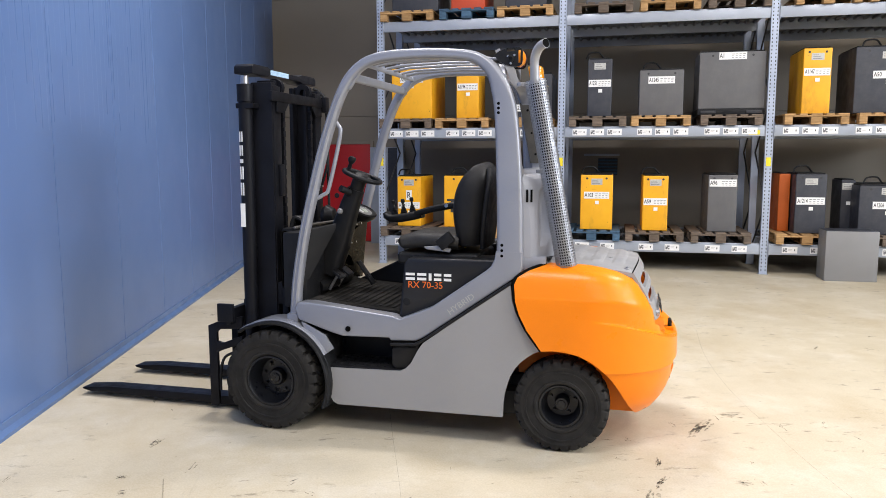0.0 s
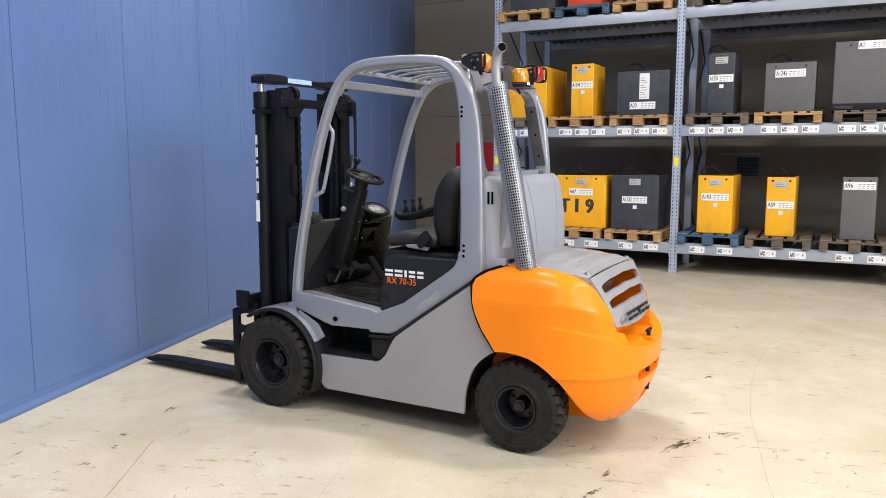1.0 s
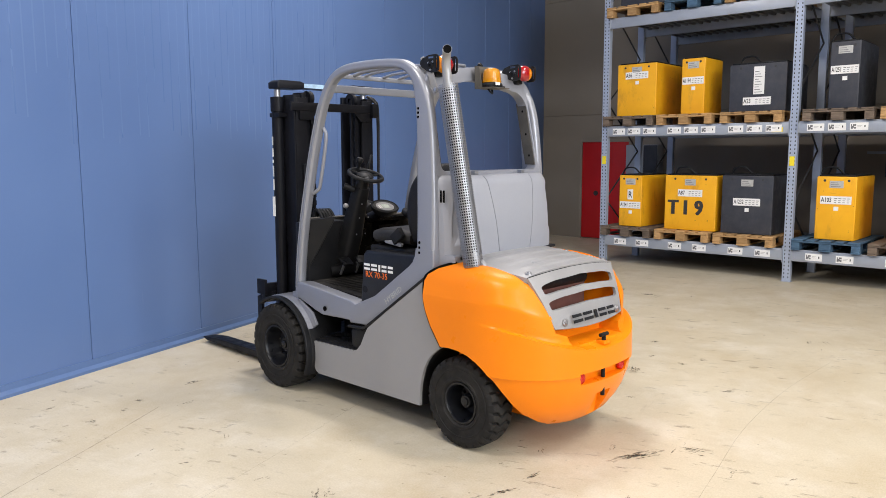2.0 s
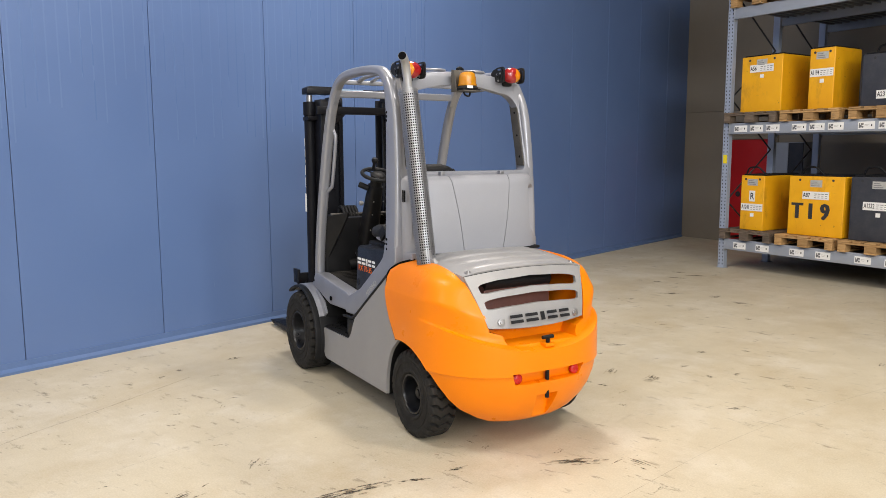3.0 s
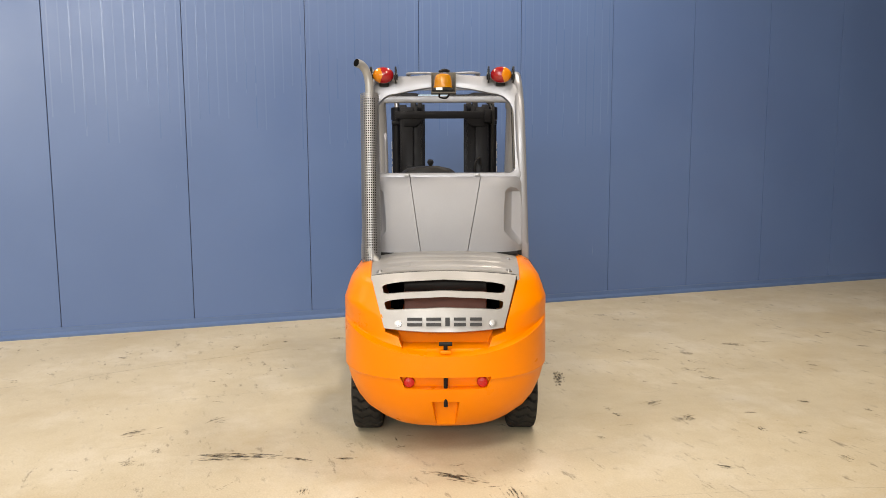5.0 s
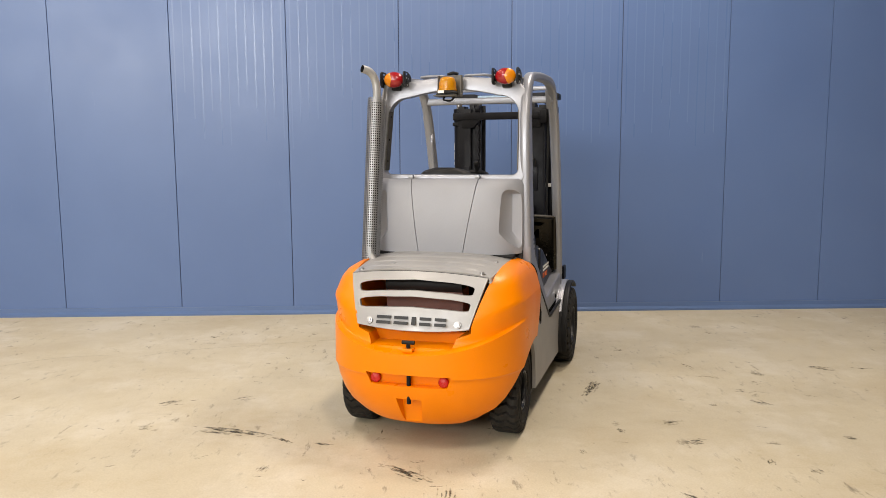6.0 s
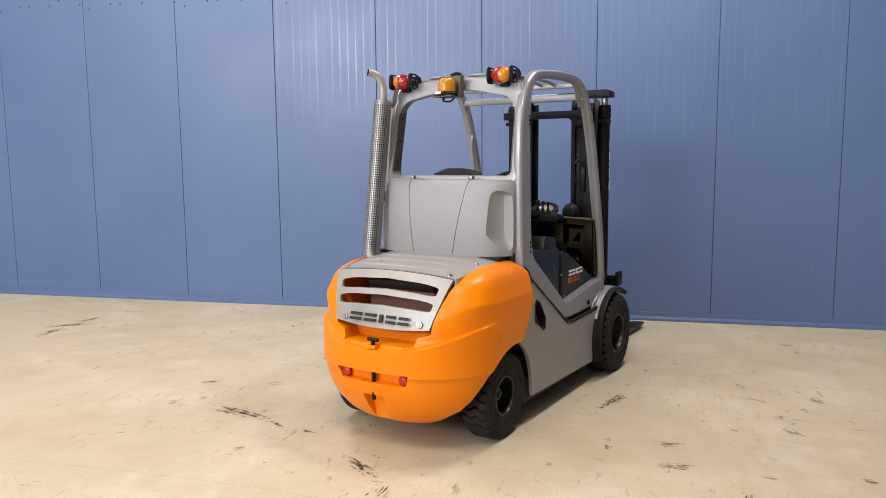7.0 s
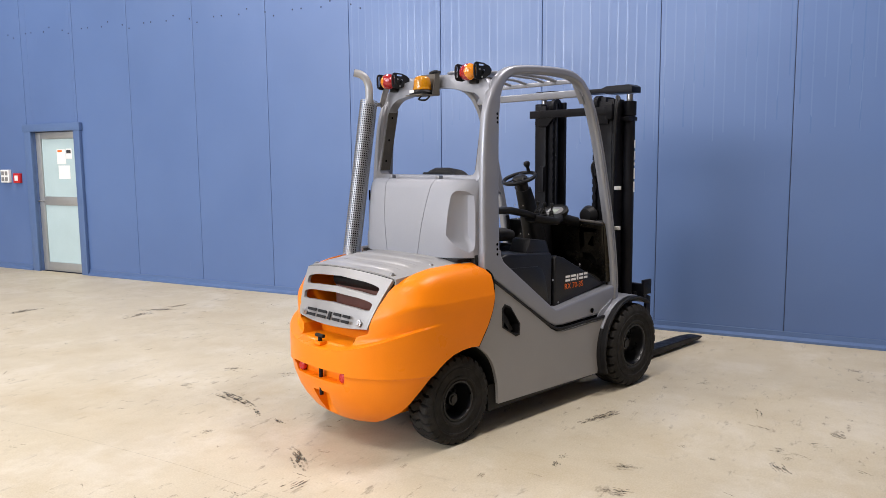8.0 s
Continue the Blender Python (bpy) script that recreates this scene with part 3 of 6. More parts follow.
# ---- pallet racking ----
def upright_steel():
    m, nt, b = shader("punched_upright_steel")
    tc = nt.nodes.new("ShaderNodeTexCoord").outputs["Object"]
    c = ramp(nt, noise_tex(nt, 3.0, 5.0, 0.6, tc), [(0.3, (0.36, 0.42, 0.53)), (0.7, (0.45, 0.51, 0.62))])
    nt.links.new(c, b.inputs["Base Color"])
    b.inputs["Roughness"].default_value, b.inputs["Metallic"].default_value = 0.4, 0.3
    return m


M_UPRIGHT = upright_steel()
M_DECK = paint("dull_deck_steel", (0.21, 0.213, 0.216), 0.45, 0.5, 0.1, 3.0, 80, 0.04)
M_BRACE = paint("dull_dark_brace_steel", (0.06, 0.06, 0.062), 0.55, 0.3, 0.2, 6.0, 90, 0.03)
LEVELS = (0.43, 2.06, 3.63)
POSTS = (0.03, 2.74, 5.56, 8.38)


def upright(s, d):
    b = prism([(s - 0.05, d), (s + 0.05, d), (s + 0.05, d + 0.07), (s + 0.03, d + 0.07), (s + 0.03, d + 0.012), (s - 0.03, d + 0.012), (s - 0.03, d + 0.07), (s - 0.05, d + 0.07)], 0.006, 4.7, "z")
    return b


rack = thing("pallet_rack", RACK, "blue-grey steel pallet racking in three bays with loaded shelves", "pallet rack")


def rack_frame(s):
    """One upright frame: three posts, feet, bracing and punched slots in the front post."""
    f = part("upright", upright(s, 0.0), M_UPRIGHT, rack, "punched blue-grey upright")
    for d in (0.0, 1.04, 2.2):
        if d:
            part("post", upright(s, d), M_UPRIGHT, f)
        part("foot_plate", box(s - 0.065, s + 0.065, d - 0.02, d + 0.09, 0, 0.008, 0.002), M_RACK, f)
    b = bmesh.new()
    for k in range(90):
        z = 0.06 + k * 0.05
        for dx in (-0.027, 0.027):
            b.faces.new([b.verts.new((s + dx + sx * 0.0065, -0.0012, z + sz * 0.011)) for sx, sz in ((-1, -1), (1, -1), (1, 1), (-1, 1))])
    tagged(part("slot_pattern", b, M_INK, f, "dark punched slots", 0), kind="stuff")
    for d0 in (0.07, 1.11):
        d1 = d0 + 0.97
        zs = [0.25 + 0.72 * i for i in range(7)]
        for i, (za, zb) in enumerate(zip(zs, zs[1:])):
            a, c = ((d0, za), (d1, zb)) if i % 2 else ((d1, za), (d0, zb))
            part("brace", tube([(s, a[0], a[1]), (s, c[0], c[1])], 0.012, 6, up=(1, 0, 0)), M_BRACE, f)
    part("tag", box(s - 0.03, s + 0.03, -0.006, -0.002, 1.5, 1.62, 0), M_TAG, f, "yellow tag on the post")


for s in POSTS:
    rack_frame(s)


def rack_beam(s0, s1, d, z, h=0.15):
    b = part("beam", prism([(d, z - h), (d + 0.045, z - h), (d + 0.045, z), (d + 0.02, z), (d + 0.02, z - 0.02), (d, z - 0.02)], s0 + 0.052, s1 - 0.052, "x", 0.003), M_RACK, rack)
    for s in (s0 + 0.052, s1 - 0.052 - 0.006):
        part("end_plate", box(s, s + 0.006, d - 0.012, d + 0.05, z - h - 0.03, z + 0.03, 0.001), M_RACK, b)
    return b


for s0, s1 in zip(POSTS, POSTS[1:]):
    for z in LEVELS:
        for d in (-0.012, 1.07, 2.23):
            bm_ob = rack_beam(s0, s1, d, z)
            if d < 0 and z < 3:
                # shelf labels, in threes or twos
                for c in (0.18, 0.5, 0.82):
                    n = 3 if z > 1 else 2
                    for i in range(n):
                        x = s0 + c * (s1 - s0) + (i - (n - 1) / 2) * (0.245 if n == 3 else 0.36)
                        part("label", box(x - 0.1, x + 0.1, d - 0.0045, d - 0.0008, z - 0.125, z - 0.035, 0), M_WHITE, bm_ob, "white printed shelf label")
                        for q0, q1, q2, q3 in ((0, 2, 0, 3), (2, 3, 1, 5), (0, 1, 3, 5), (3, 5, 0, 2), (3, 5, 3, 5)):
                            part("print", box(x - 0.088 + 0.011 * q0, x - 0.088 + 0.011 * q1, d - 0.0065, d - 0.005, z - 0.108 + 0.011 * q2, z - 0.108 + 0.011 * q3, 0), M_PRINT, bm_ob)
                        for k in range(2):
                            part("print", box(x - 0.02, x + 0.035 - 0.012 * k, d - 0.0065, d - 0.005, z - 0.072 - 0.016 * k, z - 0.068 - 0.016 * k, 0), M_GHOST, bm_ob)
                        part("print", box(x + 0.058, x + 0.070, d - 0.0065, d - 0.005, z - 0.092, z - 0.066, 0), M_INK, bm_ob)
                if z > 1:
                    part("label", box(s1 - 0.27, s1 - 0.13, d - 0.004, d - 0.0008, z - 0.13, z - 0.07, 0), M_TAG, bm_ob, "yellow load label")
        # sheet decks, folded in ribs, seen from below
        for d0, d1 in ((0.036, 1.068), (1.118, 2.228)):
            n = 22
            w = (s1 - s0 - 0.12) / n
            prof = []
            for k in range(n):
                x = s0 + 0.06 + k * w
                prof += [(x, z - 0.02), (x + 0.62 * w, z - 0.02), (x + 0.66 * w, z - 0.05), (x + 0.96 * w, z - 0.05)]
            prof = prof + [(x_, z_ + 0.004) for x_, z_ in reversed(prof)]
            part("deck", prism(prof, d0, d1, "y"), M_DECK, rack, "ribbed grey sheet steel deck", 20)


# ---- pallets and batteries on the racking ----
def make_pallet(material, label):
    p = thing("pallet", Matrix.Identity(4), label, "pallet", "pallets on the racking")
    W, D = 0.8, 1.2
    for i, (x, w) in enumerate(((-0.33, 0.14), (-0.165, 0.1), (0, 0.14), (0.165, 0.1), (0.33, 0.14))):
        part("board", box(x - w / 2, x + w / 2, 0, D, 0.122, 0.144, 0.003, 1), material, p)
    for y in (0.0, D / 2 - 0.07, D - 0.14):
        part("cross_board", box(-W / 2, W / 2, y, y + 0.14, 0.1, 0.1215, 0.003, 1), material, p)
        for x in (-0.35, 0, 0.35):
            part("block", box(x - 0.05 if x else -0.07, x + 0.05 if x else 0.07, y + 0.005, y + 0.135, 0.022, 0.0995, 0.003, 1), material, p)
    for x, w in ((-0.35, 0.1), (0, 0.14), (0.35, 0.1)):
        part("skid", box(x - w / 2, x + w / 2, 0, D, 0, 0.0215, 0.003, 1), material, p)
    return p


BASE_PALLETS = {"w": make_pallet(M_WOOD, "light wooden pallet on a rack beam"), "o": make_pallet(M_OLDWOOD, "dark weathered wooden pallet on a rack beam"),
                "b": make_pallet(M_BLUEWOOD, "blue painted wooden pallet on a rack beam")}
used_pallets = set()


def put_pallet(kind, s, z, d=-0.06, turn=0.0):
    m = RACK @ pose(s, d, z + 0.001, 0, 0, turn)
    if kind not in used_pallets:
        used_pallets.add(kind)
        BASE_PALLETS[kind].matrix_world = m
    else:
        copy_thing(BASE_PALLETS[kind], m)


def battery(s0, s1, z0, z1, material, colour, d=0.08, depth=0.85, code="", code_z=0.7, plate=True, cable=True, holes=True, big="", strip=False, dark_side=None):
    """A traction battery: steel tray box, lifting holes, plate, white asset label, cables on top."""
    w, h = s1 - s0, z1 - z0
    t = thing("battery", RACK @ pose((s0 + s1) / 2, d, z0), "%s traction battery with a white label on a pallet" % colour, "battery", "batteries on the racking")
    part("tray", box(-w / 2, w / 2, 0, depth, 0, h, 0.012, 3), material, t)
    part("cell_top", box(-w / 2 + 0.02, w / 2 - 0.02, 0.03, depth - 0.02, h + 0.0005, h + 0.02, 0.006), M_BLACK, t)
    if holes:
        for x in (-w * 0.3, w * 0.3):
            part("lifting_hole", lathe([(0, -0.0015), (0.016, -0.0015), (0.016, 0.01)], 10, "y", m=Matrix.Translation((x, 0, h - 0.05))), M_INK, t)
    if plate:
        part("type_plate", box(-0.08, 0.08, -0.003, -0.0005, h * 0.82, h * 0.82 + 0.09, 0), M_PLATE, t)
        for k in range(3):
            part("print", box(-0.065, 0.05 - 0.02 * k, -0.0045, -0.0032, h * 0.82 + 0.015 + 0.024 * k, h * 0.82 + 0.021 + 0.024 * k, 0), M_PRINT, t)
        if not big:
            part("sticker", box(-0.02, 0.035, -0.003, -0.0005, h * code_z - 0.13, h * code_z - 0.08, 0), M_WHITE, t)
    if strip:
        part("type_plate", box(-0.05, 0.09, -0.003, -0.0005, h * 0.36, h * 0.94, 0), M_WHITE, t, "tall white data plate")
        for k in range(9):
            part("print", box(-0.035, 0.06 - 0.02 * (k % 3), -0.005, -0.0035, h * 0.4 + k * 0.033, h * 0.4 + k * 0.033 + 0.006, 0), M_INK, t)
    if code:
        lw, zc = min(0.36, w * 0.92), h * code_z
        lab = part("asset_label", box(-lw / 2, lw / 2, -0.0035, -0.001, zc - 0.05, zc + 0.05, 0), M_WHITE, t, "white asset label")
        wide = min(0.72, 0.36 * lw / (len(code) * 0.042))
        text_part("code", code, 0.080, Matrix.Translation((-lw * 0.48 + len(code) * 0.0225 * wide, -0.0045, zc)) @ pose(0, 0, 0, 90, 0, 0), M_INK, lab, wide, True)
        for i in range(4):
            for j in range(3):
                x = -lw * 0.05 + i * lw * 0.135
                part("print", box(x, x + lw * (0.10 if j == 2 else 0.075), -0.0055, -0.004, zc - 0.030 + 0.024 * j, zc - 0.024 + 0.024 * j, 0), M_PRINT if j < 2 else M_INK, lab)
    if big:
        for dx, ch in zip((-0.245, -0.06, 0.135), big):
            for k in range(3):
                text_part("stencil", ch, 0.285, Matrix.Translation((dx + 0.012 * (k - 1), -0.0014 - 0.0004 * k, h * 0.40)) @ pose(0, 0, 0, 90, 0, 0), M_INK, t, 0.85, True)
    if cable:
        x = -w * 0.2
        part("cable", tube([(x - 0.13, 0.15, h + 0.02), (x - 0.09, 0.15, h + 0.1), (x + 0.04, 0.16, h + 0.11), (x + 0.12, 0.2, h + 0.03), (x + 0.16, 0.25, h + 0.02)], 0.012, 7, 5), M_BLACK, t)
    return t


L1, L2, L3 = LEVELS
Y, K, G = (M_YELLOW, "yellow"), (M_DARKBOX, "anthracite"), (M_GREYBOX, "grey")
# lower level
slim = battery(0.255, 0.62, L1 + 0.147, 1.335, *Y, code="A1241", code_z=0.42, depth=0.85)
part("letter_sticker", box(-0.045, 0.045, -0.003, -0.001, 0.40, 0.55, 0), M_WHITE, slim)
text_part("letter", "R", 0.13, Matrix.Translation((0, -0.004, 0.47)) @ pose(0, 0, 0, 90, 0, 0), M_INK, slim, 0.8, True)
battery(0.99, 1.74, L1 + 0.147, 1.35, *Y, code="A87", code_z=0.68, big="T19", depth=0.62)
battery(1.82, 2.50, L1 + 0.147, 1.36, *K, code="A1232", code_z=0.55, depth=0.62)
battery(3.03, 3.49, L1 + 0.147, 1.37, *Y, code="A103", code_z=0.63)
battery(3.91, 4.26, L1 + 0.147, 1.36, *Y, code="A59", code_z=0.53)
battery(4.80, 5.19, L1 + 0.147, 1.375, *G, code="A96", code_z=0.86, plate=False, cable=False)
battery(5.945, 6.34, L1 + 0.147, 1.39, *K, code="A1214", code_z=0.55)
battery(6.75, 7.45, L1 + 0.147, 1.24, *K, code="A1206", code_z=0.6)
battery(5.78, 5.93, L1 + 0.147, 1.39, paint("orange_tray_paint", (0.6, 0.12, 0.01), 0.5), "orange", d=0.35, depth=0.6, cable=False, holes=False, plate=False)
battery(6.62, 6.80, L1 + 0.147, 1.30, *K, d=0.45, depth=0.5, cable=False, holes=False)
for s, k in ((0.42, "o"), (1.3, "w"), (2.17, "w"), (3.2, "b"), (4.08, "o"), (4.98, "o"), (6.1, "w"), (7.1, "o")):
    put_pallet(k, s, L1)
# middle level
battery(0.18, 0.80, L2 + 0.147, 2.955, *Y, code="A56", code_z=0.78, depth=0.95, cable=False)
battery(1.18, 1.515, L2 + 0.147, 2.965, *Y, code="A1194", code_z=0.6, depth=0.6, cable=False)
battery(1.86, 2.60, L2 + 0.147, 2.825, *K, code="A23", code_z=0.22, strip=True, plate=False)
battery(3.10, 3.44, L2 + 0.147, 3.01, *K, code="A1251", code_z=0.58)
battery(3.82, 4.42, L2 + 0.147, 2.84, *G, code="A1245", code_z=0.78, plate=False, depth=0.6)
battery(4.62, 5.49, L2 + 0.23, 3.06, *G, code="A1", code_z=0.93, plate=False, cable=False, depth=0.7)
battery(5.955, 6.31, L2 + 0.147, 3.075, *Y, code="A1147", code_z=0.64, cable=False)
battery(6.6, 7.4, L2 + 0.147, 3.07, *K, code="A50", code_z=0.58)
for s, k in ((0.42, "o"), (1.28, "w"), (2.2, "w"), (3.25, "o"), (4.12, "w"), (5.05, "o"), (6.13, "w"), (7.05, "w")):
    put_pallet(k, s, L2)
sp_ = thing("battery_plinth", RACK @ pose(5.055, 0.075, L2 + 0.146), "black steel plinth under a grey battery", "plinth")
part("tray", box(-0.44, 0.44, 0, 0.72, 0, 0.083, 0.006), M_BLACK, sp_)
for x in (-0.3, 0.3):
    part("foot", box(x - 0.1, x + 0.1, -0.012, -0.0005, 0.02, 0.06, 0.004), M_INK, sp_)
# upper level, only the lower part of the loads shows
for s, k in ((0.45, "w"), (1.35, "b"), (2.2, "w"), (3.3, "o"), (4.2, "w"), (5.1, "o"), (6.2, "w"), (7.1, "w")):
    put_pallet(k, s, L3)
battery(0.2, 0.9, L3 + 0.147, 4.35, *K)
battery(1.1, 1.6, L3 + 0.147, 4.3, paint("red_orange_tray", (0.62, 0.07, 0.015), 0.5), "red-orange", cable=False)
battery(1.9, 2.5, L3 + 0.147, 4.4, *K)
battery(3.05, 3.6, L3 + 0.147, 4.3, *G)
battery(3.9, 4.5, L3 + 0.147, 4.4, *K)
battery(5.9, 6.5, L3 + 0.147, 4.4, *G)
# steel cabinet on the floor before the racking
cb = thing("steel_cabinet", RACK @ pose(6.56, -0.42, 0), "plain grey sheet steel cabinet standing on the floor", "cabinet")
part("body", box(-0.32, 0.32, 0, 0.4, 0, 0.66, 0.008), M_CAB, cb)
part("top_rim", box(-0.31, 0.31, 0.01, 0.39, 0.6605, 0.668, 0.003), M_DARKBOX, cb)

# ---- marks on the floor ----
marks = bmesh.new()
mr = random.Random(11)


def scuff(x, y, length, width, ang, n=26):
    """A worn rubber smear: many small specks strung along a few bowed streaks, denser towards one end."""
    ca, sa = math.cos(radians(ang)), math.sin(radians(ang))
    bow = mr.uniform(-0.12, 0.12) * length
    streaks = [(mr.gauss(0, 0.30), mr.uniform(0.0, 0.45), mr.uniform(0.55, 1.0)) for _ in range(max(3, n // 4))]
    for w0, u0, u1 in streaks:
        for _ in range(9):
            f = u0 + (u1 - u0) * mr.betavariate(1.4, 2.0)
            u = (f - 0.5) * length
            w = (w0 + mr.gauss(0, 0.035)) * width + bow * (4 * (f - 0.5) ** 2 - 0.5)
            l = min(0.05, length * mr.uniform(0.03, 0.13)) + 0.002
            t = l * mr.uniform(0.08, 0.30)
            zz = mr.uniform(0.0010, 0.0022)
            pts = []
            for du, dw in ((-l / 2, t * mr.uniform(-0.5, 0.5)), (-l / 6, -t * mr.uniform(0.4, 1)), (l / 3, -t * mr.uniform(0.3, 1)), (l / 2, t * mr.uniform(-0.5, 0.5)), (l / 6, t * mr.uniform(0.4, 1)), (-l / 4, t * mr.uniform(0.3, 1))):
                uu, ww = u + du, w + dw
                pts.append(marks.verts.new((x + uu * ca - ww * sa, y + uu * sa + ww * ca, zz)))
            marks.faces.new(pts)


# centre, length, width and direction
LONG_SCUFFS = [(1.30, 3.23, 0.61, 0.05, 72), (-0.79, 0.22, 0.56, 0.07, 122), (-0.03, -1.14, 0.52, 0.09, 3), (-0.46, 0.21, 0.42, 0.07, 4), (1.96, 4.35, 0.40, 0.06, 51),
               (-1.07, 0.20, 0.33, 0.06, 171), (0.11, 7.60, 0.28, 0.06, 58), (0.71, 2.70, 0.22, 0.07, 98), (1.46, 3.60, 0.21, 0.03, 51), (2.22, 4.55, 0.21, 0.04, 174), (0.91, 6.78, 0.20, 0.06, 29),
               (1.25, 6.02, 0.20, 0.05, 103), (0.80, 8.62, 0.18, 0.08, 8), (1.51, 3.84, 0.18, 0.02, 70), (-1.28, 4.32, 0.17, 0.06, 77), (0.63, 3.18, 0.15, 0.06, 125)]
SHORT_SCUFFS = [(0.20, 7.06, 0.14, 0.08, 47), (1.56, 6.06, 0.14, 0.06, 97), (-1.20, 2.48, 0.11, 0.05, 63), (2.29, 5.77, 0.10, 0.03, 45), (-1.39, 7.13, 0.10, 0.08, 97), (1.57, 7.00, 0.09, 0.05, 63),
               (1.85, 3.56, 0.09, 0.04, 163), (2.41, 6.49, 0.09, 0.07, 6), (-0.60, 0.28, 0.08, 0.07, 126), (2.02, 6.56, 0.08, 0.07, 21), (1.20, 2.69, 0.08, 0.07, 109), (1.88, 6.37, 0.08, 0.05, 158),
               (-1.32, 3.83, 0.07, 0.04, 46), (0.61, 6.74, 0.06, 0.04, 116), (-1.25, 3.64, 0.06, 0.06, 26), (-1.26, 3.41, 0.06, 0.05, 63), (1.26, 5.66, 0.06, 0.05, 63)]
FAR_SCUFFS = [(0.47, 5.67, 0.42, 157), (0.74, 6.79, 0.06, 73), (0.93, 6.41, 0.06, 57), (0.81, 6.23, 0.05, 36), (1.39, 5.66, 0.10, 17), (1.63, 6.51, 0.09, 66), (0.86, 7.76, 0.08, 38), (1.70, 5.35, 0.06, 10), (1.84, 7.28, 0.08, 9),
              (1.41, 8.53, 0.11, 69), (0.52, 8.63, 0.11, 42), (0.11, 9.27, 0.10, 18), (0.23, 9.35, 0.26, 57), (-0.02, 10.03, 0.09, 26), (0.71, 9.49, 0.21, 80), (1.06, 9.28, 0.25, 28), (0.10, 10.98, 0.15, 72),
              (-0.50, 9.96, 0.10, 57), (0.02, 8.74, 0.12, 72), (-0.20, 10.45, 0.24, 8), (-0.09, 10.78, 0.31, 28), (-0.25, 9.99, 0.19, 23), (-0.38, 10.90, 0.21, 7)]
for x, y, l_, a_ in FAR_SCUFFS:
    scuff(x, y, l_ * 1.2, 0.035 + 0.12 * l_, a_, 48)
for x, y, l_, w_, a_ in LONG_SCUFFS:
    scuff(x, y, l_ * 1.1, w_ * 1.2, a_, 30 + int(60 * l_))
for x, y, l_, w_, a_ in SHORT_SCUFFS:
    scuff(x, y, l_ * 1.3, w_ * 1.2, a_, 60)
for _ in range(190):
    x, y = mr.uniform(-2.0, 4.6), mr.uniform(-1.5, 9.5)
    s_ = mr.uniform(0.03, 0.17) * (1.6 if y > 5.5 else 1.0)
    scuff(x, y, s_, s_ * mr.uniform(0.08, 0.35), mr.gauss(85, 35), mr.randint(3, 14))
for _ in range(420):
    x, y, q = mr.uniform(-2.1, 5.0), mr.uniform(-1.5, 9.5), mr.uniform(0.002, 0.009)
    marks.faces.new([marks.verts.new((x + q * math.cos(k * 1.05) * mr.uniform(0.6, 1.2), y + q * math.sin(k * 1.05) * mr.uniform(0.6, 1.2), 0.0014)) for k in range(6)])


def drag(pts, w):
    q = spline([(x, y) for x, y in pts], 10)
    for (xa, ya), (xb, yb) in zip(q, q[1:]):
        d = Vector((xb - xa, yb - ya)).normalized() if (xa, ya) != (xb, yb) else Vector((1, 0))
        n_ = Vector((-d.y, d.x)) * w * mr.uniform(0.5, 1.0)
        marks.faces.new([marks.verts.new((xa - n_.x, ya - n_.y, 0.0018)), marks.verts.new((xb - n_.x, yb - n_.y, 0.0018)), marks.verts.new((xb + n_.x, yb + n_.y, 0.0018)), marks.verts.new((xa + n_.x, ya + n_.y, 0.0018))])


drag([(2.95, 6.9), (2.66, 6.0), (2.46, 5.08), (2.37, 4.3), (2.31, 3.6), (2.30, 2.4), (2.38, 1.0)], 0.0018)
drag([(-0.53, 2.01), (-0.74, 2.4), (-0.91, 3.1), (-1.10, 3.8)], 0.004)
drag([(0.05, 4.9), (0.08, 4.26), (0.12, 3.51), (0.14, 2.6)], 0.0015)
drag([(-0.2, 0.9), (-0.5, 1.3), (-0.6, 1.8)], 0.004)
tagged(part("scuff_marks", marks, M_SCUFF, smooth=0), "dark rubber scuffs, drag lines and specks on the floor", "floor marks", kind="stuff")


# ---- the forklift truck: x forward, y to its own left, origin on the floor under the rear axle ----
forklift = thing("forklift", pose(1.222, 4.53, 0, 0, 0, 161.7), "orange and silver-grey counterbalance forklift truck parked on the concrete floor", "forklift")


def lerp_table(tab, z):
    for (z0, a), (z1, b) in zip(tab, tab[1:]):
        if z <= z1:
            k = (z - z0) / (z1 - z0)
            k = k * k * (3 - 2 * k) * 0.5 + k * 0.5
            return a + (b - a) * k
    return tab[-1][1]


CW_ARCH = [(0.30, -0.1), (0.30, 0.50), (0.20, 0.565), (0.152, 0.583), (0.08, 0.590), (0.01, 0.585), (-0.06, 0.570), (-0.116, 0.543), (-0.16, 0.513), (-0.20, 0.477), (-0.23, 0.443), (-0.256, 0.405), (-0.285, 0.355), (-0.314, 0.295), (-0.345, 0.225), (-0.37, 0.15), (-0.38, -0.1)]
SKIRT_ARCH = [(-0.3, -0.1), (-0.3, 0.585), (0.13, 0.585), (0.156, 0.575), (0.195, 0.556), (0.227, 0.533), (0.266, 0.50), (0.30, 0.458), (0.325, 0.41), (0.343, 0.353), (0.355, 0.305), (0.361, 0.25), (0.364, 0.17), (0.364, -0.1)]


def arch_tool(side, outline):
    return prism(outline, side * 0.25, side * 0.8, "y")


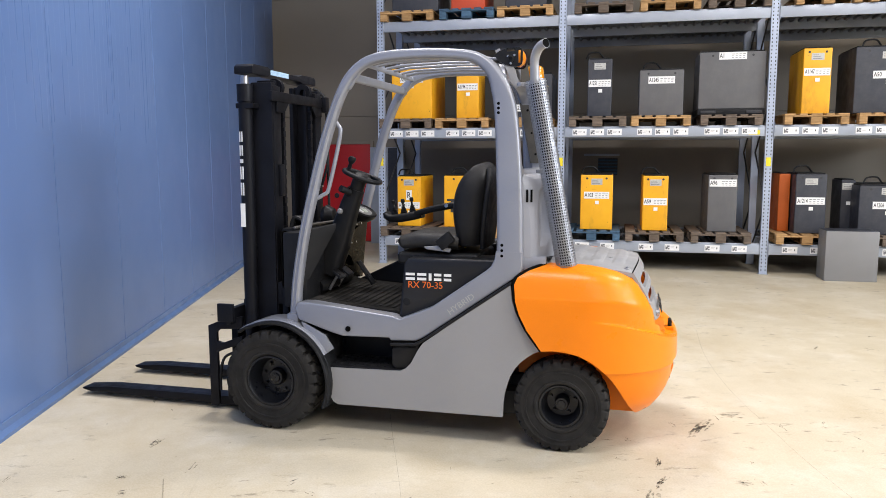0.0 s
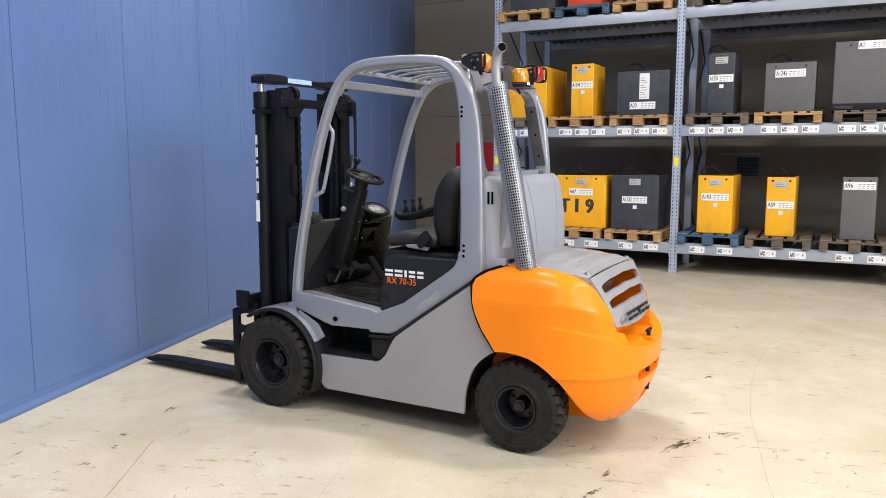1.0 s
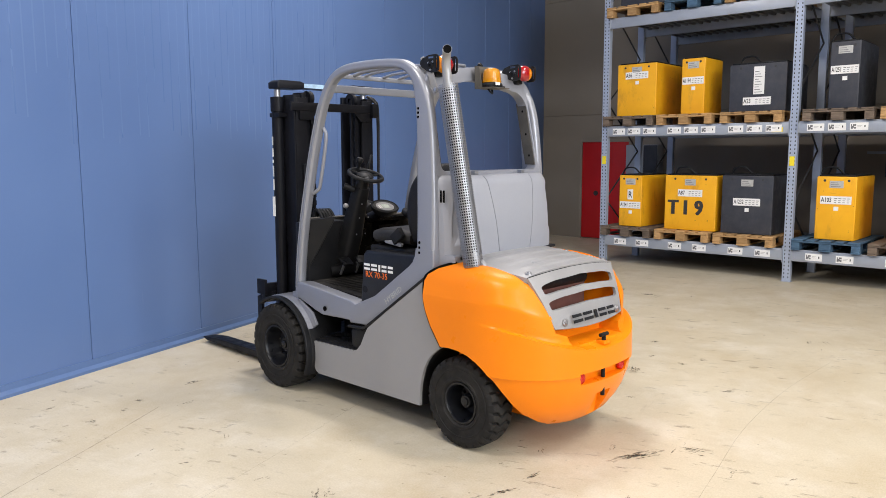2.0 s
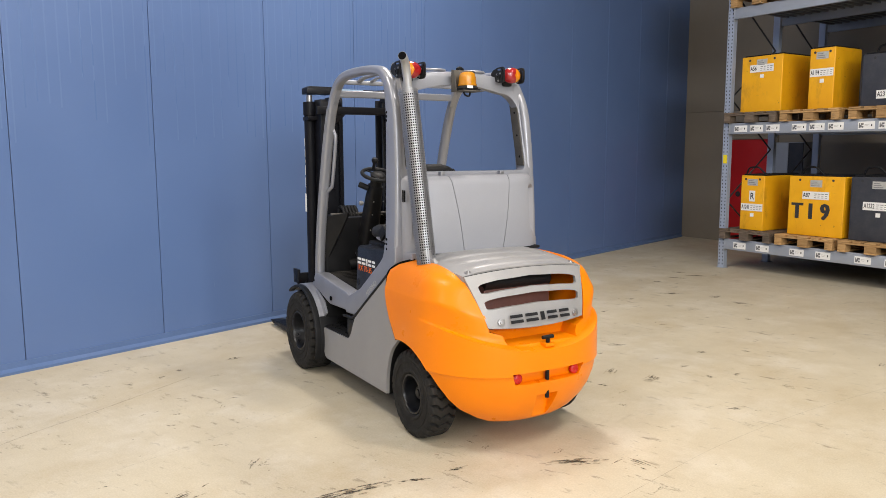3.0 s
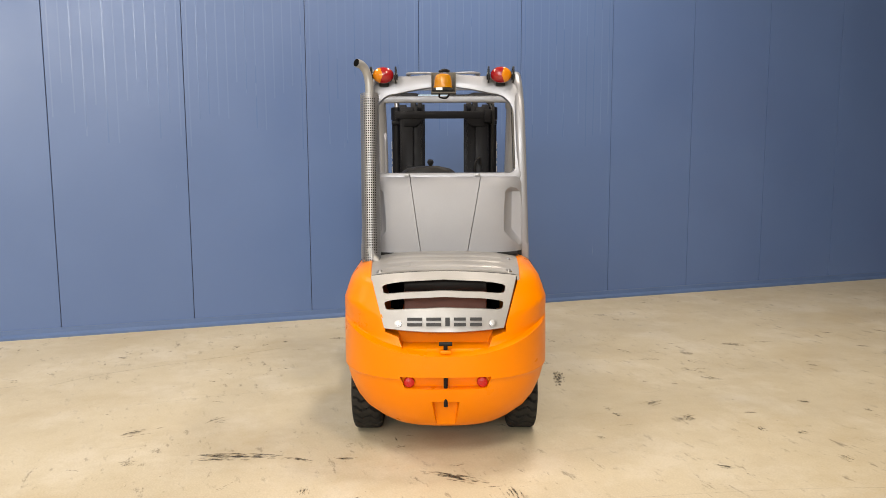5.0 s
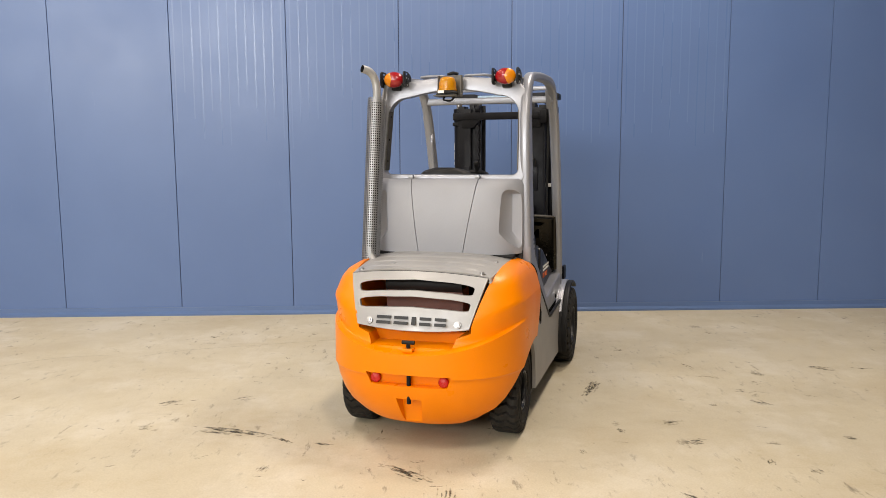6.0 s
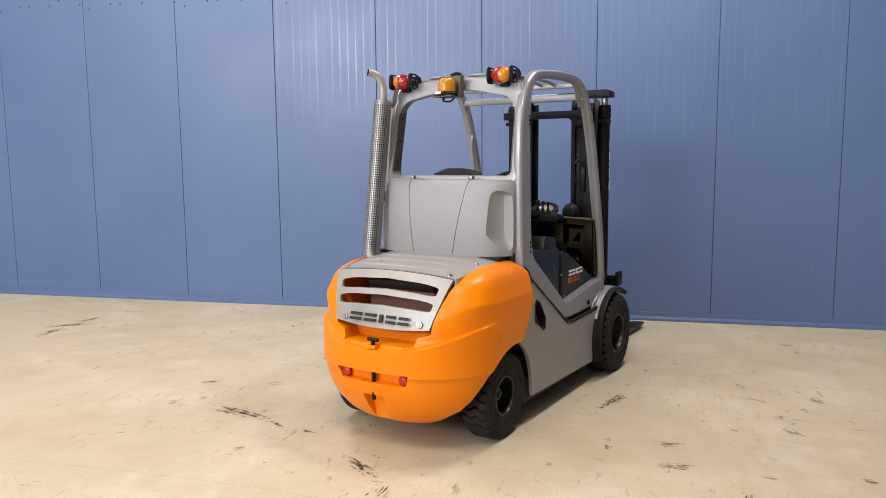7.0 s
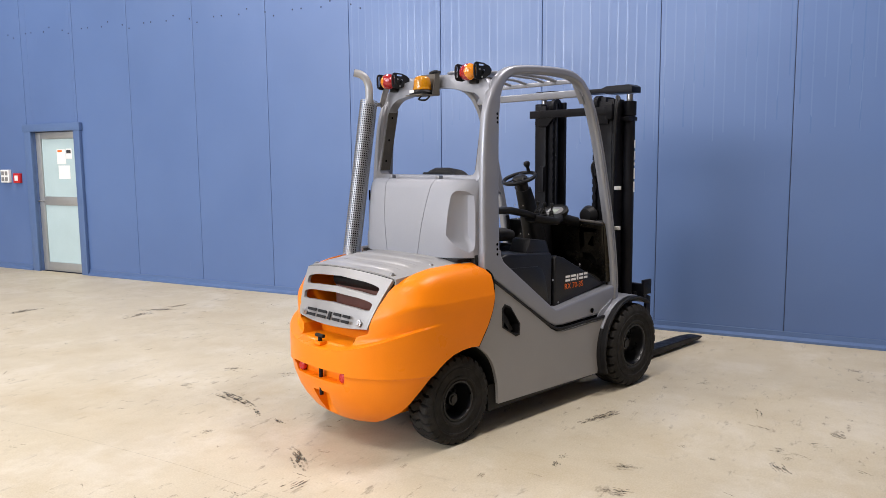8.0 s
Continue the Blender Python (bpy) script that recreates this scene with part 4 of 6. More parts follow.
def counterweight():
    low = [(0.17, -0.44), (0.20, -0.475), (0.26, -0.515), (0.32, -0.545), (0.40, -0.572), (0.465, -0.583), (0.475, -0.592), (0.54, -0.592), (0.59, -0.591), (0.606, -0.590)]
    full = low + [(0.65, -0.574), (0.75, -0.540), (0.85, -0.49), (0.95, -0.425), (1.0, -0.375), (1.035, -0.30), (1.06, -0.2)]
    scooped = low + [(0.612, -0.566), (0.617, -0.538), (0.622, -0.527), (0.64, -0.512), (0.70, -0.490), (0.75, -0.476), (0.85, -0.44), (0.95, -0.40), (1.0, -0.365), (1.035, -0.30), (1.06, -0.2)]
    wd = [(0.17, 0.40), (0.20, 0.45), (0.26, 0.525), (0.32, 0.560), (0.40, 0.585), (0.465, 0.597), (0.476, 0.606), (0.56, 0.604), (0.65, 0.601), (0.75, 0.596), (0.85, 0.588), (0.93, 0.576), (0.98, 0.560), (1.02, 0.533), (1.045, 0.495), (1.06, 0.446)]
    zs = [0.17, 0.185, 0.20, 0.23, 0.26, 0.29, 0.32, 0.36, 0.40, 0.44, 0.463, 0.470, 0.477, 0.50, 0.53, 0.56, 0.58, 0.598, 0.606, 0.612, 0.617, 0.622, 0.63, 0.64, 0.655, 0.675, 0.70, 0.725, 0.75, 0.775, 0.80, 0.825, 0.85, 0.89, 0.93, 0.957, 0.98, 1.0, 1.02, 1.035, 1.048, 1.06]
    rows = []
    n = 72
    smooth01 = lambda q: max(0.0, min(1.0, q)) ** 2 * (3 - 2 * max(0.0, min(1.0, q)))
    for z in zs:
        w = lerp_table(wd, z)
        e = 2.5 if z < 0.62 else 2.5 + 1.1 * min(1, (z - 0.62) / 0.2)
        x0 = 0.02
        bell = smooth01((z - 0.49) / 0.11) * (1 - smooth01((z - 0.66) / 0.3))
        # the bumper's upper edge climbs towards the corners and dies away on the flanks
        lift = lambda y: 0.150 * min(1.0, abs(y) / 0.6) ** 2.3 * bell
        set_back = smooth01((z - 0.606) / 0.010) * (1 - smooth01((z - 0.65) / 0.30))
        row = [(0.42, w, z + lift(w)), (0.22, w, z + lift(w))]
        for k in range(n + 1):
            th = math.pi / 2 - math.pi * k / n
            c, s = max(0.0, math.cos(th)), math.sin(th)
            y = w * math.copysign(abs(s) ** (2 / e), s)
            keep = smooth01((c - 0.08) / 0.55)
            a = lerp_table(scooped, z) * keep + lerp_table(full, z) * (1 - keep)
            x = x0 - (x0 - a) * c ** (2 / e)
            # above the bumper's edge the face is set back, round to the corners
            row.append((x, y * (1 - 0.016 * set_back * smooth01((c - 0.16) / 0.26)), z + lift(y)))
        row += [(0.22, -w, z + lift(w)), (0.42, -w, z + lift(w))]
        row = [(x, y, q - 0.045 * max(0.0, 0.12 - x) * max(0.0, (z - 0.6) / 0.45) ** 1.5) for x, y, q in row]
        rows.append(row)
    body = loft(rows, closed=True)
    bow = [(0.145, 0.583), (0.174, 0.625), (0.225, 0.695), (0.269, 0.78), (0.291, 0.851), (0.302, 0.945)]
    left = [*bow, (0.286, 0.982), (0.225, 1.02), (0.12, 1.056), (0.05, 1.2)]
    right = [*bow, (0.299, 0.985), (0.275, 1.015), (0.235, 1.04), (0.2, 1.2)]
    base = [(0.8, 1.2), (0.8, 0.0), (0.12, 0.0), (0.12, 0.3)]
    tools = [prism(base + left, 0.001, 0.8, "y"), prism(base + right, -0.8, 0.0012, "y"), arch_tool(1, CW_ARCH), arch_tool(-1, CW_ARCH)]
    # engine bay under the top cover and behind the grille
    rows = []
    for z, a, b_ in ((0.634, 0.236, 0.232), (0.69, 0.258, 0.26), (0.715, 0.330, 0.33), (0.76, 0.334, 0.332), (0.885, 0.372, 0.37), (1.02, 0.418, 0.42), (1.25, 0.46, 0.48)):
        rows.append([(-0.62, a, z), (0.34, b_ + 0.02, z), (0.34, -b_ - 0.02, z), (-0.62, -a, z)])
    tools.append(loft(rows, closed=True))
    # reflector slot and lower notch
    tools.append(loft([[(-0.70, 0.262, 0.500), (-0.70, 0.232, 0.412), (-0.70, -0.232, 0.412), (-0.70, -0.262, 0.500)],
                       [(-0.522, 0.245, 0.487), (-0.522, 0.222, 0.425), (-0.522, -0.222, 0.425), (-0.522, -0.245, 0.487)]], closed=True))
    tools.append(loft([[(-0.70, 0.095, 0.36), (-0.70, 0.085, 0.12), (-0.70, -0.085, 0.12), (-0.70, -0.095, 0.36)],
                       [(-0.48, 0.065, 0.335), (-0.45, 0.045, 0.12), (-0.45, -0.045, 0.12), (-0.48, -0.065, 0.335)]], closed=True))
    return carve(body, tools)


cw = part("counterweight", counterweight(), M_ORANGE, forklift, "glossy orange rear counterweight", 30)
# black strips paint in the shadow gap between counterweight and side panels
for s in (1, -1):
    bow = [(0.146, 0.580, 0.602), (0.181, 0.625, 0.601), (0.232, 0.695, 0.598), (0.276, 0.78, 0.594), (0.298, 0.851, 0.588), (0.309, 0.945, 0.573)]
    bow += [(0.292, 0.986, 0.557), (0.228, 1.026, 0.527), (0.14, 1.056, 0.475)] if s > 0 else [(0.304, 0.99, 0.556), (0.268, 1.026, 0.528)]
    part("edge_seal", tube([(x, s * (y - 0.006), z) for x, z, y in bow], 0.0075, 8, 4, up=(0, 1, 0)), M_VOID, cw, "black strip drawn as the shade in the panel gap")
part("bay_wall", box(-0.36, -0.345, -0.27, 0.27, 0.50, 0.70, 0), M_ORANGE, cw)
for y in (-0.2, 0.2):
    part("reflector", lathe([(0, -0.022), (0.02, -0.022), (0.028, -0.016), (0.03, 0.0)], 20, "x", m=Matrix.Translation((-0.530, y, 0.453))), M_REFLECT, cw, "round red reflector")
pin = part("coupling_pin", tube([(-0.548, 0.0, 0.318), (-0.548, 0.0, 0.665)], 0.012, 10), M_MAST, cw, "black T-handled coupling pin")
part("pin_handle", tube([(-0.548, 0.036, 0.668), (-0.548, -0.036, 0.668)], 0.011, 10, up=(0, 0, 1)), M_BLACK, pin)
part("pin_boss", box(-0.572, -0.515, -0.03, 0.03, 0.615, 0.636, 0.006), M_ORANGE, cw)

# engine cover plate over the counterweight
def cover_row(x, half, crown):
    out = []
    for k in range(33):
        y = half * (1 - 2 * k / 32)
        out.append((x, y, crown - 0.022 * (y / half) ** 4 - 0.012 * (y / half) ** 2))
    (x, y0, z0), (x, y1, z1) = out[0], out[-1]
    return [(x, y0 - 0.004, z0 - 0.06 + 0.045 * (0.245 - x) / 0.6), (x, y0 + 0.001, z0 - 0.012), *out, (x, y1 - 0.001, z1 - 0.012), (x, y1 + 0.004, z1 - 0.06 + 0.045 * (0.245 - x) / 0.6)]


cover_rows = []
for i in range(73):
    u = i / 72
    x = 0.245 - u * 0.60
    cover_rows.append(cover_row(x, 0.452 - 0.045 * u, 1.083 - 0.012 * u - 0.035 * u * u))
cover_rows = [[(x + 0.035 * (0.245 - x) / 0.6 * (y / 0.42) ** 2, y, z + (0.0062 * max(0.0, 1 - (min(abs(x - c) for c in (0.10, -0.02, -0.14, -0.26)) / 0.030) ** 6) * (1 if abs(y) < 0.33 else 0))) for x, y, z in r] for r in cover_rows]
b = loft(cover_rows)
bmesh.ops.solidify(b, geom=b.faces[:] , thickness=-0.012)
cover = part("top_cover", b, M_COVER, forklift, "dusty silver-grey ribbed engine cover plate", 50)
for x, y in ((0.16, 0.36), (0.16, -0.3), (0.15, 0.1), (-0.02, -0.38), (-0.2, 0.2), (-0.22, -0.18), (-0.3, 0.37), (-0.3, -0.36)):
    z = 1.083 - 0.012 * ((0.245 - x) / 0.6) - 0.035 * ((0.245 - x) / 0.6) ** 2 - 0.022 * (y / 0.45) ** 4 - 0.012 * (y / 0.45) ** 2
    part("bolt", lathe([(0, 0.013), (0.011, 0.012), (0.012, 0.005), (0.021, 0.004), (0.022, -0.004)], 12, "z", m=Matrix.Translation((x, y, z + 0.001))), M_STEEL, cover)


# grille plate: bowed, leaning, two wide slots
def grille():
    def pt(u, v):
        """u -1..1 across, v 0 top .. 1 bottom."""
        half = 0.411 - 0.080 * v
        y = u * half + 0.008
        x = -0.352 - 0.128 * v - 0.012 * math.sin(v * math.pi) + 0.030 * u * u - 0.01
        z = 1.030 - 0.292 * v - 0.018 * (1 - u * u) * (v > 0.9) + 0.010 * (1 - u * u) * (1 - v) - 0.02 * u * u * (1 - v)
        return (x, y, z)
    nu, nv = 40, 24
    back = Vector((0.017, 0, -0.007))
    front = [[Vector(pt(-1 + 2 * i / nu, j / nv)) for i in range(nu + 1)] for j in range(nv + 1)]
    b = bmesh.new()
    fv = [[b.verts.new(p) for p in r] for r in front]
    bv = [[b.verts.new(p + back) for p in r] for r in front]
    for j in range(nv):
        for i in range(nu):
            b.faces.new((fv[j][i], fv[j][i + 1], fv[j + 1][i + 1], fv[j + 1][i]))
            b.faces.new((bv[j][i], bv[j + 1][i], bv[j + 1][i + 1], bv[j][i + 1]))
    for j in range(nv):
        for i in (0, nu):
            b.faces.new((fv[j][i], fv[j + 1][i], bv[j + 1][i], bv[j][i]))
    for i in range(nu):
        for j in (0, nv):
            b.faces.new((fv[j][i], bv[j][i], bv[j][i + 1], fv[j][i + 1]))
    bmesh.ops.recalc_face_normals(b, faces=b.faces)
    tools = []
    for v0, v1, hu in ((0.165, 0.36, 0.88), (0.465, 0.655, 0.90)):
        line = []
        h_ = (v1 - v0) / 2
        for k in range(56):
            t = 2 * math.pi * k / 56
            u = hu * math.copysign(abs(math.cos(t)) ** 0.22, math.cos(t))
            v = (v0 + v1) / 2 - 0.02 + 0.05 * u * u + h_ * math.copysign(abs(math.sin(t)) ** 0.35, math.sin(t))
            x, y, z = pt(u, v)
            line.append((y, z))
        tools.append(prism(line, -0.7, -0.2, "x"))
    return carve(b, tools)


gr = part("grille", grille(), M_COVER, forklift, "silver-grey slotted radiator grille plate", 40)
gm = face_to((-0.93, 0, 0.36), (-0.482, 0.005, 0.775))
block_logo(gm @ Matrix.Translation((0, 0, 0.004)), 0.41, 0.047, M_CHROMELOGO, gr, 0.004)
for y in (-0.262, 0.262):
    part("bolt", lathe([(0, 0.012), (0.012, 0.011), (0.013, 0.004), (0.02, 0.003), (0.021, -0.006)], 14, "z", m=face_to((-0.95, 0.1 * (1 if y > 0 else -1), 0.3), (-0.471, y, 0.765))), M_STEEL, gr)
# a black tube paints in the dark line between cover and grille
part("top_seal", tube([(-0.356 + 0.030 * u * u, u * 0.408 + 0.008, 1.0375 - 0.03 * u * u) for u in [k / 8 - 1 for k in range(17)]], 0.0045, 6, 1, up=(0, 0, 1)), M_VOID, gr, "black strip drawn as the dark gap below the cover")
eng = part("radiator", box(-0.26, -0.12, -0.24, 0.24, 0.70, 0.93, 0.02), M_RED_DUCT, forklift, "rust-red radiator tank behind the grille")
part("air_duct", tube([(-0.22, 0.235, 0.945), (-0.22, -0.235, 0.945)], 0.055, 16, up=(0, 0, 1)), M_BLACK, eng)


# side panels and cab sills
def side_parts(s):
    """s: 1 left (with the step), -1 right (with a hand hold)."""
    edge = [(0.168, 0.583), (0.198, 0.625), (0.249, 0.695), (0.293, 0.78), (0.315, 0.851), (0.326, 0.945)]
    if s > 0:
        poly = [(1.36, 0.170), (0.20, 0.178), (0.10, 0.583), *edge, (0.34, 0.938), (0.835, 0.575), (0.865, 0.53), (0.905, 0.455), (0.94, 0.418), (0.975, 0.402), (1.435, 0.392), (1.443, 0.386), (1.440, 0.34), (1.428, 0.28), (1.412, 0.215), (1.395, 0.185), (1.37, 0.172)]
    else:
        poly = [(1.41, 0.155), (0.20, 0.18), (0.10, 0.583), *edge, (0.34, 0.932), (0.88, 0.56), (0.945, 0.530), (1.02, 0.522), (1.475, 0.534), (1.46, 0.40), (1.425, 0.22)]
    tools = [arch_tool(s, SKIRT_ARCH)]
    if s < 0:
        hold = [(0.395, 0.765), (0.42, 0.79), (0.475, 0.765), (0.565, 0.645), (0.56, 0.575), (0.525, 0.57), (0.40, 0.645)]
        tools.append(prism(hold, -0.40, -0.7, "y", 0.008))
    b = carve(prism(poly, s * 0.538, s * 0.56, "y"), tools)
    sk = part("side_panel", b, M_SKIRT, forklift, "matt grey steel side panel", 35)
    if s < 0:
        cx, cz = sum(p[0] for p in hold) / 7, sum(p[1] for p in hold) / 7
        # black ring and back plate paint in the dark inside of the hold
        part("hold_liner", carve(prism(hold, -0.486, -0.5625, "y"), [prism([(cx + (x - cx) * 0.86, cz + (z - cz) * 0.88) for x, z in hold], -0.4, -0.7, "y")]), M_BLACK, sk, "black ring drawn for the dark inside of the hand hold")
        part("hand_hold", prism([(0.37, 0.80), (0.60, 0.80), (0.60, 0.55), (0.37, 0.55)], -0.47, -0.485, "y"), M_BLACK, sk)
        part("latch", prism([(0.42, 0.70), (0.50, 0.60), (0.53, 0.61), (0.45, 0.72)], -0.4855, -0.535, "y", 0.006), M_BLACK, sk)
    inner = part("arch_liner", box(-0.1, 0.42, s * 0.18, s * 0.262, 0.28, 0.75, 0), M_ORANGE if s > 0 else M_BLACK, sk)
    # black on both sides; on the left it paints in the arch's shade
    rim_ = SKIRT_ARCH[3:-1]
    part("arch_front", prism([(x + 0.012, z) for x, z in rim_] + [(x + 0.035, z + 0.01) for x, z in reversed(rim_)], s * 0.262, s * 0.485, "y"), M_BLACK, sk, "wheel-arch lining")
    part("arch_rim", prism([(x + 0.004, z) for x, z in rim_] + [(x + 0.03, z + 0.01) for x, z in reversed(rim_)], s * 0.4855, s * 0.5375, "y"), M_BLACK, sk, "black rubber wheel-arch rim")
    part("frame_side", box(0.42, 1.40, s * 0.262, s * 0.30, 0.19, 0.39, 0), M_BLACK, sk)
    part("arch_roof", prism([(0.13, 0.575), (0.16, 0.60), (0.29, 0.80), (0.295, 0.93), (0.28, 0.93), (0.27, 0.80), (0.13, 0.60)], s * 0.30, s * 0.545, "y"), M_VOID, sk)
    # seam rubber along the diagonal
    line = [(0.318, 0.952), (0.84, 0.588), (0.885, 0.566), (1.03, 0.558)] if s > 0 else [(0.318, 0.947), (0.88, 0.578), (0.95, 0.547), (1.04, 0.540), (1.49, 0.552)]
    part("seam_rubber", sweep([(x, s * 0.556, z) for x, z in line], lambda i: rrect(0.017, 0.018), (0, 1, 0)), M_BLACK, sk, "black rubber seam")
    part("seam_backing", sweep([(x, s * 0.520, z) for x, z in line], lambda i: rrect(0.075, 0.03), (0, 1, 0)), M_VOID, sk)
    # sill: silver frame that carries the guard's legs
    up = [(0.2635, 1.12), (0.2635, 1.03), (0.272, 1.003), (0.29, 0.985)]
    if s > 0:
        sill = [*up, (0.835, 0.604), (0.88, 0.582), (1.035, 0.575), (1.045, 0.592), (1.335, 0.584), (1.40, 0.60), (1.62, 0.67), (1.645, 0.735), (1.62, 0.775), (1.55, 0.778), (1.03, 0.722), (0.985, 0.705), (0.79, 0.785), (0.475, 1.005), (0.441, 1.035), (0.421, 1.075), (0.4135, 1.12)]
    else:
        sill = [*up, (0.88, 0.596), (0.95, 0.563), (1.04, 0.556), (1.48, 0.568), (1.64, 0.67), (1.66, 0.735), (1.62, 0.755), (0.96, 0.672), (0.90, 0.712), (0.475, 1.02), (0.442, 1.045), (0.421, 1.08), (0.4135, 1.12)]
    b = prism(sill, s * 0.44, s * 0.5385, "y")
    es = [e for e in b.edges if e.calc_face_angle(0) > radians(50) and min(v.co.z for v in e.verts) < 1.119]
    bmesh.ops.bevel(b, geom=es, offset=0.016, segments=4, profile=0.6, affect="EDGES", clamp_overlap=True)
    sl = part("cab_sill", b, M_SILVER, forklift, "silver-grey cab sill", 40)
    x, z = (1.30, 0.632) if s > 0 else (1.36, 0.61)
    part("plug_hole", lathe([(0, -0.001), (0.016, -0.001), (0.017, -0.006)], 16, "y", m=Matrix.Translation((x, s * 0.5395, z)) @ (Matrix.Identity(4) if s < 0 else pose(0, 0, 0, 0, 0, 180))), M_VOID, sl)
    for z in (1.097, 1.127, 1.157):
        part("frame_hole", lathe([(0, 0.0), (0.0085, 0.0), (0.009, -0.006)], 12, "y", m=Matrix.Translation((0.379, s * (0.5392 if z < 1.12 else 0.5379), z)) @ (Matrix.Identity(4) if s > 0 else pose(0, 0, 0, 0, 0, 180))), M_VOID, sl)
    if s > 0:
        text_part("model_word", "HYBRID", 0.05, face_to((0, 1, 0), (0.611, 0.5388, 0.812)) @ pose(0, 0, 0, 0, 0, 36), M_GHOST, sl, 1.05)
    return sk


skirt_l, skirt_r = side_parts(1), side_parts(-1)
step = part("step", box(0.93, 1.445, 0.28, 0.548, 0.3935, 0.407, 0.003), M_BLACK, skirt_l, "black checkered tread step")
for i in range(10):
    for j in range(4):
        part("tread_knob", box(-0.014, 0.014, -0.004, 0.004, 0, 0.004, 0, m=Matrix.Translation((0.985 + i * 0.047, 0.325 + j * 0.058, 0.407)) @ pose(0, 0, 0, 0, 0, 45 if (i + j) % 2 else -45)), M_BLACK, step)
part("step_recess", box(0.84, 1.42, 0.262, 0.285, 0.38, 0.64, 0.004), M_BLACK, skirt_l)
part("step_cheek", prism([(0.835, 0.585), (1.03, 0.575), (1.03, 0.43), (1.01, 0.405), (0.94, 0.41), (0.87, 0.52)], 0.27, 0.535, "y", 0.01), M_BLACK, skirt_l)
# black rails, also filling the shaded strip between panels and floor
for y, z in ((0.30, 0.165), (-0.53, 0.135)):
    part("frame_rail", box(0.30, 1.41, y, y + 0.23 if y < 0 else y + 0.15, z, 0.30, 0.004), M_BLACK, forklift, "black lower frame rail that fills the shade below the panel")
part("underbody", box(-0.1, 1.9, -0.30, 0.30, 0.17, 0.36, 0.02), M_BLACK, forklift, "black underbody")
part("frame_core", box(0.32, 1.42, -0.262, 0.262, 0.36, 0.70, 0.0), M_BLACK, forklift)


# overhead guard
def guard_side(s):
    line = [(1.667, 0.655, 0.066), (1.646, 0.89, 0.063), (1.598, 1.167, 0.060), (1.531, 1.438, 0.060), (1.462, 1.687, 0.060), (1.394, 1.886, 0.058), (1.334, 2.024, 0.057), (1.266, 2.123, 0.057), (1.174, 2.187, 0.057), (1.040, 2.215, 0.058), (0.802, 2.220, 0.056), (0.609, 2.206, 0.058), (0.521, 2.178, 0.066), (0.450, 2.117, 0.082), (0.405, 2.025, 0.104), (0.375, 1.91, 0.124), (0.356, 1.70, 0.138), (0.343, 1.42, 0.145), (0.339, 1.25, 0.146), (0.338, 1.10, 0.148)]
    pts = spline(line, 5)
    path = []
    for x, z, w in pts:
        fore = min(1.0, max(0.0, (x - 0.55) / 0.5))
        lean = (0.503 - 0.035 * max(0.0, (z - 1.1) / 1.1)) * (1 - fore) + (0.480 if s > 0 else 0.510) * fore
        path.append((x, s * lean, z))
    ws = [p[2] for p in pts]

    def prof(i):
        w = ws[i]
        p = rrect(w, 0.07, 0.42, 5) if w < 0.1 else [(a, c + s * 0.004) for a, c in rrect(w, 0.062, 0.38, 5)]
        # shallow groove along the outer face of the front leg
        return [(a, c * (0.93 if abs(a) < w * 0.16 and w < 0.072 else 1.0)) for a, c in p]
    g = part("side_frame", sweep(path, prof, (0, 1, 0)), M_SILVER, forklift, "silver-grey bent tube frame of the overhead guard", 50)
    for z0 in (1.885, 1.91, 1.935):
        lean = 0.503 - 0.035 * max(0.0, (z0 - 1.1) / 1.1)
        part("frame_hole", lathe([(0, 0.0), (0.0085, 0.0), (0.009, -0.004)], 10, "y", m=Matrix.Translation((0.385 if z0 < 1.5 else 0.408, s * (lean + 0.0357), z0)) @ (Matrix.Identity(4) if s > 0 else pose(0, 0, 0, 0, 0, 180))), M_VOID, g)
    part("foot_collar", box(1.632, 1.705, min(s * 0.435, s * 0.525), max(s * 0.435, s * 0.525), 0.635, 0.70, 0.01), M_SILVER, g)
    for off in (-0.011, 0.011):
        part("raised_rib", sweep([(x + off, y + s * 0.0345, z + off * 0.25) for x, y, z in path[2:30]], lambda i: rrect(0.007, 0.006), (0, 1, 0)), M_SILVER, g)
    return g


gl, grr = guard_side(1), guard_side(-1)
part("front_crossbar", sweep([(1.27, 0.475, 2.10), (1.275, 0.3, 2.102), (1.275, -0.3, 2.102), (1.27, -0.52, 2.10)], lambda i: rrect(0.03, 0.05, 0.35), (0, 0, 1)), M_SILVER, forklift, "silver front crossbar of the guard")
part("roof_crossbar", sweep([(1.205, 0.50, 2.178), (1.205, -0.51, 2.178)], lambda i: rrect(0.022, 0.03, 0.35), (0, 0, 1)), M_SILVER, forklift)
for y in (0.475, -0.485):
    part("gusset", prism([(1.20, 2.16), (1.245, 2.165), (1.32, 2.04), (1.29, 2.03)], y - 0.02, y + 0.02, "y", 0.006), M_SILVER, forklift)
for y0, y1 in ((0.236, 0.076), (-0.063, -0.222)):
    c, h = (y0 + y1) / 2, (y0 - y1) / 2
    arc = [(0.47 - 0.06 * math.sin(math.pi * k / 8), c + h * math.cos(math.pi * k / 8), 2.208) for k in range(9)]
    part("roof_bar", sweep([(1.20, y0, 2.190), (1.1, y0, 2.207), (0.8, y0, 2.216), *arc, (0.8, y1, 2.216), (1.1, y1, 2.207), (1.20, y1, 2.190)], lambda i: rrect(0.028, 0.015, 0.45, 3), (0, 0, 1)), M_SILVER, forklift, "silver hairpin bar in the guard's roof")
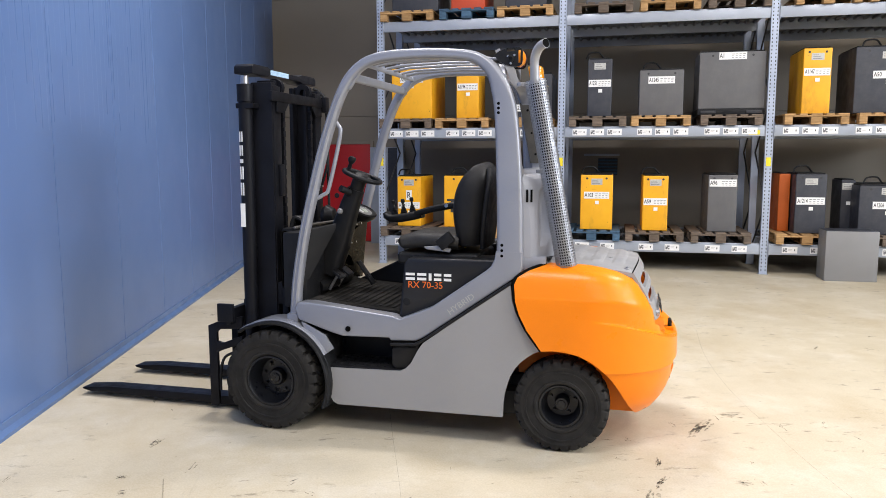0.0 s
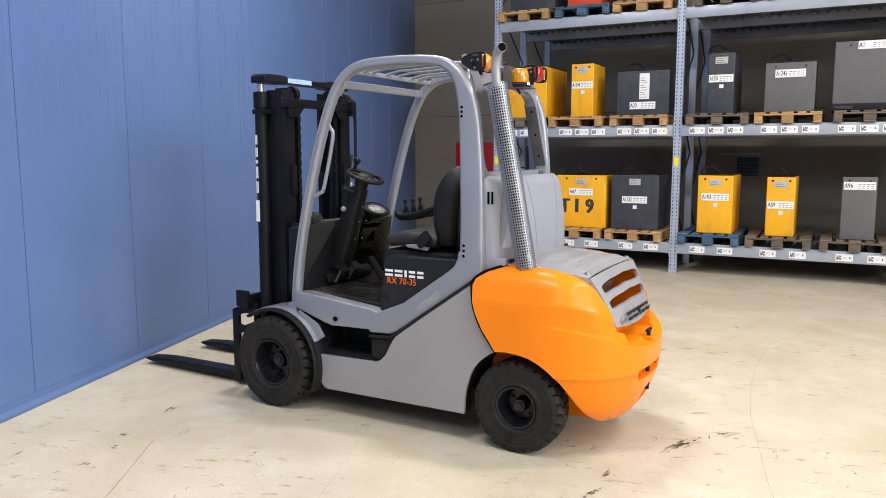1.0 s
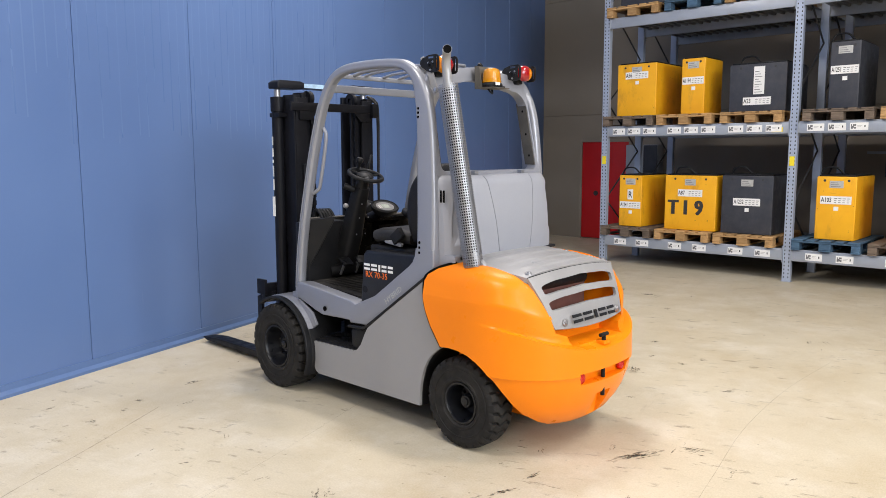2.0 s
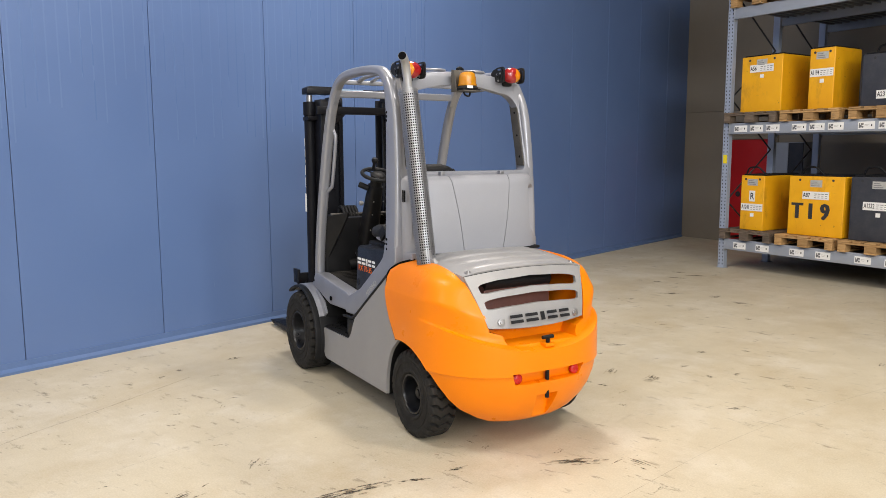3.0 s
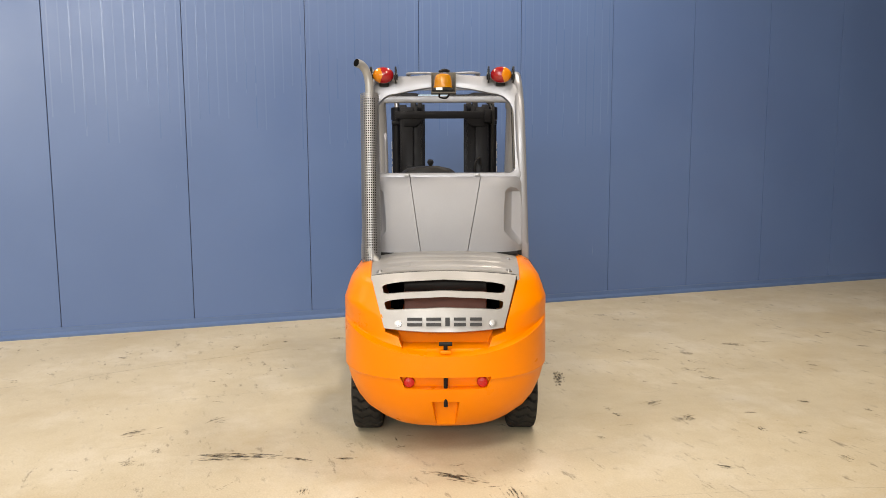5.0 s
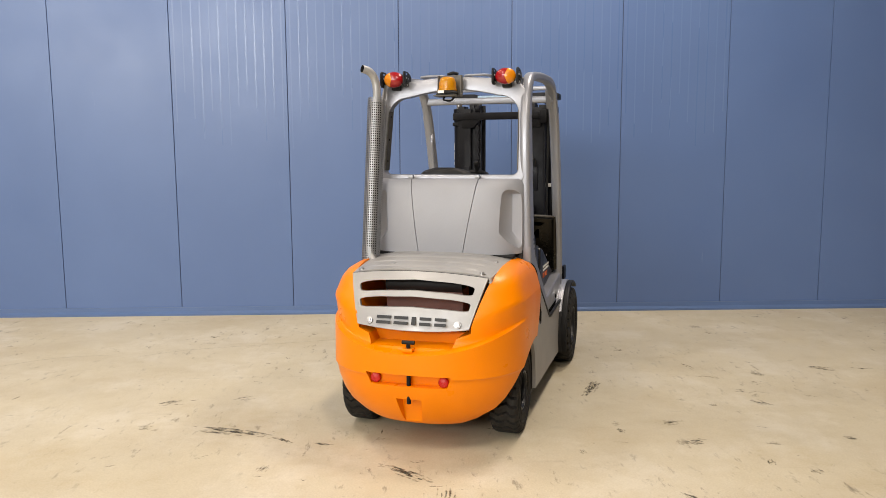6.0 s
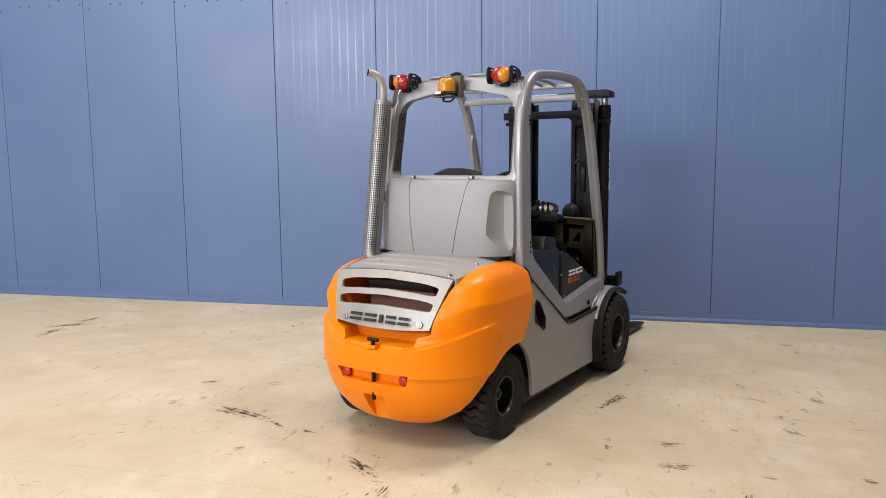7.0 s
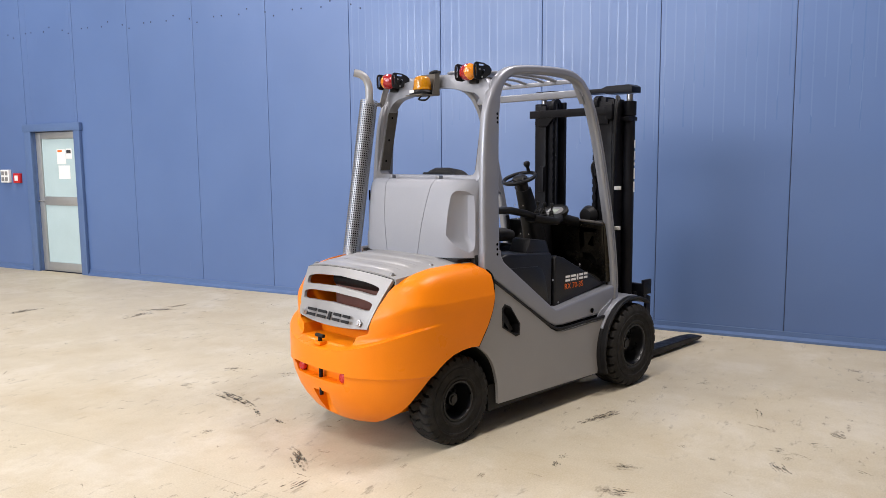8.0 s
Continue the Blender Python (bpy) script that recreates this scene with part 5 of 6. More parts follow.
part("roof_plate", box(0.43, 0.60, -0.445, 0.445, 2.178, 2.190, 0.004), M_SILVER, forklift, "pressed plate at the back of the guard's roof")
for y in (0.335, -0.325):
    part("roof_bar", sweep([(1.20, y, 2.188), (1.1, y, 2.205), (0.8, y, 2.215), (0.5, y, 2.20), (0.36, y, 2.16)], lambda i: rrect(0.034, 0.02, 0.45, 3), (0, 0, 1)), M_SILVER, forklift)


def rear_frame():
    """Leaning ring round the open rear window: straight sill, arched head."""
    n = 12
    def loop(half, z0, z1, r, arch):
        pts = []
        for cy, cz, a0 in ((half - r, z1 - r, 0), (-half + r, z1 - r, 90)):
            for k in range(n + 1):
                a = radians(a0 + 90 * k / n)
                y, z = cy + r * math.cos(a), cz + r * math.sin(a)
                pts.append((y, z))
        top = pts[n:n + 2]
        mid = [(top[0][0] + (top[1][0] - top[0][0]) * k / 8, z1 + arch * math.sin(math.pi * k / 8)) for k in range(1, 8)]
        pts = pts[:n + 1] + mid + pts[n + 1:]
        rb = min(r, 0.04)
        for cy, cz, a0 in ((-half + rb, z0 + rb, 180), (half - rb, z0 + rb, 270)):
            for k in range(5):
                a = radians(a0 + 90 * k / 4)
                pts.append((cy + rb * math.cos(a), cz + rb * math.sin(a)))
        return pts
    outer, inner = loop(0.492, 1.53, 2.165, 0.10, 0.035), loop(0.450, 1.572, 2.072, 0.13, 0.045)
    b = bmesh.new()
    def xs(z, off):
        return 0.278 + (z - 1.575) * 0.19 + off
    rings = []
    for lp_, off in ((outer, 0.075), (outer, 0.0), (inner, 0.0), (inner, 0.075)):
        rings.append([b.verts.new((xs(z, off), y * (1 - 0.05 * (z - 1.5)), z)) for y, z in lp_])
    m_ = len(outer)
    for r0, r1 in zip(rings, rings[1:] + rings[:1]):
        for k in range(m_):
            b.faces.new((r0[k], r0[(k + 1) % m_], r1[(k + 1) % m_], r1[k]))
    bmesh.ops.recalc_face_normals(b, faces=b.faces)
    return bevelled(b, 0.008, 2, 50)


rf = part("rear_frame", rear_frame(), M_SILVER, forklift, "silver-grey rear frame of the guard round an open window", 45)
# darker brown-grey plates over the inner faces of the posts
for s in (1, -1):
    rows = []
    for z in (1.60, 1.75, 1.9, 1.975, 2.0):
        y, x = 0.4475 * (1 - 0.05 * (z - 1.5)), 0.278 + (z - 1.575) * 0.19
        rows.append([(x + 0.006, s * y, z), (x + 0.006, s * (y - 0.005), z), (x + 0.085, s * (y - 0.005), z), (x + 0.085, s * y, z)])
    fl_ = part("inner_flange", loft(rows, closed=True), M_BROWNGREY, rf, "dull brown-grey inner flange of the frame", 0)
    for z in (1.66, 1.80, 1.95):
        part("frame_hole", lathe([(0, 0.0), (0.008, 0.0), (0.009, 0.004)], 8, "y", m=Matrix.Translation((0.318 + (z - 1.575) * 0.19, s * (0.4418 - 0.0224 * (z - 1.5)), z)) @ (pose(0, 0, 0, 0, 0, 180) if s < 0 else Matrix.Identity(4))), M_VOID, fl_)


# rear hood behind the seat: three bulged panels cut from one shape
def hood_x(y, z):
    k = (z - 1.085) / 0.46
    return 0.088 + 0.052 * k + 0.12 * abs(y / 0.487) ** 7 + 0.02 * abs(y / 0.487) ** 2 - 0.018 * math.sin(k * math.pi)


def hood_solid():
    rows = []
    zs = [1.085, 1.10, 1.14, 1.20, 1.28, 1.36, 1.44, 1.49, 1.515, 1.532, 1.543, 1.549]
    for z in zs:
        r = max(0.0, z - 1.50) / 0.05
        ins = 0.03 * r * r
        row = []
        for i in range(49):
            t = i / 48
            y = 0.487 * math.copysign(1 - (1 - abs(1 - 2 * t)) ** 1.6, 1 - 2 * t)
            row.append((hood_x(y, z) + ins, y * (1 - 0.35 * ins), z))
        row += [(0.40, -0.487, z), (0.40, 0.487, z)]
        rows.append(row)
    return loft(rows, closed=True)


def scoop_tool(s):
    rows = []
    for z, k, out in ((1.492, 0.0, 0.03), (1.478, 0.6, 0.01), (1.455, 1.0, 0.0), (1.34, 1.0, 0.0), (1.22, 1.0, 0.0), (1.16, 0.95, 0.045), (1.10, 0.7, 0.09), (1.06, 0.4, 0.12)):
        d, y0 = 0.01 + (0.082 if s < 0 else 0.03) * k, 0.365 + out
        rows.append([(-0.1, s * y0, z), (0.12, s * y0, z), (0.15 + d * 0.75, s * (y0 + 0.030), z), (0.15 + d, s * (y0 + 0.058), z), (0.146 + d, s * 0.7, z), (-0.1, s * 0.7, z)])
    return loft(rows, closed=True)


def yz_tool(pts):
    return prism(pts, -1.0, 1.0, "x")


SEAM_L, SEAM_R = ((0.222, 1.60), (0.144, 1.05)), ((-0.232, 1.60), (-0.132, 1.05))
(yl1, zt), (yl0, zb) = SEAM_L
(yr1, _), (yr0, _) = SEAM_R
hood = part("rear_hood", carve(hood_solid(), [yz_tool([(yl1 - 0.002, zt), (2, zt), (2, zb), (yl0 - 0.002, zb)]), yz_tool([(yr1 + 0.002, zt), (-2, zt), (-2, zb), (yr0 + 0.002, zb)])]), M_HOOD, forklift, "silver-grey three-part rear hood", 40)
part("hood_panel", carve(hood_solid(), [yz_tool([(yl1 + 0.002, zt), (-2, zt), (-2, zb), (yl0 + 0.002, zb)]), scoop_tool(1)]), M_HOOD, hood, "", 40)
part("hood_panel", carve(hood_solid(), [yz_tool([(yr1 - 0.002, zt), (2, zt), (2, zb), (yr0 - 0.002, zb)]), scoop_tool(-1)]), M_HOOD, hood, "", 40)
for y in (0.235, -0.205):
    part("clip", box(0.20, 0.235, y - 0.016, y + 0.016, 1.548, 1.571, 0.005), M_GALV, hood, "small metal hinge clip")
part("hood_rubber", box(0.12, 0.36, -0.455, 0.44, 1.066, 1.084, 0.006), M_BLACK, hood)
for s in (1, -1):
    if s < 0:
        # a black block drawn for the shade in the open notch by the pillar
        part("corner_block", box(0.232, 0.262, -0.4885, -0.46, 1.0, 1.10, 0.003), M_BLACK, hood)
    low = [(0.14, 1.055), (0.235, 1.022), (0.30, 0.984)] if s > 0 else [(0.26, 1.01), (0.30, 0.984)]
    part("hood_skirt", prism([(low[0][0], 1.09), *low, (0.40, 0.984), (0.40, 1.09)], s * 0.43, s * 0.487, "y", 0.003), M_HOOD, hood)
for x in (0.224, 0.248):
    part("vent_slit", box(x - 0.006, x + 0.006, 0.4872, 0.49, 1.395, 1.465, 0), M_VOID, hood)


# exhaust: perforated guard tube, pipe with a turned tip, bracket
def perforated_tube(a, c, r, rows_, cols):
    a, c = Vector(a), Vector(c)
    d = (c - a).normalized()
    u = Vector((0, 1, 0))
    u = (u - d * u.dot(d)).normalized()
    w = d.cross(u)
    b = bmesh.new()
    def P(j, i, rr=r):
        t = 2 * math.pi * i / cols
        return a + (c - a) * (j / rows_) + (u * math.cos(t) + w * math.sin(t)) * rr
    h = 0.31
    cache = {}
    def V(j, i):
        key = (round(j, 3), round(i % cols, 3))
        if key not in cache:
            cache[key] = b.verts.new(P(j, i))
        return cache[key]
    for j in range(rows_):
        for i in range(cols):
            o = [V(j, i), V(j, i + 1), V(j + 1, i + 1), V(j + 1, i)]
            n_ = [b.verts.new(P(j + x, i + y)) for x, y in ((0.5 - h, 0.5 - h), (0.5 - h, 0.5 + h), (0.5 + h, 0.5 + h), (0.5 + h, 0.5 - h))]
            for k in range(4):
                b.faces.new((o[k], o[(k + 1) % 4], n_[(k + 1) % 4], n_[k]))
    bmesh.ops.recalc_face_normals(b, faces=b.faces)
    bmesh.ops.solidify(b, geom=b.faces[:], thickness=0.0022)
    return b


ex0, ex1 = Vector((0.028, 0.449, 1.040)), Vector((0.215, 0.464, 2.058))
exg = part("exhaust_guard", perforated_tube(ex0, ex1, 0.0575, 68, 27), M_GALV, forklift, "perforated bright steel exhaust guard tube", 0)
# black pipe: puts the dark behind the guard's holes into its colour
part("inner_pipe", tube([ex0, ex1 - Vector((0.0, 0, 0.02))], 0.034, 14), M_MAST, exg)
tail = spline([ex1 + Vector(p) for p in ((0, 0, -0.04), (0.004, 0.001, 0.05), (0.004, 0.008, 0.105), (-0.010, 0.022, 0.150), (-0.034, 0.044, 0.176), (-0.064, 0.070, 0.186))], 5)
hollow = sweep(tail, ring(0.0255, 16), (0.03, 1, 0.02), cap=False)
bmesh.ops.solidify(hollow, geom=hollow.faces[:], thickness=0.003)
part("tail_pipe", hollow, M_COVER, exg, "turned exhaust tail pipe with a black mouth")
way = (Vector(tail[-1]) - Vector(tail[-3])).normalized()
# black disc closing the pipe, drawn for its dark inside
part("pipe_mouth", lathe([(0, 0.0), (0.0235, 0.0), (0.0235, -0.02)], 16, "z", m=face_to(way, Vector(tail[-1]) + way * 0.0015)), M_VOID, exg)
part("lower_elbow", tube([(0.03, 0.46, 1.12), (0.0, 0.43, 1.07), (-0.02, 0.40, 1.03)], 0.022, 10, 4), M_COVER, exg)
brk = [(0.44, 2.225), (0.415, 2.235), (0.36, 2.185), (0.325, 2.115), (0.298, 2.03), (0.318, 2.015), (0.345, 2.045), (0.375, 2.12)]
part("bracket", prism(brk, 0.455, 0.462, "y", 0.001), M_SKIRT, exg)
part("bracket_arm", box(0.255, 0.325, 0.455, 0.470, 2.025, 2.05, 0.004), M_SKIRT, exg)
part("bracket_bolt", tube([(0.30, 0.452, 2.037), (0.30, 0.482, 2.037)], 0.012, 8, up=(0, 0, 1)), M_STEEL, exg)


# lamps on the guard
def tail_lamp(y, s):
    lamp = part("tail_lamp", box(0.218, 0.262, y - 0.055, y + 0.055, 2.146, 2.226, 0.02, 3), M_BLACK, forklift, "oval red and amber tail lamp in a black bracket")
    def half(a0, a1):
        rows = []
        for j in range(9):
            t = j / 8 * math.pi / 2
            rows.append([(0.216 - 0.044 * math.sin(t), y + 0.067 * math.cos(t) * math.cos(a), 2.186 + 0.052 * math.cos(t) * math.sin(a)) for a in [a0 + (a1 - a0) * k / 12 for k in range(13)]])
        return loft(rows)
    # red half towards the middle of the truck
    q = math.pi / 2
    inner_side = (q - 0.3, 3 * q + 0.3) if s > 0 else (-q - 0.3, q + 0.3)
    outer_side = (-q + 0.3, q - 0.3) if s > 0 else (q + 0.3, 3 * q - 0.3)
    part("red_lens", half(*inner_side), M_RED, lamp, "red lens half")
    part("amber_lens", half(*outer_side), M_AMBER, lamp, "amber lens half")
    part("mount", box(0.25, 0.32, y - 0.03, y + 0.03, 2.12, 2.165, 0.008), M_BLACK, lamp)
    # bracket cheeks: rounded, tapering forwards, with a slot near the lens
    plate = [(0.180, 2.168), (0.184, 2.148), (0.198, 2.138), (0.24, 2.136), (0.275, 2.146), (0.318, 2.172), (0.332, 2.190), (0.330, 2.205), (0.310, 2.222), (0.26, 2.236), (0.20, 2.238), (0.186, 2.230), (0.180, 2.215)]
    for dy in (-0.078, 0.078):
        slots = [box(0.192, 0.204, y + dy - 0.02, y + dy + 0.02, 2.155, 2.222, 0), box(0.222, 0.268, y + dy - 0.02, y + dy + 0.02, 2.217, 2.228, 0)]
        pl = part("side_bracket", carve(prism(plate, y + dy - 0.004, y + dy + 0.004, "y"), slots), M_BLACK, lamp)
        part("rubber_grommet", lathe([(0.010, -0.012), (0.020, -0.010), (0.020, 0.010), (0.010, 0.012)], 16, "y", m=Matrix.Translation((0.245, y + dy, 2.178))), M_BLACK, pl)
        for dx, dz in ((-0.02, 0.018), (0.016, 0.014), (0.0, -0.026)):
            part("screw", lathe([(0, -0.010), (0.006, -0.009), (0.007, 0.0), (0.006, 0.009), (0, 0.010)], 8, "y", m=Matrix.Translation((0.245 + dx, y + dy, 2.178 + dz))), M_STEEL, pl)
    lamp.location.x = 0.105


tail_lamp(0.385, 1)
tail_lamp(-0.358, -1)
bc = part("beacon", lathe([(0.066, 0.0), (0.068, 0.006), (0.060, 0.018), (0.050, 0.020), (0, 0.020)], 24, "z", m=Matrix.Translation((0.281, 0.008, 2.082))), M_BLACK, forklift, "amber warning beacon on a grey bracket")
part("dome", lathe([(0.060, 0.0), (0.060, 0.010), (0.057, 0.012), (0.054, 0.050), (0.048, 0.074), (0.036, 0.084), (0, 0.086)], 28, "z", m=Matrix.Translation((0.281, 0.008, 2.1025))), M_BEACON, bc, "ribbed amber dome")
part("bracket", box(0.352, 0.357, -0.072, 0.080, 2.068, 2.205, 0.002), M_BROWNGREY, bc, "folded grey sheet bracket")
for y in (-0.073, 0.079):
    part("bracket_cheek", prism([(0.3515, 2.205), (0.3515, 2.066), (0.292, 2.066), (0.318, 2.20)], y, y + 0.004, "y"), M_BROWNGREY, bc)
part("bracket_shelf", box(0.205, 0.352, -0.072, 0.082, 2.066, 2.0715, 0.002), M_BROWNGREY, bc)
part("foot", box(0.225, 0.335, -0.055, 0.070, 2.072, 2.0815, 0.003), M_BLACK, bc)
part("cable", tube([(0.29, 0.03, 2.065), (0.27, 0.03, 2.045), (0.29, -0.01, 2.040), (0.31, -0.03, 2.064)], 0.006, 6, 4), M_BLACK, bc)
part("plug", tube([(0.365, 0.03, 2.21), (0.385, 0.0, 2.222), (0.40, -0.03, 2.215)], 0.011, 8, 3), M_BLACK, bc)
part("label", box(0.2115, 0.213, 0.012, 0.052, 2.0835, 2.1, 0), M_WHITE, bc)


# wheels
def tyre_mesh(r, width, rim_r, n=28):
    """Solid tyre: narrow zigzag grooves cut the tread into blocks and notch the shoulders."""
    hw = width / 2
    prof = [(rim_r, -hw + 0.022), (rim_r + 0.012, -hw + 0.004), (rim_r + 0.016, -hw), (rim_r + 0.030, -hw - 0.001), (rim_r + 0.034, -hw + 0.004), (r * 0.72, -hw + 0.002), (r * 0.725, -hw - 0.002), (r * 0.76, -hw - 0.002), (r * 0.765, -hw + 0.002), (r * 0.84, -hw - 0.001), (r * 0.90, -hw + 0.002), (r * 0.955, -hw + 0.008), (r * 0.985, -hw + 0.018), (r, -hw + 0.034)]
    for k in range(1, 14):
        prof.append((r, -hw + 0.034 + (width - 0.068) * k / 14))
    prof += [(rr, -a) for rr, a in prof[len(prof) - 14::-1]]
    sub = 12
    m = n * sub
    b = bmesh.new()
    rows = []
    for rr, a in prof:
        row = []
        t = abs(a) / hw
        # the groove runs straight in from the shoulder, then kinks towards the middle
        bend = 0.0 if t > 0.62 else (0.62 - t) * 1.5 if t > 0.30 else 0.48 - (0.30 - t) * 0.8
        side = 0.0 if a < 0 else 0.5
        for k in range(m):
            ang = 2 * math.pi * k / m
            ph = (k / sub + side + (bend if a < 0 else -bend)) % 1.0
            cut = 0.0
            if rr > r * 0.97:
                cut = 0.022 if ph < 0.17 else 0.0
            elif rr > r * 0.87:
                cut = 0.009 if ph < 0.17 else 0.0
            q = rr - cut
            row.append(b.verts.new((q * math.cos(ang), a, q * math.sin(ang))))
        rows.append(row)
    for r0, r1 in zip(rows, rows[1:]):
        for k in range(m):
            b.faces.new((r0[k], r0[(k + 1) % m], r1[(k + 1) % m], r1[k]))
    return b


def wheel(name, x, s, r, width, y_out, rim_r, label, hub=0.070):
    """Solid tyre, dished rim, hub and nuts. y_out: outer face of the tyre; hub: how deep its cap lies."""
    hw = width / 2
    m = Matrix.Translation((x, s * (y_out - hw), r))
    o = s
    rp = [(rim_r + 0.006, hw - 0.016), (rim_r + 0.002, hw - 0.008), (rim_r - 0.008, hw - 0.008), (rim_r - 0.014, hw - 0.020), (rim_r * 0.90, hw - 0.034), (rim_r * 0.86, hw - 0.060), (rim_r * 0.80, hw - 0.10), (rim_r * 0.74, hw - 0.118), (rim_r * 0.36, hw - 0.120), (rim_r * 0.34, hw - 0.112), (rim_r * 0.33, hw - hub - 0.015), (rim_r * 0.29, hw - hub - 0.008), (rim_r * 0.20, hw - hub - 0.008), (rim_r * 0.18, hw - hub), (0, hw - hub + 0.002)]
    w = part(name, lathe([(a, o * c) for a, c in rp], 40, "y", m=m), M_RIM, forklift, label)
    b = tyre_mesh(r, width, rim_r)
    b.transform(m @ pose(0, 0, 0, 0, 7, 0))
    part("tyre", b, M_RUBBER, w, "dusty black solid rubber tyre with lugged tread", 16)
    part("inner_rim", lathe([(rim_r, o * (-hw + 0.02)), (rim_r * 0.6, o * (-hw + 0.04)), (0, o * (-hw + 0.05))], 24, "y", m=m), M_RIM, w)
    k_ = 8 if rim_r > 0.13 else 5
    for k in range(k_):
        a = 2 * math.pi * (k + 0.3) / k_
        part("wheel_nut", lathe([(0, o * (hw - 0.100)), (0.010, o * (hw - 0.101)), (0.0125, o * (hw - 0.119))], 6, "y", m=m @ Matrix.Translation((rim_r * 0.60 * math.cos(a), 0, rim_r * 0.60 * math.sin(a)))), M_RIM, w)
    return w


for s in (1, -1):
    wheel("rear_wheel", 0.038, s, 0.265, 0.175, 0.562 if s > 0 else 0.548, 0.118, "steered rear wheel", 0.045)
    wheel("front_wheel", 1.775, s, 0.304, 0.22, 0.635, 0.150, "driven front wheel")


# front mudguards
def fender(s):
    cx, cz = 1.765, 0.302
    def arc(r, a0, a1, n=22):
        return [(cx + r * math.cos(radians(a0 + (a1 - a0) * k / n)), cz + r * math.sin(radians(a0 + (a1 - a0) * k / n))) for k in range(n + 1)]
    pts = arc(0.360, 62, 204)
    pts[0] = (1.985, 0.595)
    pts[1] = (1.950, 0.617)
    f = part("fender", sweep([(x, s * 0.495, z) for x, z in pts[:15]], lambda i: rrect(0.020, 0.17, 0.3), (0, 1, 0)), M_SILVER, forklift, "silver-grey mudguard with a black rubber lip", 40)
    part("rubber_lip", sweep([(x + (x - cx) * -0.015, s * 0.602, z + (z - cz) * -0.015) for x, z in pts], lambda i: rrect(0.020, 0.046 if i < 16 else 0.05, 0.4), (0, 1, 0)), M_BLACK, f, "black rubber mudguard lip")
    part("rear_flap", sweep([(x, s * 0.51, z) for x, z in pts[14:]], lambda i: rrect(0.016, 0.15, 0.4), (0, 1, 0)), M_BLACK, f)
    part("infill", prism([(1.60, 0.66), (1.45, 0.585), (1.395, 0.505), (1.475, 0.447), (1.55, 0.52)], s * 0.527, s * 0.545, "y", 0.004), M_SILVER, f)
    part("infill_liner", prism([(1.60, 0.64), (1.44, 0.585), (1.43, 0.50), (1.44, 0.408), (1.47, 0.408), (1.60, 0.5)], s * 0.30, s * 0.526, "y", 0.004), M_BLACK, f)
    return f


fender(1)
fender(-1)

# mast
mast = part("mast", box(1.845, 1.985, -0.372, -0.315, 0.14, 2.10, 0.006), M_MAST, forklift, "black steel lift mast")
part("outer_channel", box(1.845, 1.985, 0.315, 0.372, 0.14, 2.10, 0.006), M_MAST, mast)
for s in (1, -1):
    part("channel_flange", box(1.84, 1.865, s * 0.31 - 0.05, s * 0.31 + 0.05, 0.14, 2.08, 0.004), M_MAST, mast)
    part("inner_channel", box(1.875, 1.99, s * 0.258 - 0.022, s * 0.258 + 0.022, 0.16, 2.12, 0.005), M_MAST, mast)
    part("channel_flange", box(1.965, 1.99, s * 0.225 - 0.06, s * 0.225 + 0.06, 0.16, 2.11, 0.004), M_MAST, mast)
    part("channel_flange", box(1.872, 1.89, s * 0.22 - 0.045, s * 0.22 + 0.045, 0.16, 2.09, 0.004), M_MAST, mast)
    part("lift_cylinder", tube([(2.005, s * 0.404, 0.25), (2.005, s * 0.404, 2.02)], 0.043, 20), M_MAST, mast, "black lift cylinder with a white mark")
    part("piston_rod", tube([(2.005, s * 0.404, 2.02), (2.005, s * 0.404, 2.14)], 0.024, 14), M_STEEL, mast)
    part("cylinder_collar", lathe([(0.042, 1.98), (0.050, 1.982), (0.050, 2.085), (0.026, 2.09)], 18, "z", m=Matrix.Translation((2.005, s * 0.404, 0))), M_MAST, mast)
    part("cylinder_clamp", box(1.93, 2.05, s * 0.395 - 0.05, s * 0.395 + 0.05, 1.94, 1.972, 0.006), M_MAST, mast)
    block_logo(face_to((0.35, s * 0.94, 0), (2.005 + 0.0150, s * (0.404 + 0.0404), 1.605), (s * 1, 0, 0)), 0.39, 0.028, M_WHITE, mast)
    # leaf chain as alternating link plates
    ch = None
    for k in range(52):
        z = 0.5 + k * 0.03
        ch = box(1.845, 1.868, s * 0.205 - (0.016 if k % 2 else 0.010), s * 0.205 + (0.016 if k % 2 else 0.010), z - 0.018, z + 0.018, 0, bm=ch)
    part("lift_chain", ch, M_MAST, mast, "black leaf chain", 0)
    part("chain_wheel", lathe([(0.02, -0.02), (0.055, -0.018), (0.05, 0.0), (0.055, 0.018), (0.02, 0.02)], 18, "y", m=Matrix.Translation((1.90, s * 0.205, 2.08))), M_MAST, mast)
    part("gusset", prism([(0.155 * s, 2.0), (0.335 * s, 2.0), (0.335 * s, 1.92), (0.235 * s, 1.92)], 1.825, 1.838, "x", 0.003), M_MAST, mast)
    part("side_lug", box(1.82, 1.84, s * 0.29 - 0.025, s * 0.29 + 0.025, 1.40, 1.6, 0.004), M_MAST, mast)
    part("tilt_bracket", prism([(1.74, 0.55), (1.80, 0.62), (1.80, 0.85), (1.77, 0.80)], s * 0.36 - 0.03, s * 0.36 + 0.03, "y", 0.006), M_MAST, mast)
part("label", box(2.004, 2.036, 0.4435, 0.4485, 1.215, 1.36, 0.0), M_WHITE, mast, "white data sticker")
part("label", box(1.86, 1.89, -0.418, -0.376, 1.43, 1.456, 0.002), M_WHITE, mast)
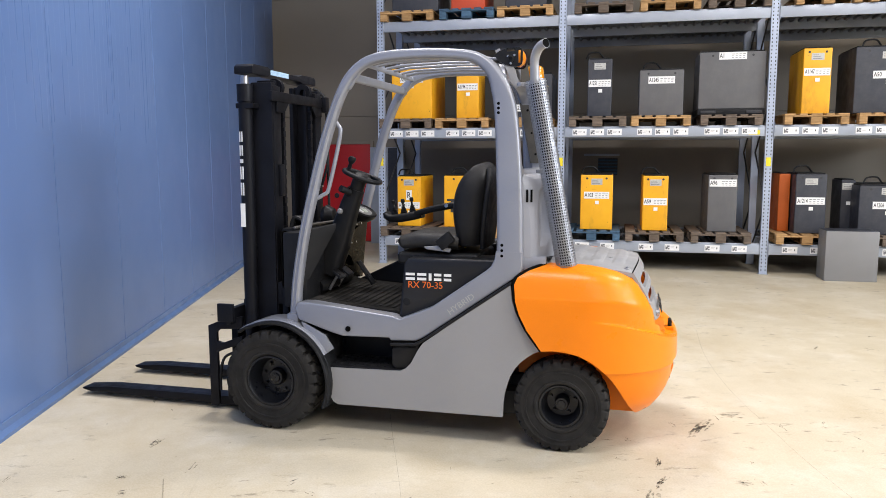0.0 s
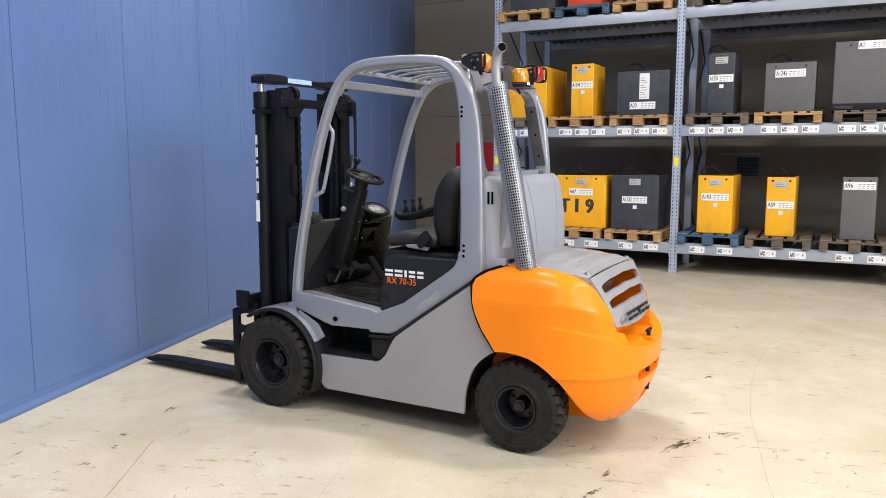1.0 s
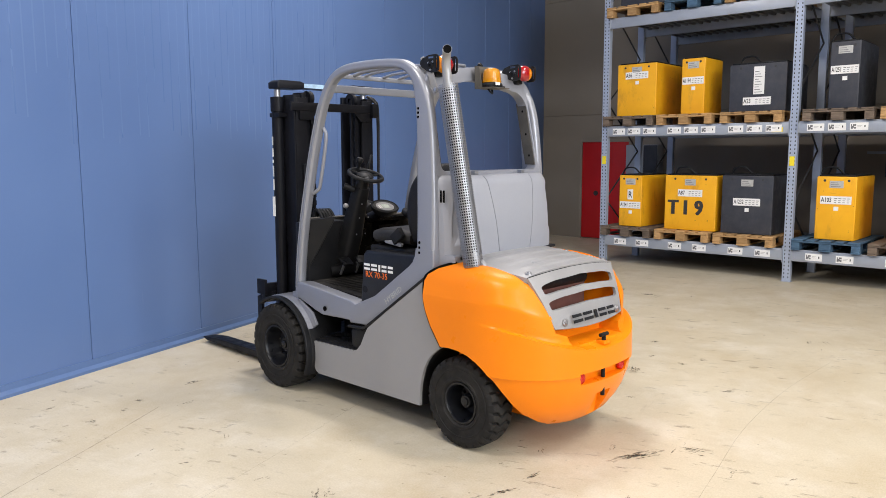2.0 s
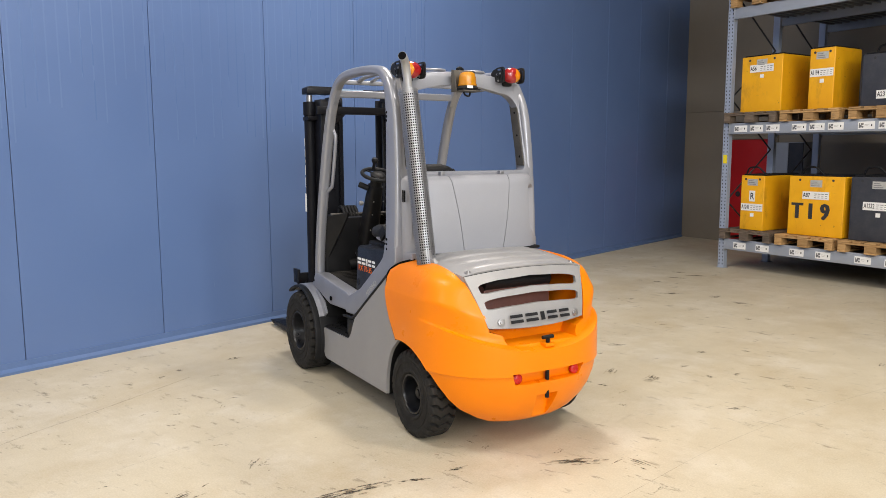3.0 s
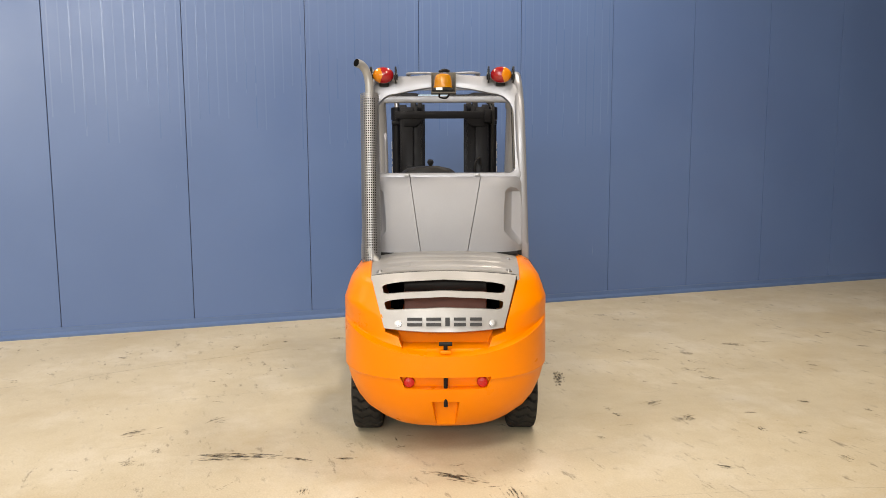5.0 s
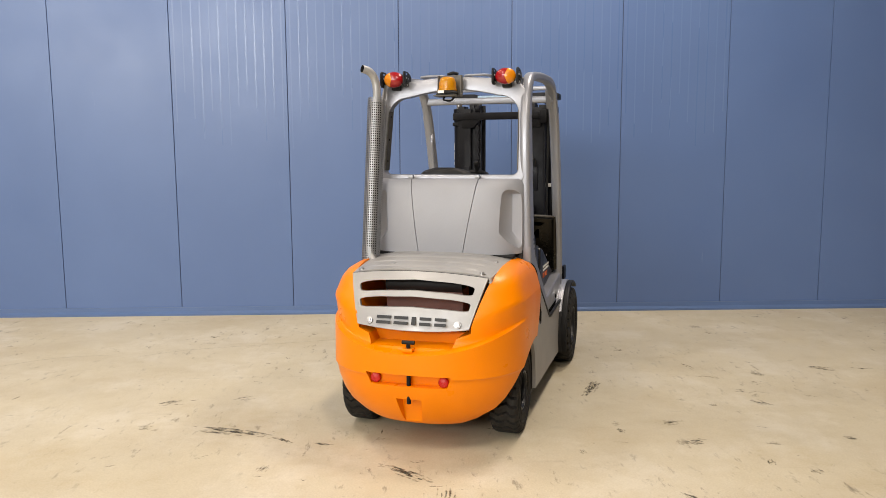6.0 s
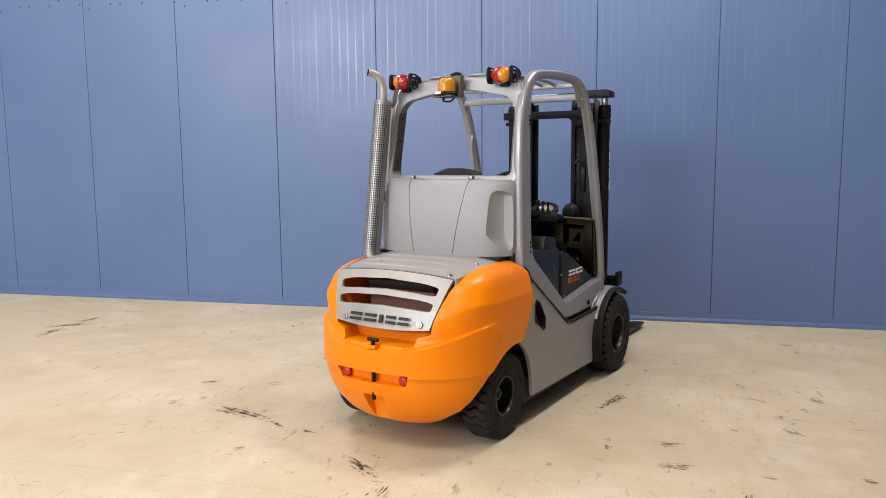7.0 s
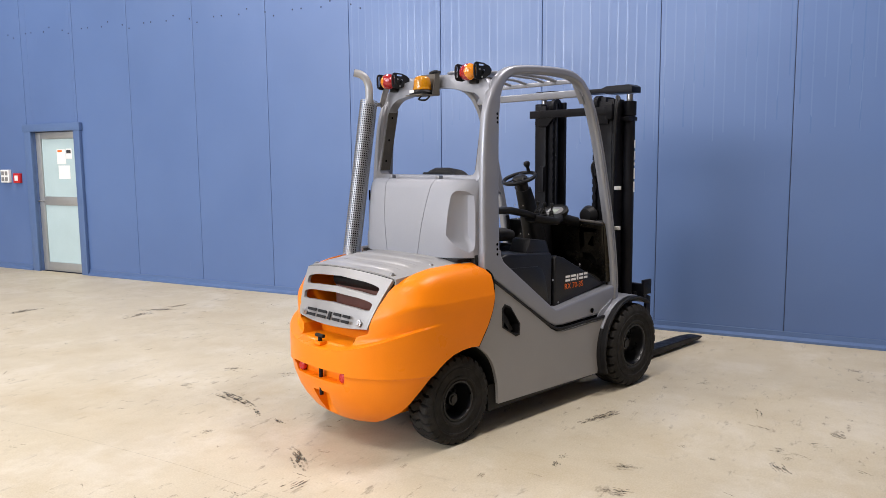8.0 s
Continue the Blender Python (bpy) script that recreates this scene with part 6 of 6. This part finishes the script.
part("label", box(1.86, 1.89, -0.418, -0.376, 1.13, 1.156, 0.002), M_WHITE, mast)
part("top_beam", prism([(0.45, 2.145), (0.45, 2.19), (0.425, 2.205), (0.25, 2.205), (0.20, 2.19), (-0.20, 2.19), (-0.25, 2.205), (-0.44, 2.205), (-0.47, 2.19), (-0.47, 2.145), (-0.25, 2.145), (-0.22, 2.155), (0.22, 2.155), (0.25, 2.145)], 1.925, 2.05, "x", 0.008), M_MAST, mast)
part("sticker", box(1.955, 1.99, -0.03, 0.22, 2.1905, 2.192, 0), M_STICKER, mast, "faded pale blue sticker")
part("sticker", box(1.922, 1.9245, -0.03, 0.22, 2.158, 2.189, 0), M_STICKER, mast, "faded pale blue sticker")
part("tie_beam", box(1.82, 1.843, -0.40, 0.41, 1.985, 2.045, 0.005), M_MAST, mast)
part("tie_beam", box(1.80, 1.87, -0.36, 0.36, 0.72, 0.86, 0.008), M_MAST, mast)
part("tie_beam", box(1.93, 2.0, -0.30, 0.30, 0.95, 1.05, 0.008), M_MAST, mast)
part("valve_block", box(1.79, 1.83, -0.39, -0.33, 1.95, 2.06, 0.01), M_MAST, mast)
for dy in (0.0, 0.022):
    part("hydraulic_hose", tube([(1.90, -0.36 - dy * 0.3, 2.12), (1.86, -0.385 - dy, 2.09), (1.82, -0.40 - dy * 0.4, 1.98), (1.81, -0.395, 1.4), (1.80, -0.395, 0.9), (1.74, -0.39, 0.7)], 0.010, 8, 5), M_BLACK, mast)
part("hydraulic_hose", tube([(1.80, -0.26, 1.45), (1.75, -0.25, 1.6), (1.77, -0.29, 1.66), (1.79, -0.30, 1.60)], 0.009, 8, 5), M_BLACK, mast)
for k in range(5):
    part("hose_loop", tube([(1.76, 0.12 + 0.03 * k, 1.0), (1.70, 0.13 + 0.03 * k, 1.16 + 0.01 * k), (1.77, 0.14 + 0.03 * k, 1.26), (1.80, 0.15 + 0.03 * k, 1.10)], 0.013, 8, 5), M_BLACK, mast)

# fork carriage and forks
car = part("fork_carriage", box(2.10, 2.14, -0.50, 0.50, 0.60, 0.70, 0.006), M_MAST, forklift, "black fork carriage with two forks")
part("lower_bar", box(2.10, 2.14, -0.50, 0.50, 0.12, 0.22, 0.006), M_MAST, car)
for s in (1, -1):
    part("side_plate", prism([(2.02, 0.68), (2.10, 0.73), (2.12, 0.73), (2.12, 0.10), (2.05, 0.10), (2.02, 0.2)], s * 0.28 - 0.02, s * 0.28 + 0.02, "y", 0.004), M_MAST, car)
    part("end_plate", box(2.08, 2.19, s * 0.50 - 0.012, s * 0.50 + 0.012, 0.62, 0.735, 0.006), M_MAST, car)
    f = part("fork", prism([(2.145, 0.02), (2.20, 0.02), (3.30, 0.03), (3.37, 0.045), (3.37, 0.056), (3.15, 0.075), (2.215, 0.082), (2.195, 0.10), (2.19, 0.60), (2.145, 0.60)], s * 0.285 - 0.06, s * 0.285 + 0.06, "y", 0.006), M_MAST, car, "worn black steel fork lowered near the floor")
    part("fork_hook", box(2.095, 2.19, s * 0.285 - 0.05, s * 0.285 + 0.05, 0.565, 0.62, 0.006), M_MAST, f)
    part("load_guard", prism([(2.240, 0.06), (2.252, 0.045), (2.300, 0.045), (2.300, 0.575), (2.24, 0.60)], s * 0.43 - 0.012, s * 0.43 + 0.012, "y", 0.003), M_MAST, car)
    part("guard_stay", prism([(2.06, 0.565), (2.06, 0.645), (2.241, 0.598), (2.241, 0.535), (2.215, 0.555)], s * 0.43 - 0.012, s * 0.43 + 0.012, "y", 0.003), M_MAST, car)
    part("guard_stay", prism([(2.06, 0.47), (2.06, 0.52), (2.20, 0.465), (2.241, 0.475), (2.241, 0.40), (2.20, 0.42)], s * 0.43 - 0.012, s * 0.43 + 0.012, "y", 0.003), M_MAST, car)
    part("carriage_hose", tube([(2.14, s * 0.42, 0.40), (2.19, s * 0.44, 0.37), (2.225, s * 0.43, 0.28), (2.232, s * 0.43, 0.15)], 0.009, 8, 5), M_BLACK, car)

# cab floor, consoles, dash
part("floor_mat", prism([(0.98, 0.715), (1.02, 0.735), (1.60, 0.775), (1.70, 0.83), (1.70, 0.70), (0.98, 0.66)], -0.43, 0.44, "y", 0.006), M_MAT, forklift, "dusty black ribbed floor mat")
for k in range(12):
    x = 1.06 + k * 0.043
    part("mat_rib", box(x, x + 0.018, -0.30, 0.38, 0.7385 + (x - 1.02) * 0.069, 0.7408 + (x - 1.02) * 0.069, 0.001), M_MAT, forklift)
con = part("console", prism([(1.005, 0.70), (0.97, 1.03), (0.945, 1.055), (0.42, 1.065), (0.415, 1.03), (0.455, 0.99), (0.79, 0.755), (0.985, 0.69)], 0.25, 0.474, "y", 0.018, 3), M_CONSOLE, forklift, "dark plastic battery-side console with a white mark")
block_logo(face_to((0, 1, 0), (0.822, 0.4745, 0.952)), 0.275, 0.042, M_WHITE, con)
text_part("model_text", "RX 70-35", 0.056, face_to((0, 1, 0), (0.84, 0.4755, 0.902)), M_TEXTORANGE, con, 0.98)
part("cap", lathe([(0, 0.002), (0.022, 0.002), (0.024, 0)], 20, "y", m=Matrix.Translation((0.955, 0.4745, 0.80))), M_BLACK, con)
conr = part("console", prism([(1.005, 0.69), (1.005, 1.03), (0.985, 1.047), (0.56, 1.075), (0.50, 1.06), (0.462, 1.04), (0.93, 0.70), (0.975, 0.685)], -0.25, -0.466, "y", 0.016, 3), M_CONSOLE, forklift, "dark plastic console beside the seat")
part("inset_panel", prism([(0.545, 0.985), (0.85, 0.968), (0.895, 0.945), (0.925, 0.89), (0.965, 0.725), (0.94, 0.712)], -0.455, -0.472, "y", 0.008, 2), M_CONSOLE, conr)
part("gap_filler", box(0.96, 1.06, -0.45, -0.40, 0.67, 1.0, 0), M_VOID, conr)
part("side_panel", prism([(1.022, 0.675), (1.020, 1.0), (1.04, 1.022), (1.12, 1.0), (1.61, 0.765)], -0.43, -0.476, "y", 0.012, 3), M_CONSOLE, conr, "dark plastic panel with a white mark")
block_logo(face_to((0, -1, 0), (1.265, -0.477, 0.852)), 0.25, 0.040, M_WHITE, conr)
text_part("model_text", "RX 70-35", 0.056, face_to((0, -1, 0), (1.235, -0.4775, 0.797)), M_TEXTORANGE, conr, 0.98)
for x, z in ((1.06, 0.70), (1.30, 0.935), (1.0, 0.86)):
    part("screw", lathe([(0, -0.003), (0.007, -0.002), (0.008, 0)], 8, "y", m=Matrix.Translation((x, -0.4765, z))), M_STEEL, conr)
part("tray", prism([(0.745, 1.03), (0.805, 1.15), (0.97, 1.128), (1.015, 1.02)], -0.445, -0.29, "y", 0.015), M_CONSOLE, conr)


WALL_PLAN = [(1.72, 0.36), (1.715, 0.2), (1.70, 0.02), (1.665, -0.18), (1.618, -0.34), (1.562, -0.462), (1.552, -0.492), (1.568, -0.508), (1.62, -0.51)]


def front_wall():
    """Plastic wall in front of the driver, bent round at the truck's right."""
    plan = spline(WALL_PLAN, 4)
    outer, inner = [], []
    for i, (x, y) in enumerate(plan):
        x0, y0 = plan[max(0, i - 1)]
        x1, y1 = plan[min(len(plan) - 1, i + 1)]
        d = Vector((x1 - x0, y1 - y0)).normalized()
        outer.append((x, y))
        inner.append((x - d.y * 0.018, y + d.x * 0.018))
    loop_ = outer + inner[::-1]
    rows = []
    for z, dx in ((0.78, 0.046), (0.95, 0.028), (1.10, 0.012), (1.192, 0.002), (1.205, 0.0)):
        rows.append([(x + dx, y, z) for x, y in loop_])
    tools = []
    for line in ([(-0.10, 1.180), (-0.36, 1.176), (-0.31, 1.148), (-0.165, 1.142), (-0.165, 1.04), (-0.10, 1.0)],
                 [(-0.20, 1.045), (-0.27, 1.118), (-0.295, 1.12), (-0.29, 1.045)],
                 [(-0.13, 0.985), (-0.24, 0.99), (-0.30, 0.955), (-0.335, 0.89), (-0.28, 0.895), (-0.2, 0.935), (-0.13, 0.94)],
                 [(0.27, 1.105), (0.18, 1.105), (0.18, 1.06), (0.25, 1.06)]):
        tools.append(prism([(y * 0.85 - 0.115, z - 0.02) for y, z in line], 1.40, 1.70, "x"))
    return carve(loft(rows, closed=True), tools)


fw = part("front_wall", front_wall(), M_WALLMETAL, forklift, "brown-grey sheet metal front wall with swept cut-outs", 40)
part("wall_backing", loft([[(x + 0.075, y + 0.02, z) for x, y in WALL_PLAN[:7]] + [(x + 0.085, y + 0.02, z) for x, y in WALL_PLAN[6::-1]] for z in (0.78, 1.185)], closed=True), M_VOID, fw, "", 0)
part("wall_top", prism(WALL_PLAN + [(1.80, -0.40), (1.80, 0.36)], 1.186, 1.203, "z"), M_BLACK, fw)
part("top_rim", tube([(x, y, 1.207) for x, y in WALL_PLAN[:7]], 0.009, 8, 4, up=(0, 0, 1)), M_DASH, fw, "dull grey edge rim")
flap = [(1.448, 0.335, 1.238), (1.60, 0.478, 1.205), (1.655, 0.472, 0.82), (1.63, 0.455, 0.82), (1.452, 0.335, 1.205)]
fb = loft([flap, [(x + 0.018, y - 0.02, z) for x, y, z in flap]], closed=True)
part("dash_flap", bevelled(fb, 0.005, 2, 40), M_BLACK, forklift, "slanted dark dash cover")
part("dash_inner", box(1.60, 1.76, 0.10, 0.45, 0.72, 1.19, 0.02), M_BLACK, forklift)
part("pedal_hump", tube([(1.62, -0.25, 0.82), (1.58, 0.05, 0.84), (1.62, 0.25, 0.82)], 0.045, 14, 4, up=(0, 0, 1)), M_BLACK, forklift)
for y in (0.06, 0.20):
    pd = part("pedal", prism([(1.46, 0.885), (1.52, 0.93), (1.525, 0.92), (1.465, 0.875)], y - 0.045, y + 0.045, "y", 0.003), M_RIM, forklift, "ribbed foot pedal")
    part("arm", tube([(1.50, y, 0.90), (1.56, y, 0.80)], 0.010, 8), M_STEEL, pd)
part("pedal", prism([(1.36, 0.80), (1.47, 0.95), (1.478, 0.945), (1.37, 0.79)], -0.13, -0.06, "y", 0.003), M_RIM, forklift, "ribbed accelerator pedal")

# steering column and wheel
col = part("steering_column", sweep([(1.60, 0.08, 0.90), (1.53, 0.08, 1.08), (1.44, 0.08, 1.34), (1.40, 0.08, 1.44)], lambda i: rrect((0.15, 0.15, 0.115, 0.10)[i], (0.13, 0.13, 0.11, 0.10)[i], 0.3), (0, 1, 0)), M_BLACK, forklift, "black steering column")
part("column_neck", tube([(1.40, 0.08, 1.43), (1.368, 0.08, 1.52)], 0.045, 16), M_BLACK, col)
part("column_knob", lathe([(0, 0.022), (0.013, 0.018), (0.019, 0.004), (0.014, -0.012), (0, -0.02)], 14, "y", m=Matrix.Translation((1.475, 0.165, 1.305))), M_COVER, col, "pale grey knob")
part("stalk", tube([(1.42, 0.13, 1.42), (1.46, 0.19, 1.45)], 0.022, 10), M_BLACK, col)
tilt = Matrix.Translation((1.355, 0.08, 1.522)) @ pose(0, 0, 0, 0, -20, 0)
for z in (1.10, 1.22, 1.32):
    for y in (0.04, 0.12):
        part("screw", lathe([(0, 0.003), (0.005, 0.002), (0.006, 0)], 8, "x", m=Matrix.Translation((1.45 - (z - 1.22) * 0.3 - 0.068, y, z)) @ pose(0, 0, 0, 0, 0, 180)), M_STEEL, col)
sw_ = part("steering_wheel", sweep([tuple(tilt @ Vector((0.120 * math.cos(2 * math.pi * k / 40), 0.120 * math.sin(2 * math.pi * k / 40), 0))) for k in range(41)], ring(0.0145, 10), (0.3, 0, 1), cap=False), M_BLACK, forklift, "black steering wheel with a spinner knob")
part("hub", lathe([(0, 0.02), (0.04, 0.018), (0.06, 0.0), (0.05, -0.03), (0, -0.03)], 20, "z", m=tilt), M_BLACK, sw_)
for a in (30, 150, 270):
    c, s = math.cos(radians(a)), math.sin(radians(a))
    part("spoke", sweep([tuple(tilt @ Vector((0.04 * c, 0.04 * s, 0))), tuple(tilt @ Vector((0.116 * c, 0.116 * s, -0.002)))], lambda i: rrect(0.035, 0.012, 0.4), (0.3, 0, 1)), M_BLACK, sw_)
part("knob", lathe([(0, 0.085), (0.02, 0.08), (0.026, 0.065), (0.022, 0.05), (0.012, 0.035), (0.014, 0.0), (0, 0)], 16, "z", m=tilt @ Matrix.Translation((0.105, -0.01, 0.012))), M_BLACK, sw_)

# display pod
pm = face_to((-0.50, 0.05, 0.86), (1.452, -0.140, 1.275))
pod = part("display_pod", lathe([(0, -0.05), (0.06, -0.045), (0.085, -0.01), (0.088, 0.012), (0.08, 0.020), (0.074, 0.012), (0, 0.010)], 28, "z", m=pm @ Matrix.Diagonal((1.32, 1.0, 1, 1))), M_BLACK, forklift, "oval black instrument pod with a small pale display")
part("display_face", lathe([(0, 0.0125), (0.066, 0.0125), (0.067, 0.011)], 24, "z", m=pm @ Matrix.Diagonal((1.15, 0.82, 1, 1))), M_CAB, pod)
part("display", box(-0.028, 0.034, -0.026, 0.024, 0.0128, 0.015, 0.001, m=pm), M_LCD, pod)
for i in range(3):
    for j in range(2):
        part("key", box(-0.058 + j * 0.014, -0.048 + j * 0.014, -0.02 + i * 0.014, -0.01 + i * 0.014, 0.0128, 0.016, 0.001, m=pm), M_WHITE, pod)
part("pod_arm", tube([(1.48, -0.14, 1.25), (1.56, -0.16, 1.215), (1.66, -0.18, 1.19)], 0.04, 12, 3), M_BLACK, pod)
part("work_lamp", lathe([(0, 0.03), (0.05, 0.028), (0.06, 0.0), (0.04, -0.05), (0, -0.06)], 18, "x", m=Matrix.Translation((1.75, -0.23, 1.24)) @ Matrix.Diagonal((1, 1.25, 1.25, 1))), M_BLACK, forklift, "round black work lamp")

# seat
seat = part("seat", box(0.55, 1.05, -0.22, 0.26, 1.005, 1.075, 0.02, 3), M_BLACK, forklift, "black vinyl suspension seat")
part("cushion", sweep([(1.06, 0.02, 1.118), (1.035, 0.02, 1.13), (0.95, 0.02, 1.145), (0.80, 0.02, 1.145), (0.68, 0.02, 1.135)], lambda i: [(-a, c) for a, c in rrect((0.05, 0.08, 0.092, 0.095, 0.085)[i], (0.36, 0.44, 0.48, 0.48, 0.44)[i], 0.45, 6)], (0, 1, 0)), M_CUSHION, seat)
bk = [(0.625, 1.12, 0.12, 0.42), (0.628, 1.20, 0.15, 0.47), (0.628, 1.30, 0.18, 0.49), (0.620, 1.40, 0.185, 0.48), (0.600, 1.48, 0.165, 0.45), (0.570, 1.55, 0.115, 0.38), (0.550, 1.585, 0.07, 0.28), (0.540, 1.607, 0.03, 0.14)]
bks = spline(bk, 4)
part("backrest", sweep([(x, 0.02, z) for x, z, a, c in bks], lambda i: rrect(bks[i][2], bks[i][3], 0.40, 6), (0, 1, 0)), M_SEAT, seat)
for e in (-1, 1):
    part("piping", tube([(x + a * 0.28, 0.02 + e * c * 0.47, z) for x, z, a, c in bk[:7]], 0.006, 8, 4), M_BLACK, seat)
part("back_shell", sweep([(0.548, 0.02, 1.10), (0.535, 0.02, 1.25), (0.515, 0.02, 1.40), (0.503, 0.02, 1.52), (0.512, 0.02, 1.58)], lambda i: rrect(0.03, (0.34, 0.40, 0.42, 0.38, 0.28)[i], 0.45, 5), (0, 1, 0)), M_BLACK, seat, "black plastic seat back shell")
part("seat_lever", prism([(0.72, 1.085), (0.86, 1.10), (0.88, 1.115), (0.78, 1.125), (0.71, 1.105)], 0.262, 0.285, "y", 0.006), M_COVER, seat, "pale grey seat lever")
part("belt_buckle", box(-0.05, 0.05, -0.018, 0.018, -0.035, 0.035, 0.008, m=Matrix.Translation((0.745, 0.285, 1.155)) @ pose(0, 0, 0, 0, 38, 0)), M_BLACK, seat)
part("bellows", box(0.58, 1.0, -0.18, 0.22, 0.93, 1.004, 0.015), M_BLACK, seat)
part("seat_base", box(0.44, 1.0, -0.25, 0.249, 0.70, 0.93, 0.02), M_BLACK, seat)
arm = part("armrest", sweep([(0.68, -0.30, 1.325), (0.85, -0.30, 1.325), (1.0, -0.31, 1.295), (1.10, -0.31, 1.265)], lambda i: rrect((0.04, 0.045, 0.042, 0.04)[i], (0.07, 0.09, 0.10, 0.10)[i], 0.4), (0, 1, 0)), M_BLACK, seat, "black armrest with control levers")
part("lever_bowl", sweep([(1.06, -0.32, 1.262), (1.12, -0.32, 1.25), (1.20, -0.33, 1.235), (1.27, -0.34, 1.228), (1.315, -0.345, 1.245), (1.33, -0.345, 1.268)], lambda i: rrect((0.05, 0.056, 0.056, 0.05, 0.04, 0.02)[i], (0.10, 0.13, 0.15, 0.15, 0.13, 0.09)[i], 0.45, 5), (0, 1, 0)), M_BLACK, arm)
part("armrest_post", tube([(0.70, -0.29, 1.10), (0.70, -0.30, 1.30)], 0.025, 10), M_BLACK, seat)
part("pivot_bolt", lathe([(0, 0.006), (0.012, 0.005), (0.013, 0)], 12, "y", m=Matrix.Translation((0.88, -0.254, 1.325))), M_STEEL, arm)
bell_ = [(0.030, 0.0)]
for k in range(5):
    bell_ += [(0.027 - 0.003 * k, 0.006 + 0.010 * k), (0.021 - 0.003 * k, 0.011 + 0.010 * k)]
bell_ += [(0.007, 0.062), (0.007, 0.075), (0.013, 0.080), (0.014, 0.098), (0.009, 0.104), (0, 0.105)]
for x, y, z in ((1.13, -0.32, 1.27), (1.195, -0.33, 1.258), (1.265, -0.34, 1.25)):
    part("control_lever", lathe(bell_, 14, "z", m=Matrix.Translation((x, y, z)) @ pose(0, 0, 0, 0, 6, 0)), M_BLACK, arm, "black lever with a rubber bellows")

seat.location.y = 0.09
sw_.location.y = 0.04
col.location.y = 0.04

# grab handle on the left front leg
part("grab_handle", tube([(1.405, 0.462, 1.875), (1.375, 0.457, 1.83), (1.365, 0.452, 1.77), (1.44, 0.452, 1.47), (1.47, 0.455, 1.425), (1.545, 0.465, 1.385)], 0.0125, 10, 3), M_SILVER, forklift, "silver bent grab handle")
